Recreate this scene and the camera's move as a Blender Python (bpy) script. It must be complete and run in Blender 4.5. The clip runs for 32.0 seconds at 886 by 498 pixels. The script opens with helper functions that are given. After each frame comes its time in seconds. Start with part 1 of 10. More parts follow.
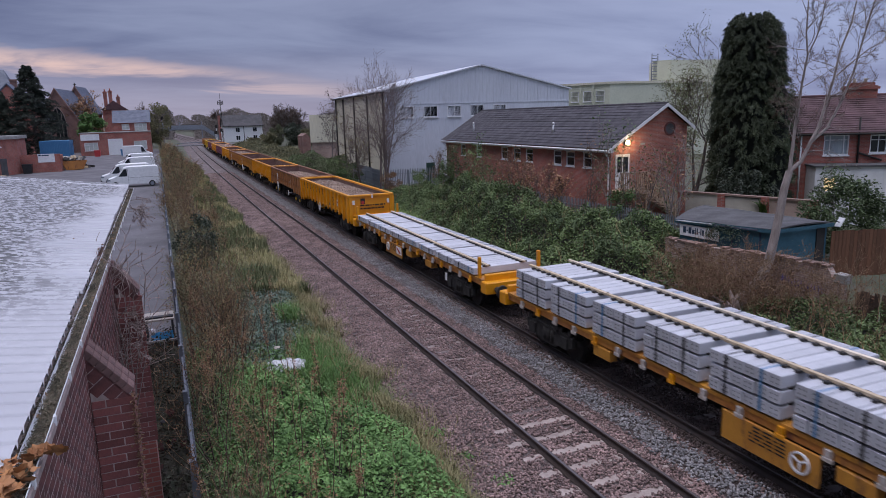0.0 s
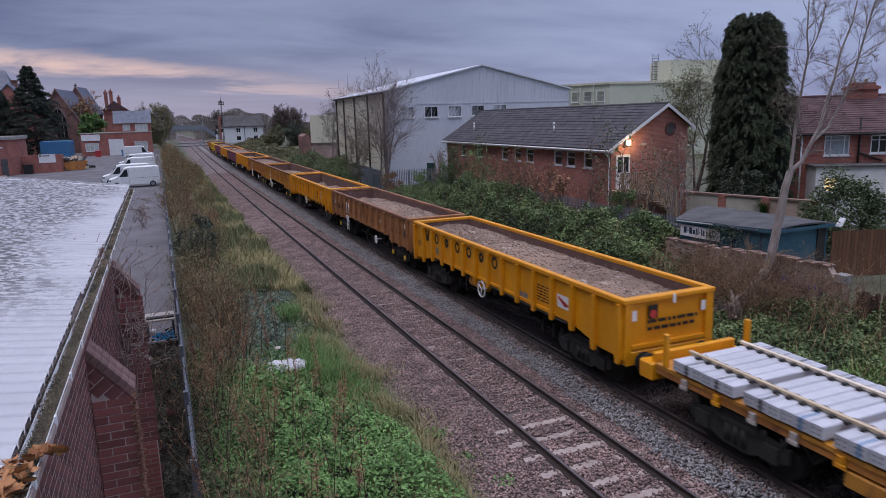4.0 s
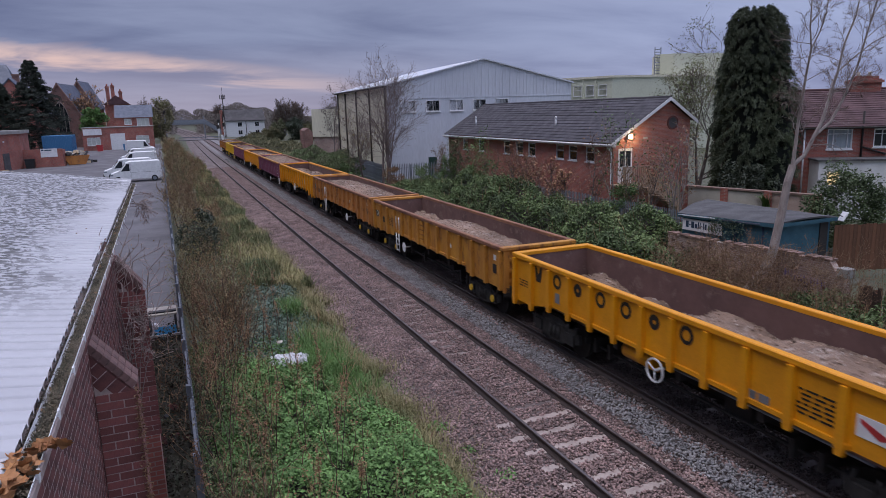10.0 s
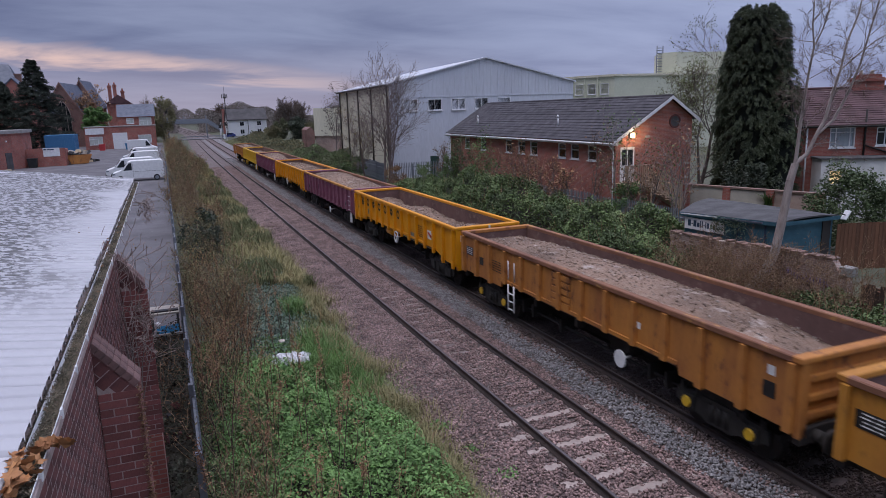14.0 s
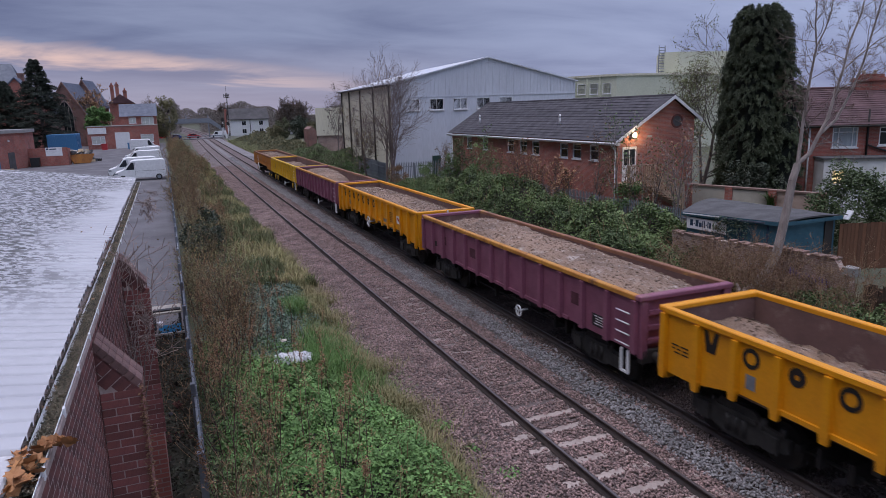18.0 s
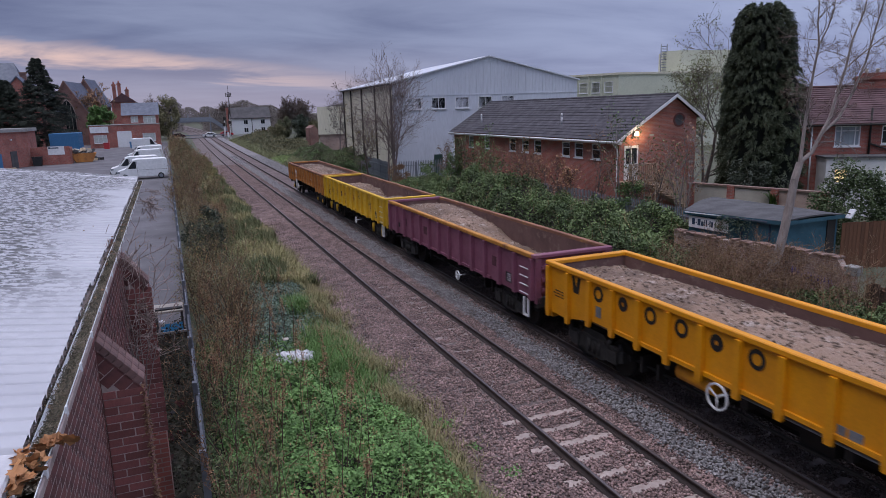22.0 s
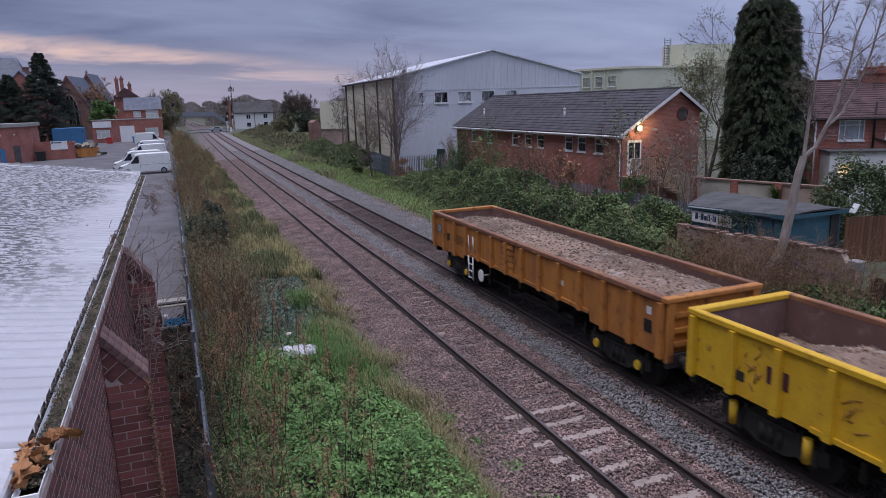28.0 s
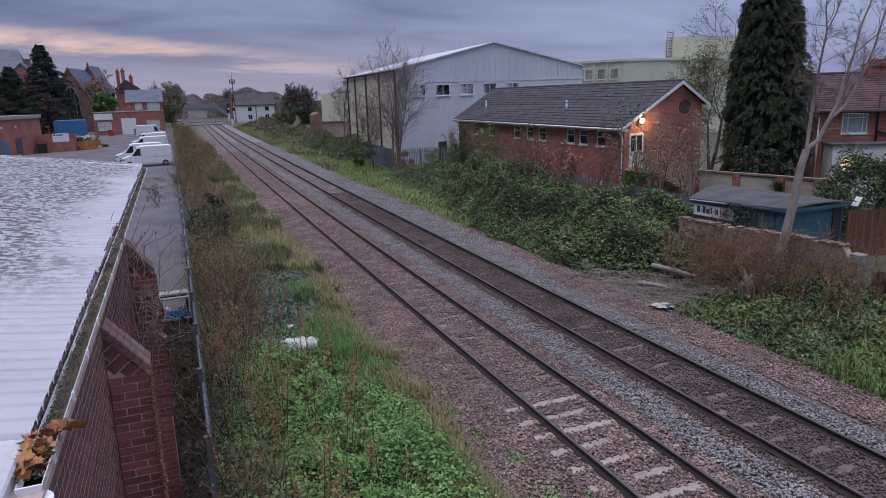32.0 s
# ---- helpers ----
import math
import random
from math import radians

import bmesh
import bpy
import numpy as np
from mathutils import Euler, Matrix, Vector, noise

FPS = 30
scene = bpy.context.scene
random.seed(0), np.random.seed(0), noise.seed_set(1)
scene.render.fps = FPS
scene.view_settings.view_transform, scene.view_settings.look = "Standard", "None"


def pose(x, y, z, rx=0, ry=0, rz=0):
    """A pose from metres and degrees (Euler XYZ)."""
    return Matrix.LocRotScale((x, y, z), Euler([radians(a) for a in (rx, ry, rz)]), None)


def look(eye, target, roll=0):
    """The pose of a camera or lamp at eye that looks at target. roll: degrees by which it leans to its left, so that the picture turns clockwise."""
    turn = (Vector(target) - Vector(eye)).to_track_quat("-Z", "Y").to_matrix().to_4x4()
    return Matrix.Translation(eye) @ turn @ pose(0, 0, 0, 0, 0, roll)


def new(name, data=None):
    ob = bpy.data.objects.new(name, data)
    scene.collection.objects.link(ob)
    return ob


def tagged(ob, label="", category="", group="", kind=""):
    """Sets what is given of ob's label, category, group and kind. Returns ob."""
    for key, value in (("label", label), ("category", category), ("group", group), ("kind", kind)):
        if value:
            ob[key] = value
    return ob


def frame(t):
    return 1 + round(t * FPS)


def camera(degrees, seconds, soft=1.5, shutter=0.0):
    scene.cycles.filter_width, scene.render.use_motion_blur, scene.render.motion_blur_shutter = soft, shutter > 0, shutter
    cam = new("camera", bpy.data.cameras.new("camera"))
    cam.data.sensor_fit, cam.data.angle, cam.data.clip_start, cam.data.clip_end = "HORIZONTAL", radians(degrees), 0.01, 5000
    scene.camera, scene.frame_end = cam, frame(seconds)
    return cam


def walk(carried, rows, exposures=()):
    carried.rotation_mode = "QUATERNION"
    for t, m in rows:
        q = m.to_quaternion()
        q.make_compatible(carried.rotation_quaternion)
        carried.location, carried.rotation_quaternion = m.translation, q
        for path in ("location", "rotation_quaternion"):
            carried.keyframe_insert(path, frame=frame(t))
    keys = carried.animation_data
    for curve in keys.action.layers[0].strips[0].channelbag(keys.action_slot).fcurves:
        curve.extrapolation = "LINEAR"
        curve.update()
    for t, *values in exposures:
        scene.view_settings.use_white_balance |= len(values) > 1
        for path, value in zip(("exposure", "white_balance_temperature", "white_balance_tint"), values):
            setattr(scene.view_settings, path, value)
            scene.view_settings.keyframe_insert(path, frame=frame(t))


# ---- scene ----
EYE = (0.0, 0.0, 6.794)
LENS = 66.31
# seconds, degrees to the right of the line, degrees down, roll
PATH = [
    (0, 22.286, 11.107, 1.629), (0.5, 22.283, 11.082, 1.620), (1, 22.274, 11.056, 1.624), (1.5, 22.266, 11.046, 1.628),
    (2, 22.263, 11.056, 1.634), (2.5, 22.258, 11.081, 1.639), (3, 22.250, 11.098, 1.640), (3.5, 22.243, 11.096, 1.642),
    (5.5, 22.222, 11.013, 1.696), (6, 22.219, 11.011, 1.705), (6.5, 22.209, 11.030, 1.704), (7, 22.191, 11.130, 1.700),
    (7.5, 22.166, 11.300, 1.701), (8, 22.139, 11.446, 1.708), (8.5, 22.117, 11.539, 1.717), (9, 22.094, 11.577, 1.732),
    (9.5, 22.078, 11.575, 1.725), (10, 22.070, 11.567, 1.706), (10.5, 22.052, 11.564, 1.720), (11, 22.025, 11.570, 1.753),
    (11.5, 22.001, 11.581, 1.766), (12, 21.981, 11.596, 1.762), (12.5, 21.959, 11.625, 1.761), (13, 21.940, 11.650, 1.771),
    (13.5, 21.922, 11.656, 1.778), (14, 21.899, 11.652, 1.778), (14.5, 21.874, 11.647, 1.777), (16.5, 21.804, 11.699, 1.759),
    (17, 21.779, 11.698, 1.756), (17.5, 21.760, 11.690, 1.751), (18, 21.741, 11.676, 1.762), (18.5, 21.719, 11.656, 1.785),
    (19, 21.701, 11.644, 1.792), (19.5, 21.684, 11.636, 1.782), (20, 21.669, 11.629, 1.770), (20.5, 21.652, 11.635, 1.777),
    (21, 21.627, 11.674, 1.791), (21.5, 21.607, 11.730, 1.781), (22, 21.589, 11.768, 1.779), (22.5, 21.565, 11.800, 1.795),
    (23, 21.542, 11.849, 1.795), (23.5, 21.525, 11.898, 1.791), (24, 21.505, 11.935, 1.797), (24.5, 21.485, 11.964, 1.790),
    (25, 21.468, 11.996, 1.782), (25.5, 21.449, 12.051, 1.783), (27.5, 21.359, 12.215, 1.836), (28, 21.346, 12.213, 1.831),
    (28.5, 21.325, 12.246, 1.826), (29, 21.302, 12.340, 1.811), (29.5, 21.282, 12.455, 1.801), (30, 21.265, 12.541, 1.804),
    (30.5, 21.247, 12.598, 1.823), (31, 21.221, 12.675, 1.836), (31.5, 21.199, 12.774, 1.816), (32, 21.192, 12.820, 1.800),
]


def aim(yaw, down, roll):
    return pose(*EYE, 90 - down, 0, -yaw) @ pose(0, 0, 0, 0, 0, -roll)


cam = camera(LENS, 32.0, soft=0.55, shutter=0.4)
walk(cam, [(t, aim(a, b, c)) for t, a, b, c in PATH])

# ---- world and light ----
SUNSET = (-0.10, 0.99, 0.06)
world = bpy.data.worlds.new("dusk_sky")
scene.world = world
world.use_nodes = True


def make_sky():
    nt = world.node_tree
    nt.nodes.clear()
    N, L = nt.nodes.new, nt.links.new

    def math_node(op, a, b=None, c=None, clamp=False):
        n = N("ShaderNodeMath")
        n.operation, n.use_clamp = op, clamp
        for i, v in enumerate((a, b, c)):
            if v is None:
                continue
            if isinstance(v, (int, float)):
                n.inputs[i].default_value = v
            else:
                L(v, n.inputs[i])
        return n.outputs[0]

    def mix(f, a, b):
        n = N("ShaderNodeMix")
        n.data_type = "RGBA"
        for i, v in ((0, f), (6, a), (7, b)):
            if isinstance(v, (int, float)):
                n.inputs[i].default_value = v
            elif isinstance(v, tuple):
                n.inputs[i].default_value = (*v, 1)
            else:
                L(v, n.inputs[i])
        return n.outputs[2]

    def smooth(v, a, b):
        n = N("ShaderNodeMapRange")
        n.interpolation_type = "SMOOTHSTEP"
        L(v, n.inputs[0])
        n.inputs[1].default_value, n.inputs[2].default_value = a, b
        return n.outputs[0]

    co = N("ShaderNodeTexCoord").outputs["Generated"]
    xyz = N("ShaderNodeSeparateXYZ")
    L(co, xyz.inputs[0])
    x, y, z = xyz.outputs
    zz = math_node("ADD", math_node("MAXIMUM", z, 0.0), 0.17)
    flat = N("ShaderNodeCombineXYZ")
    L(math_node("DIVIDE", x, zz), flat.inputs[0])
    L(math_node("DIVIDE", y, zz), flat.inputs[1])
    noises = []
    for scale, detail, warp, off in ((0.55, 7, 0.7, 3.1), (1.6, 6, 0.5, 7.7), (0.22, 4, 0.6, 1.2)):
        m = N("ShaderNodeMapping")
        m.inputs["Location"].default_value = (off, off * 0.6, off)
        m.inputs["Scale"].default_value = (0.55, 1.0, 1.0)
        m.inputs["Rotation"].default_value = (0, 0, 0.25)
        L(flat.outputs[0], m.inputs[0])
        n = N("ShaderNodeTexNoise")
        n.inputs["Scale"].default_value, n.inputs["Detail"].default_value = scale, detail
        n.inputs["Roughness"].default_value, n.inputs["Distortion"].default_value = 0.55, warp
        L(m.outputs[0], n.inputs["Vector"])
        noises.append(n.outputs["Fac"])
    body = math_node("ADD", math_node("MULTIPLY", noises[0], 0.62), math_node("MULTIPLY", noises[1], 0.38))
    cloud = smooth(body, 0.36, 0.66)
    grey = mix(cloud, (0.132, 0.158, 0.285), (0.272, 0.312, 0.475))
    # clear gaps towards the sunset, low over the horizon
    dot = N("ShaderNodeVectorMath")
    dot.operation = "DOT_PRODUCT"
    L(co, dot.inputs[0])
    dot.inputs[1].default_value = SUNSET
    toward = smooth(dot.outputs["Value"], 0.80, 1.0)
    # a long ragged rift in the cloud over the sunset, sinking to the right
    ahead = math_node("MAXIMUM", y, 0.05)
    u, v = math_node("DIVIDE", x, ahead), math_node("DIVIDE", z, ahead)
    mid = math_node("MULTIPLY_ADD", u, RIFT_B, RIFT_A)
    wob = math_node("MULTIPLY_ADD", noises[1], 0.080, -0.040)
    wob = math_node("ADD", wob, math_node("MULTIPLY_ADD", noises[0], 0.030, -0.015))
    off = math_node("ABSOLUTE", math_node("SUBTRACT", math_node("ADD", v, wob), mid))
    rift = math_node("SUBTRACT", 1.0, smooth(off, 0.002, 0.017))
    rift = math_node("MULTIPLY", rift, math_node("SUBTRACT", 1.0, smooth(u, 0.05, 0.42)))
    rift = math_node("MULTIPLY", rift, math_node("MULTIPLY", smooth(y, 0.1, 0.6), smooth(u, -0.9, -0.3)))
    sky = N("ShaderNodeTexSky")
    sky.sky_type, sky.sun_disc = "NISHITA", False
    sky.sun_elevation, sky.sun_rotation = radians(2.0), radians(-5.5)
    air = N("ShaderNodeVectorMath")
    air.operation = "SCALE"
    L(sky.outputs[0], air.inputs[0])
    air.inputs["Scale"].default_value = 0.05
    clear = mix(0.2, (0.74, 0.60, 0.64), air.outputs[0])
    opening = math_node("MULTIPLY", rift, math_node("MULTIPLY_ADD", smooth(noises[1], 0.40, 0.57), 0.62, 0.20))
    col = mix(opening, grey, clear)
    haze = math_node("MULTIPLY", math_node("SUBTRACT", 1.0, smooth(z, 0.0, 0.11)), math_node("MULTIPLY_ADD", toward, 0.42, 0.10))
    col = mix(haze, col, (0.53, 0.455, 0.545))
    lift = math_node("MULTIPLY_ADD", smooth(x, 0.25, 0.85), 0.38, 1.0)
    # the eastern half behind is an even blue
    east = smooth(math_node("MULTIPLY", y, -1.0), -0.25, 0.45)
    col = mix(east, col, (0.30, 0.36, 0.52))
    # unseen southern sky dimmed on purpose, so less light reaches under the train
    south_dim = math_node("MULTIPLY_ADD", smooth(math_node("MULTIPLY", x, -1.0), 0.35, 0.85), -0.85, 1.0)
    # an overcast sky grows brighter and less blue towards the zenith
    top = smooth(z, 0.52, 0.97)
    col = mix(top, col, mix(cloud, (0.205, 0.203, 0.250), (0.310, 0.308, 0.375)))
    back = N("ShaderNodeBackground")
    L(col, back.inputs[0])
    L(math_node("MULTIPLY_ADD", top, ZENITH, math_node("MULTIPLY", lift, south_dim)), back.inputs[1])
    out = N("ShaderNodeOutputWorld")
    L(back.outputs[0], out.inputs[0])


ZENITH = 7.2
RIFT_A, RIFT_B = 0.070, -0.107
make_sky()
lamp = bpy.data.lights.new("sun", "SUN")
lamp.energy, lamp.angle, lamp.color = 0.85, radians(34), (1.0, 0.955, 0.94)
sun = new("sun", lamp)
sun.matrix_basis = look((-22, -6, 60), (0, 0, 0))

# ---- materials ----
def mat(name, a, b=None, rough=0.75, metal=0.0, scale=3.0, fine=40.0, bump=0.25, spots=None, amount=0.5, stretch=(1, 1, 1), tone=0.0, dist=0.02, mottle=(0.35, 0.68), obj=True):
    """Two colours mixed by a broad noise, a fine grain with relief, spots of a third colour, a tone that varies from piece to piece."""
    m = bpy.data.materials.new(name)
    m.use_nodes = True
    nt = m.node_tree
    N, L = nt.nodes.new, nt.links.new
    bsdf = nt.nodes["Principled BSDF"]
    b = b or tuple(v * 0.72 for v in a)
    co = N("ShaderNodeTexCoord").outputs["Object"] if obj else N("ShaderNodeNewGeometry").outputs["Position"]
    mp = N("ShaderNodeMapping")
    mp.inputs["Scale"].default_value = stretch
    L(co, mp.inputs[0])

    def noise_tex(s, d, r=0.6):
        n = N("ShaderNodeTexNoise")
        n.inputs["Scale"].default_value, n.inputs["Detail"].default_value, n.inputs["Roughness"].default_value = s, d, r
        L(mp.outputs[0], n.inputs["Vector"])
        return n.outputs["Fac"]

    def ramp(v, lo, hi):
        n = N("ShaderNodeMapRange")
        n.inputs[1].default_value, n.inputs[2].default_value = lo, hi
        L(v, n.inputs[0])
        return n.outputs[0]

    def mix(f, c1, c2, kind="MIX"):
        n = N("ShaderNodeMix")
        n.data_type, n.blend_type = "RGBA", kind
        for i, v in ((0, f), (6, c1), (7, c2)):
            if isinstance(v, (int, float)):
                n.inputs[i].default_value = v
            elif isinstance(v, tuple):
                n.inputs[i].default_value = (*v, 1)
            else:
                L(v, n.inputs[i])
        return n.outputs[2]

    broad = ramp(noise_tex(scale, 5), *mottle)
    grain = noise_tex(fine, 4, 0.7)
    col = mix(broad, a, b)
    g = N("ShaderNodeMapRange")
    g.inputs[3].default_value, g.inputs[4].default_value = 0.78, 1.22
    L(grain, g.inputs[0])
    gc = N("ShaderNodeCombineColor")
    for i in range(3):
        L(g.outputs[0], gc.inputs[i])
    col = mix(1.0, col, gc.outputs[0], "MULTIPLY")
    if spots:
        sp = ramp(noise_tex(scale * 2.7, 8, 0.72), 0.62 - 0.16 * amount, 0.70 - 0.10 * amount)
        col = mix(sp, col, spots)
    if tone:
        for out in (N("ShaderNodeObjectInfo").outputs["Random"], N("ShaderNodeNewGeometry").outputs["Random Per Island"]):
            r = N("ShaderNodeMapRange")
            r.inputs[3].default_value, r.inputs[4].default_value = 1 - tone, 1 + tone
            L(out, r.inputs[0])
            rc = N("ShaderNodeCombineColor")
            for i in range(3):
                L(r.outputs[0], rc.inputs[i])
            col = mix(1.0, col, rc.outputs[0], "MULTIPLY")
    L(col, bsdf.inputs["Base Color"])
    rr = N("ShaderNodeMapRange")
    rr.inputs[3].default_value, rr.inputs[4].default_value = max(0.05, rough - 0.12), min(1, rough + 0.12)
    L(broad, rr.inputs[0])
    L(rr.outputs[0], bsdf.inputs["Roughness"])
    bsdf.inputs["Metallic"].default_value = metal
    if bump:
        bp = N("ShaderNodeBump")
        bp.inputs["Strength"].default_value, bp.inputs["Distance"].default_value = bump, dist
        L(grain, bp.inputs["Height"])
        L(bp.outputs[0], bsdf.inputs["Normal"])
    return m


def brick_mat(name, a, b, mortar, w=0.225, h=0.075, axis="x"):
    """Brickwork in world units for walls seen from afar; axis: the wall's level direction."""
    m = bpy.data.materials.new(name)
    m.use_nodes = True
    nt = m.node_tree
    N, L = nt.nodes.new, nt.links.new
    bsdf = nt.nodes["Principled BSDF"]
    pos = N("ShaderNodeSeparateXYZ")
    L(N("ShaderNodeNewGeometry").outputs["Position"], pos.inputs[0])
    cb = N("ShaderNodeCombineXYZ")
    L(pos.outputs["X" if axis == "x" else "Y"], cb.inputs[0])
    L(pos.outputs["Z"], cb.inputs[1])
    br = N("ShaderNodeTexBrick")
    br.inputs["Color1"].default_value, br.inputs["Color2"].default_value, br.inputs["Mortar"].default_value = (*a, 1), (*b, 1), (*mortar, 1)
    br.inputs["Scale"].default_value, br.inputs["Mortar Size"].default_value = 1.0, 0.009
    br.inputs["Brick Width"].default_value, br.inputs["Row Height"].default_value = w, h
    L(cb.outputs[0], br.inputs["Vector"])
    nz = N("ShaderNodeTexNoise")
    nz.inputs["Scale"].default_value, nz.inputs["Detail"].default_value = 0.7, 6
    L(N("ShaderNodeNewGeometry").outputs["Position"], nz.inputs["Vector"])
    mr = N("ShaderNodeMapRange")
    mr.inputs[1].default_value, mr.inputs[2].default_value = 0.3, 0.7
    mr.inputs[3].default_value, mr.inputs[4].default_value = 0.72, 1.2
    L(nz.outputs["Fac"], mr.inputs[0])
    gc = N("ShaderNodeCombineColor")
    for i in range(3):
        L(mr.outputs[0], gc.inputs[i])
    mx = N("ShaderNodeMix")
    mx.data_type, mx.blend_type = "RGBA", "MULTIPLY"
    mx.inputs[0].default_value = 1
    L(br.outputs["Color"], mx.inputs[6])
    L(gc.outputs[0], mx.inputs[7])
    L(mx.outputs[2], bsdf.inputs["Base Color"])
    bp = N("ShaderNodeBump")
    bp.inputs["Strength"].default_value, bp.inputs["Distance"].default_value = 0.5, 0.01
    L(br.outputs["Fac"], bp.inputs["Height"])
    bp.invert = True
    L(bp.outputs[0], bsdf.inputs["Normal"])
    bsdf.inputs["Roughness"].default_value = 0.9
    return m


def glow_mat(name, colour, strength):
    m = bpy.data.materials.new(name)
    m.use_nodes = True
    e = m.node_tree.nodes["Principled BSDF"]
    e.inputs["Base Color"].default_value = (*colour, 1)
    e.inputs["Emission Color"].default_value, e.inputs["Emission Strength"].default_value = (*colour, 1), strength
    return m


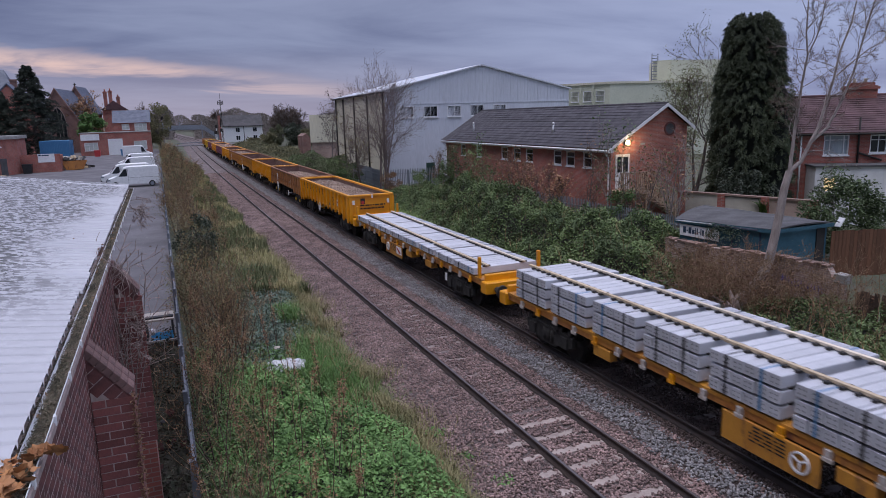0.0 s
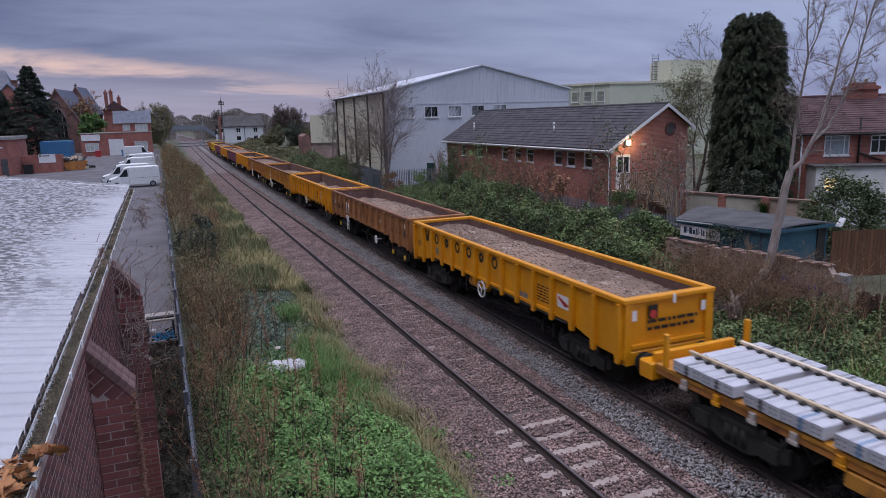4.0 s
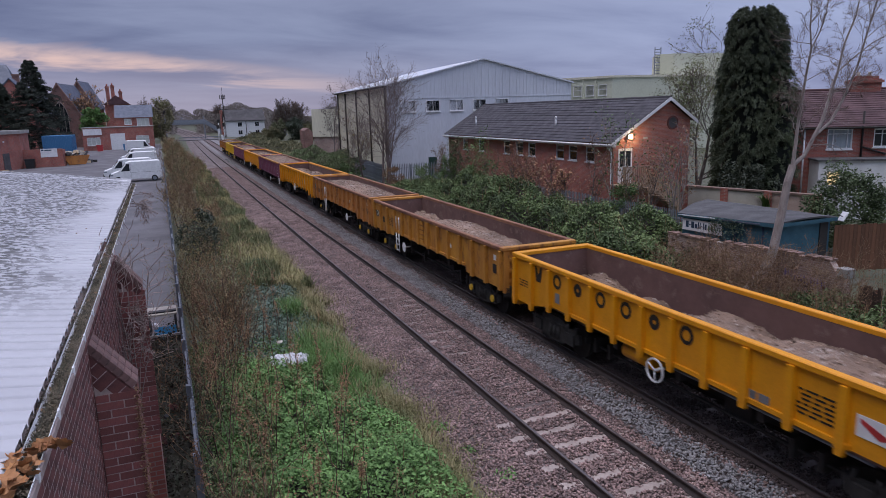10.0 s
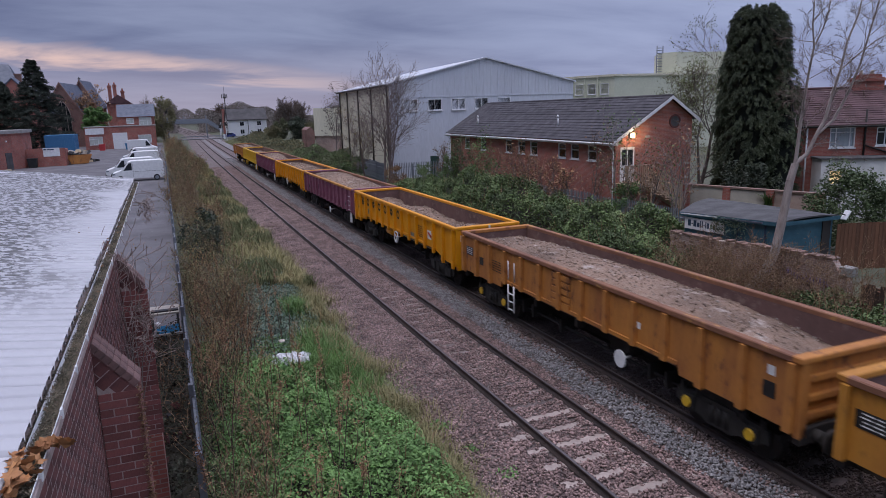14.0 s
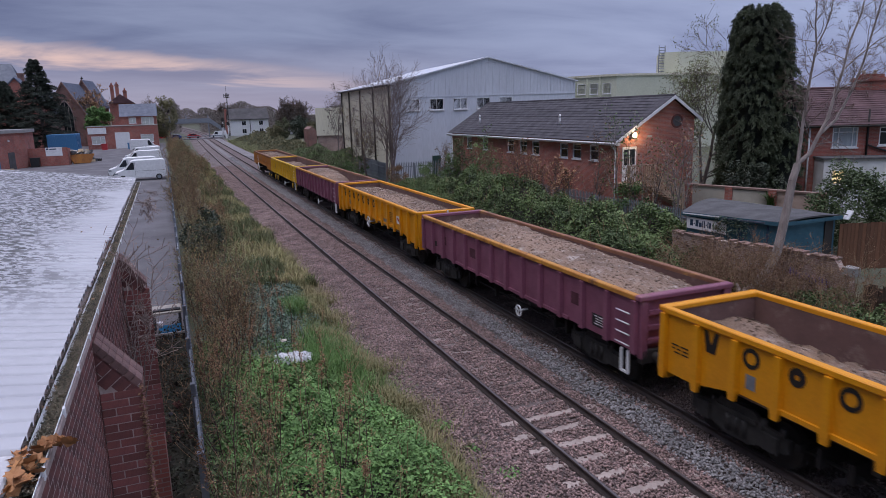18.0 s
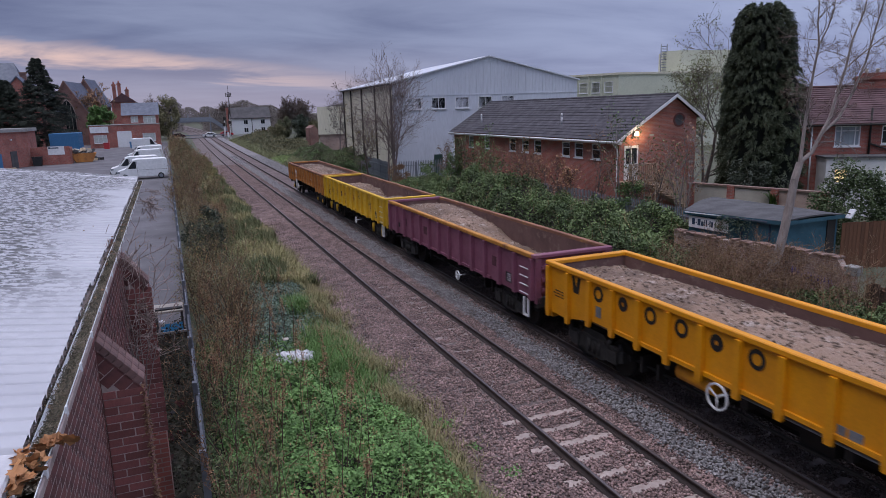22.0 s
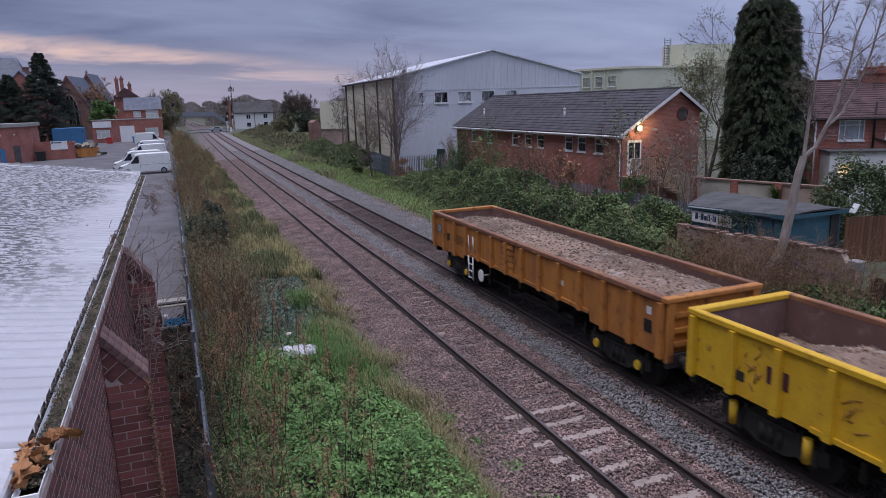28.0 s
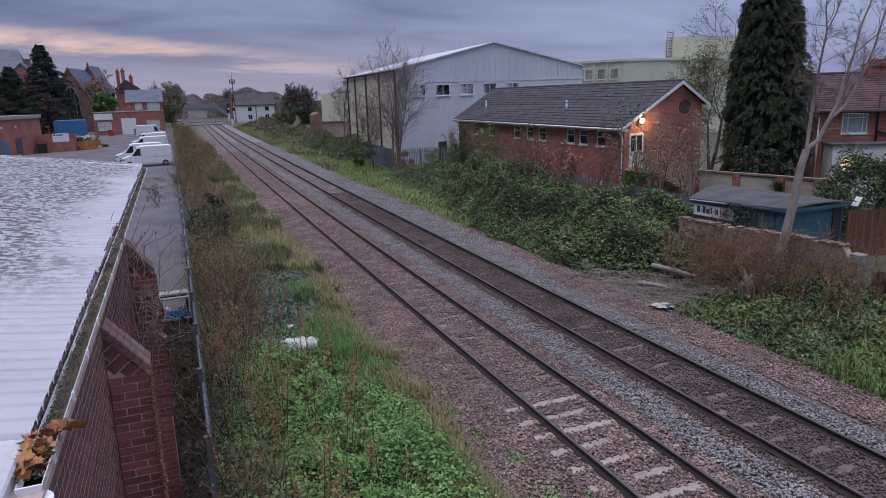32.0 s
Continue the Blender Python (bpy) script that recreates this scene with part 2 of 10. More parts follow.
M = dict(
    ballast=mat("brown_ballast", (0.150, 0.114, 0.108), (0.088, 0.066, 0.064), scale=0.6, fine=22, bump=1.0, dist=0.05, spots=(0.30, 0.25, 0.24), amount=0.3, obj=False),
    stone_dark=mat("oily_ballast_stones", (0.118, 0.080, 0.073), (0.055, 0.041, 0.039), scale=1.0, fine=60, bump=0.3, tone=0.35, obj=False),
    stone_brown=mat("ballast_stones", (0.262, 0.176, 0.162), (0.130, 0.086, 0.080), scale=1.6, fine=60, bump=0.3, tone=0.5, obj=False),
    stone_grey=mat("new_ballast_stones", (0.37, 0.35, 0.355), (0.235, 0.222, 0.228), scale=1.5, fine=60, bump=0.3, tone=0.35, obj=False),
    soil=mat("weedy_soil", (0.075, 0.070, 0.045), (0.05, 0.065, 0.028), scale=0.7, fine=14, bump=0.8, dist=0.05, obj=False),
    rail=mat("rusty_rail_web", (0.035, 0.026, 0.024), (0.055, 0.036, 0.030), rough=0.7, scale=2, bump=0.2),
    railtop=mat("worn_rail_head", (0.20, 0.18, 0.18), (0.13, 0.11, 0.11), rough=0.38, metal=0.7, scale=2, bump=0.1, stretch=(1, 0.05, 1)),
    sleeper=mat("concrete_sleeper", (0.30, 0.245, 0.225), (0.20, 0.155, 0.145), scale=2.5, fine=30, bump=0.3, spots=(0.16, 0.12, 0.11), amount=0.6, tone=0.15),
    sleeper_pale=mat("pale_sleeper", (0.37, 0.305, 0.275), (0.26, 0.21, 0.19), scale=2.5, fine=30, bump=0.3, spots=(0.25, 0.19, 0.17), amount=0.5, tone=0.12),
    new_sleeper=mat("new_concrete", (0.43, 0.435, 0.475), (0.34, 0.345, 0.385), scale=1.5, fine=35, bump=0.15, tone=0.10),
    timber=mat("softwood_batten", (0.50, 0.40, 0.28), (0.40, 0.31, 0.21), scale=2, fine=30, stretch=(3, 0.4, 3), bump=0.2, tone=0.15),
    yellow=mat("yellow_paint", (0.69, 0.285, 0.007), (0.58, 0.230, 0.006), rough=0.45, scale=0.7, fine=18, bump=0.06, spots=(0.30, 0.13, 0.02), amount=-0.35),
    yellow_dirty=mat("weathered_yellow_paint", (0.66, 0.41, 0.022), (0.53, 0.30, 0.02), rough=0.55, scale=1.1, fine=18, bump=0.1, spots=(0.20, 0.09, 0.03), amount=0.25),
    orange=mat("rusting_orange_paint", (0.47, 0.195, 0.040), (0.31, 0.118, 0.036), rough=0.65, scale=1.0, fine=14, bump=0.15, spots=(0.15, 0.055, 0.030), amount=0.45, stretch=(1, 1.3, 0.5)),
    brown=mat("rusty_brown_paint", (0.36, 0.155, 0.050), (0.24, 0.095, 0.040), rough=0.7, scale=1.0, fine=14, bump=0.15, spots=(0.11, 0.045, 0.028), amount=0.5, stretch=(1, 1.3, 0.5)),
    amber=mat("faded_amber_paint", (0.50, 0.230, 0.030), (0.35, 0.140, 0.026), rough=0.6, scale=0.9, fine=14, bump=0.12, spots=(0.17, 0.07, 0.028), amount=0.45, stretch=(1, 1.3, 0.5)),
    maroon=mat("faded_maroon_paint", (0.225, 0.078, 0.125), (0.165, 0.056, 0.090), rough=0.55, scale=0.8, fine=14, bump=0.1, spots=(0.22, 0.10, 0.11), amount=0.1),
    rust_in=mat("rusted_wagon_inside", (0.155, 0.085, 0.076), (0.105, 0.060, 0.056), rough=0.85, scale=0.8, fine=12, bump=0.2, spots=(0.22, 0.15, 0.13), amount=0.4),
    spoil=mat("ballast_spoil", (0.275, 0.180, 0.128), (0.150, 0.100, 0.076), scale=0.55, fine=14, bump=1.0, dist=0.06, spots=(0.44, 0.37, 0.33), amount=0.35, mottle=(0.40, 0.62)),
    under=mat("grimy_underframe", (0.020, 0.018, 0.018), (0.032, 0.026, 0.023), rough=0.8, scale=3, bump=0.2),
    black=mat("black_paint", (0.012, 0.012, 0.014), rough=0.55, bump=0.05),
    white=mat("white_paint", (0.72, 0.72, 0.74), (0.60, 0.60, 0.62), rough=0.55, scale=4, bump=0.05),
    red=mat("red_paint", (0.45, 0.035, 0.04), rough=0.5, bump=0.05),
    steel=mat("galvanised_steel", (0.24, 0.26, 0.30), (0.16, 0.18, 0.215), rough=0.5, metal=0.3, scale=4, bump=0.08, tone=0.1),
    brick_y=brick_mat("red_brick_long", (0.36, 0.105, 0.080), (0.26, 0.078, 0.062), (0.30, 0.20, 0.175), axis="y"),
    brick_x=brick_mat("red_brick_end", (0.36, 0.105, 0.080), (0.26, 0.078, 0.062), (0.30, 0.20, 0.175), axis="x"),
    brick_hall_y=brick_mat("hall_brick_long", (0.43, 0.140, 0.105), (0.32, 0.100, 0.080), (0.36, 0.25, 0.22), axis="y"),
    brick_hall_x=brick_mat("hall_brick_end", (0.43, 0.140, 0.105), (0.32, 0.100, 0.080), (0.36, 0.25, 0.22), axis="x"),
    brick_old=brick_mat("old_wall_brick", (0.36, 0.245, 0.215), (0.25, 0.165, 0.145), (0.40, 0.34, 0.31), axis="y"),
    brick=mat("dark_red_brick", (0.195, 0.064, 0.057), (0.098, 0.041, 0.043), rough=0.9, scale=5, fine=60, bump=0.3, tone=0.32),
    mortar=mat("lime_mortar", (0.42, 0.335, 0.315), (0.30, 0.235, 0.22), rough=0.95, scale=8, bump=0.3),
    tile=mat("grey_roof_tiles", (0.050, 0.044, 0.053), (0.034, 0.030, 0.037), rough=0.7, scale=1.5, fine=25, bump=0.2, tone=0.12),
    tile_red=mat("red_brown_tiles", (0.090, 0.040, 0.045), (0.062, 0.031, 0.036), rough=0.8, scale=1.5, fine=20, bump=0.2, tone=0.18),
    slate=mat("blue_slate", (0.10, 0.115, 0.16), (0.075, 0.085, 0.12), rough=0.6, scale=1.5, bump=0.2),
    clad_white=mat("pale_grey_cladding", (0.60, 0.62, 0.69), (0.52, 0.54, 0.61), rough=0.5, scale=0.25, fine=5, bump=0.03, stretch=(1, 1, 0.2)),
    clad_cream=mat("cream_cladding", (0.64, 0.60, 0.485), (0.55, 0.515, 0.415), rough=0.55, scale=0.25, fine=5, bump=0.03, stretch=(1, 1, 0.2)),
    clad_green=mat("pale_green_render", (0.56, 0.565, 0.455), (0.49, 0.50, 0.395), rough=0.6, scale=0.2, fine=5, bump=0.03),
    sheet=None,
    asphalt=mat("worn_asphalt", (0.115, 0.108, 0.118), (0.085, 0.080, 0.088), scale=0.4, fine=30, bump=0.3, spots=(0.17, 0.16, 0.165), amount=0.1, obj=False),
    concrete=mat("concrete", (0.30, 0.29, 0.28), (0.22, 0.21, 0.20), scale=1.5, bump=0.2),
    glass=mat("dark_window_glass", (0.020, 0.024, 0.030), rough=0.12, scale=2, bump=0.0),
    upvc=mat("white_plastic", (0.74, 0.74, 0.77), (0.66, 0.66, 0.69), rough=0.4, scale=3, bump=0.02),
    teal=mat("faded_teal_paint", (0.034, 0.112, 0.155), (0.024, 0.080, 0.112), rough=0.7, scale=1.2, fine=14, bump=0.15, spots=(0.10, 0.16, 0.17), amount=0.2),
    felt=mat("roofing_felt", (0.085, 0.082, 0.088), (0.055, 0.055, 0.058), rough=0.9, scale=1.2, bump=0.3),
    wood_fence=mat("brown_fence_boards", (0.17, 0.075, 0.038), (0.11, 0.05, 0.028), rough=0.85, scale=1.5, fine=18, stretch=(4, 4, 0.4), bump=0.3, tone=0.25),
    render=mat("pale_render", (0.47, 0.43, 0.37), (0.36, 0.31, 0.27), scale=0.8, bump=0.2),
    bark=mat("grey_bark", (0.15, 0.125, 0.115), (0.085, 0.070, 0.065), rough=0.95, scale=3, fine=25, bump=0.5, stretch=(3, 3, 0.5), obj=False),
    bark_pale=mat("pale_bark", (0.30, 0.255, 0.24), (0.19, 0.155, 0.145), rough=0.95, scale=3, fine=25, bump=0.5, stretch=(3, 3, 0.5), obj=False),
    twig=mat("brown_twigs", (0.105, 0.066, 0.050), (0.075, 0.048, 0.038), rough=0.95, scale=2, bump=0.1, tone=0.3, obj=False),
    straw=mat("dead_stems", (0.30, 0.19, 0.105), (0.19, 0.115, 0.068), rough=0.95, scale=2, bump=0.1, tone=0.35, obj=False),
    leaf=mat("bramble_leaves", (0.108, 0.158, 0.056), (0.055, 0.084, 0.034), rough=0.8, scale=0.8, fine=8, bump=0.1, tone=0.32, obj=False),
    leaf_fresh=mat("nettle_leaves", (0.170, 0.310, 0.092), (0.080, 0.155, 0.048), rough=0.85, scale=0.9, fine=8, bump=0.1, tone=0.30, obj=False),
    leaf_dull=mat("dull_shrub_leaves", (0.275, 0.215, 0.088), (0.190, 0.160, 0.064), rough=0.7, scale=0.8, fine=8, bump=0.1, tone=0.35, obj=False),
    leaf_ivy=mat("ivy_leaves", (0.135, 0.20, 0.145), (0.075, 0.12, 0.085), rough=0.5, scale=1.2, fine=8, bump=0.1, tone=0.35, obj=False),
    leaf_brown=mat("dead_leaves", (0.29, 0.165, 0.085), (0.19, 0.105, 0.060), rough=0.8, scale=1.0, fine=8, bump=0.1, tone=0.35, obj=False),
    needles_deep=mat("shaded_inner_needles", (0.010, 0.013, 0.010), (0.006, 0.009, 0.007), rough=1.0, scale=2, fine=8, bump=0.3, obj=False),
    needles=mat("conifer_sprays", (0.078, 0.100, 0.052), (0.038, 0.050, 0.028), rough=0.7, scale=0.7, fine=8, bump=0.1, tone=0.4, obj=False),
    grass=mat("grass_blades", (0.135, 0.24, 0.060), (0.185, 0.235, 0.085), rough=0.7, scale=0.8, fine=8, bump=0.1, tone=0.3, obj=False),
    needles_cedar=mat("dark_cedar_needles", (0.032, 0.042, 0.030), (0.017, 0.023, 0.017), rough=0.85, scale=0.5, fine=6, bump=0.1, tone=0.3, obj=False),
    far_leaf=mat("distant_trees", (0.160, 0.136, 0.126), (0.118, 0.103, 0.094), rough=1.0, scale=0.05, fine=0.5, bump=0.0, tone=0.06, obj=False),
    blue=mat("blue_container_paint", (0.045, 0.17, 0.34), (0.04, 0.14, 0.28), rough=0.55, scale=1, bump=0.05),
    lamp=glow_mat("lit_lamp", (1.0, 0.72, 0.36), 60.0),
    window_lit=glow_mat("lit_window", (1.0, 0.70, 0.34), 0.9),
)


def sheet_mat():
    """Cement roof sheet, bleached, with grey lichen specks gathered in patches and thin dirt streaks down the slope."""
    m = bpy.data.materials.new("weathered_cement_sheet")
    m.use_nodes = True
    nt = m.node_tree
    N, L = nt.nodes.new, nt.links.new
    bsdf = nt.nodes["Principled BSDF"]
    pos = N("ShaderNodeNewGeometry").outputs["Position"]

    def tex(scale, detail, stretch, off, lo, hi):
        mp = N("ShaderNodeMapping")
        mp.inputs["Scale"].default_value, mp.inputs["Location"].default_value = stretch, off
        L(pos, mp.inputs[0])
        n = N("ShaderNodeTexNoise")
        n.inputs["Scale"].default_value, n.inputs["Detail"].default_value, n.inputs["Roughness"].default_value = scale, detail, 0.65
        L(mp.outputs[0], n.inputs["Vector"])
        r = N("ShaderNodeMapRange")
        r.inputs[1].default_value, r.inputs[2].default_value = lo, hi
        L(n.outputs["Fac"], r.inputs[0])
        return r.outputs[0], n.outputs["Fac"]

    def mul(a, b):
        n = N("ShaderNodeMath")
        n.operation = "MULTIPLY"
        L(a, n.inputs[0])
        L(b, n.inputs[1])
        return n.outputs[0]

    def mix(f, a, b):
        n = N("ShaderNodeMix")
        n.data_type = "RGBA"
        L(f, n.inputs[0])
        for i, v in ((6, a), (7, b)):
            if isinstance(v, tuple):
                n.inputs[i].default_value = (*v, 1)
            else:
                L(v, n.inputs[i])
        return n.outputs[2]

    _, broad = tex(0.34, 6, (0.55, 1.1, 1), (1.3, 6.1, 0), 0.40, 0.60)
    specks, raw = tex(10.0, 7, (1.0, 1.0, 1), (0, 0, 0), 0.46, 0.525)
    streak, _ = tex(2.2, 8, (0.35, 3.2, 1), (2, 5, 0), 0.46, 0.72)
    tint, _ = tex(0.7, 4, (0.6, 1, 1), (7, 2, 0), 0.3, 0.7)
    away = N("ShaderNodeSeparateXYZ")
    L(pos, away.inputs[0])
    # lichen is densest up the slope, away from the gutter
    slope = N("ShaderNodeMapRange")
    slope.inputs[1].default_value, slope.inputs[2].default_value = -1.9, -1.05
    slope.inputs[3].default_value, slope.inputs[4].default_value = 0.13, -0.10
    L(away.outputs["X"], slope.inputs[0])
    biased = N("ShaderNodeMath")
    L(broad, biased.inputs[0])
    L(slope.outputs[0], biased.inputs[1])
    spread = N("ShaderNodeMapRange")
    spread.inputs[1].default_value, spread.inputs[2].default_value = 0.38, 0.56
    L(biased.outputs[0], spread.inputs[0])
    patch = spread.outputs[0]
    rng_y = N("ShaderNodeMapRange")
    rng_y.interpolation_type = "SMOOTHSTEP"
    rng_y.inputs[1].default_value, rng_y.inputs[2].default_value = 6.3, 8.2
    rng_y.inputs[3].default_value, rng_y.inputs[4].default_value = 0.12, 1.0
    L(away.outputs["Y"], rng_y.inputs[0])
    patch = mul(patch, rng_y.outputs[0])
    col = mix(tint, (0.45, 0.45, 0.485), (0.375, 0.375, 0.41))
    col = mix(mul(streak, rng_y.outputs[0]), col, (0.365, 0.37, 0.40))
    col = mix(mul(patch, specks), col, (0.105, 0.105, 0.110))
    L(col, bsdf.inputs["Base Color"])
    bsdf.inputs["Roughness"].default_value = 0.75
    bp = N("ShaderNodeBump")
    bp.inputs["Strength"].default_value, bp.inputs["Distance"].default_value = 0.25, 0.01
    L(raw, bp.inputs["Height"])
    L(bp.outputs[0], bsdf.inputs["Normal"])
    return m


M["sheet"] = sheet_mat()
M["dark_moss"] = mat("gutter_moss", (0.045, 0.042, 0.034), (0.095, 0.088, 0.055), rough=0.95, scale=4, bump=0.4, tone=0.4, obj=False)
M["flashing"] = mat("dulled_white_flashing", (0.50, 0.50, 0.53), (0.42, 0.42, 0.45), rough=0.6, scale=2.5, fine=30, bump=0.1, spots=(0.30, 0.30, 0.32), amount=-0.2)
M["ballast_grey"] = mat("grey_ballast_layer", (0.21, 0.195, 0.20), (0.14, 0.13, 0.132), scale=1.2, fine=22, bump=1.0, dist=0.04, obj=False)
M["rust_edge"] = mat("rusted_top_edge", (0.24, 0.105, 0.055), (0.14, 0.062, 0.042), rough=0.75, scale=1.6, fine=20, bump=0.2, spots=(0.38, 0.20, 0.06), amount=0.3, stretch=(1, 0.4, 1))
M["pane_dark"] = mat("unlit_window_glass", (0.012, 0.014, 0.018), rough=0.25, scale=2, bump=0.0)
M["pane_dark"].node_tree.nodes["Principled BSDF"].inputs["Specular IOR Level"].default_value = 0.12
M["sleeper_far"] = mat("grimy_sleeper", (0.17, 0.125, 0.112), (0.11, 0.082, 0.076), scale=2.5, fine=30, bump=0.3, tone=0.15)
M["leaf_top"] = mat("lit_young_bramble_leaves", (0.138, 0.192, 0.068), (0.085, 0.125, 0.045), rough=0.8, scale=0.8, fine=8, bump=0.1, tone=0.3, obj=False)
M["grass_olive"] = mat("olive_bank_grass", (0.135, 0.165, 0.062), (0.175, 0.170, 0.082), rough=0.8, scale=0.5, fine=8, bump=0.1, tone=0.3, obj=False)
M["brown_moss"] = mat("moss_cushions", (0.21, 0.17, 0.125), (0.12, 0.105, 0.075), rough=0.95, scale=5, bump=0.4, tone=0.4, obj=False)
M["brick_cap"] = mat("weathered_cap_brick", (0.155, 0.085, 0.080), (0.10, 0.060, 0.058), rough=0.9, scale=8, fine=70, bump=0.3, tone=0.22)
M["leaf_orange"] = mat("fallen_maple_leaf", (0.36, 0.17, 0.062), (0.27, 0.12, 0.05), rough=0.7, scale=6, bump=0.15, tone=0.2, obj=False)

# ---- building helpers ----
def box(bm, x0, x1, y0, y1, z0, z1):
    vs = [bm.verts.new(p) for p in ((x0, y0, z0), (x1, y0, z0), (x1, y1, z0), (x0, y1, z0), (x0, y0, z1), (x1, y0, z1), (x1, y1, z1), (x0, y1, z1))]
    for f in ((3, 2, 1, 0), (4, 5, 6, 7), (0, 1, 5, 4), (1, 2, 6, 5), (2, 3, 7, 6), (3, 0, 4, 7)):
        bm.faces.new([vs[i] for i in f])
    return vs


def prism(bm, pts, axis, a, b):
    """Extrude a closed outline along an axis from a to b; pts are the two other coordinates in xyz order."""
    def put(p, c):
        q = list(p)
        q.insert("xyz".index(axis), c)
        return bm.verts.new(q)
    lo, hi = [put(p, a) for p in pts], [put(p, b) for p in pts]
    n = len(pts)
    for i in range(n):
        bm.faces.new((lo[i], lo[(i + 1) % n], hi[(i + 1) % n], hi[i]))
    bm.faces.new(lo[::-1])
    bm.faces.new(hi)


def tube(bm, p0, p1, r0, r1=None, seg=8, caps=True):
    p0, p1 = Vector(p0), Vector(p1)
    r1 = r0 if r1 is None else r1
    d = (p1 - p0).normalized()
    a = d.orthogonal().normalized()
    b = d.cross(a)
    rings = []
    for p, r in ((p0, r0), (p1, r1)):
        rings.append([bm.verts.new(p + (a * math.cos(2 * math.pi * i / seg) + b * math.sin(2 * math.pi * i / seg)) * r) for i in range(seg)])
    for i in range(seg):
        f = bm.faces.new((rings[0][i], rings[0][(i + 1) % seg], rings[1][(i + 1) % seg], rings[1][i]))
        f.smooth = True
    if caps:
        bm.faces.new(rings[0][::-1])
        bm.faces.new(rings[1])


def ring(bm, c, axis, r, w, t, seg=24):
    """A flat hoop round an axis: outer radius r, radial width w, thickness t."""
    c, d = Vector(c), Vector(axis).normalized()
    a = d.orthogonal().normalized()
    b = d.cross(a)
    loops = []
    for rad, off in ((r, -t / 2), (r, t / 2), (r - w, t / 2), (r - w, -t / 2)):
        loops.append([bm.verts.new(c + d * off + (a * math.cos(2 * math.pi * i / seg) + b * math.sin(2 * math.pi * i / seg)) * rad) for i in range(seg)])
    for k in range(4):
        for i in range(seg):
            bm.faces.new((loops[k][i], loops[k][(i + 1) % seg], loops[(k + 1) % 4][(i + 1) % seg], loops[(k + 1) % 4][i]))


def sweep(pts, r, seg=6):
    """One bent rod through the points."""
    bm = bmesh.new()
    pts = [Vector(p) for p in pts]
    rows = []
    for i, p in enumerate(pts):
        d = (pts[min(i + 1, len(pts) - 1)] - pts[max(i - 1, 0)]).normalized()
        a = d.cross(Vector((0.31, 0.87, 0.38))).normalized()
        b = d.cross(a)
        rows.append([bm.verts.new(p + (a * math.cos(2 * math.pi * k / seg) + b * math.sin(2 * math.pi * k / seg)) * r) for k in range(seg)])
    for u, v in zip(rows[:-1], rows[1:]):
        for k in range(seg):
            bm.faces.new((u[k], u[(k + 1) % seg], v[(k + 1) % seg], v[k]))
    bm.faces.new(rows[0][::-1])
    bm.faces.new(rows[-1])
    return bm


def mesh_of(name, bm, material, bevel=0.0):
    if bevel:
        bmesh.ops.bevel(bm, geom=list(bm.edges), offset=bevel, segments=1, affect="EDGES", clamp_overlap=True)
    bmesh.ops.recalc_face_normals(bm, faces=list(bm.faces))
    me = bpy.data.meshes.new(name)
    bm.to_mesh(me)
    bm.free()
    me.materials.append(material)
    return me


def part(name, bm, material, parent=None, label="", bevel=0.0):
    ob = new(name, mesh_of(name, bm, material, bevel))
    if parent:
        ob.parent = parent
    return tagged(ob, label)


def piece(name, me, parent, m=None, label=""):
    """An object of its own on a shared mesh."""
    ob = new(name, me)
    ob.parent = parent
    if m is not None:
        ob.matrix_basis = m
    return tagged(ob, label)


def thing(name, label, category, m=None, group="", kind=""):
    ob = new(name)
    ob.empty_display_size = 0.2
    if m is not None:
        ob.matrix_basis = m
    return tagged(ob, label, category, group, kind)


def soup(name, verts, faces, material):
    """A mesh from arrays: verts (n, 3), faces (m, k)."""
    verts, faces = np.asarray(verts, np.float32), np.asarray(faces, np.int32)
    me = bpy.data.meshes.new(name)
    k = faces.shape[1]
    me.vertices.add(len(verts))
    me.vertices.foreach_set("co", verts.ravel())
    me.loops.add(faces.size)
    me.loops.foreach_set("vertex_index", faces.ravel())
    me.polygons.add(len(faces))
    me.polygons.foreach_set("loop_start", np.arange(0, faces.size, k, dtype=np.int32))
    me.polygons.foreach_set("loop_total", np.full(len(faces), k, np.int32))
    me.update(calc_edges=True)
    me.materials.append(material)
    return me


def unit(v):
    return v / np.maximum(np.linalg.norm(v, axis=1, keepdims=True), 1e-9)


def leaf_mesh(name, pts, size, material, rng, up=0.4, aspect=0.6, droop=None):
    """One diamond-shaped folded leaf at each point."""
    n = len(pts)
    d = unit(rng.normal(size=(n, 3)) * (1, 1, 0.6)) if droop is None else unit(rng.normal(size=(n, 3)) * 0.45 + np.array(droop))
    nrm = unit(rng.normal(size=(n, 3)) + np.array((0, 0, up * 3)))
    s = unit(np.cross(d, nrm))
    size = size * rng.uniform(0.6, 1.35, (n, 1))
    fold = unit(np.cross(s, d)) * size * 0.12
    v = np.stack([pts - d * size * 0.5, pts + s * size * aspect * 0.5 + fold, pts + d * size * 0.55, pts - s * size * aspect * 0.5 + fold], 1).reshape(-1, 3)
    f = np.arange(n * 4).reshape(n, 4)
    f = np.concatenate([f[:, [0, 1, 2]], f[:, [0, 2, 3]]])
    return soup(name, v, f, material)


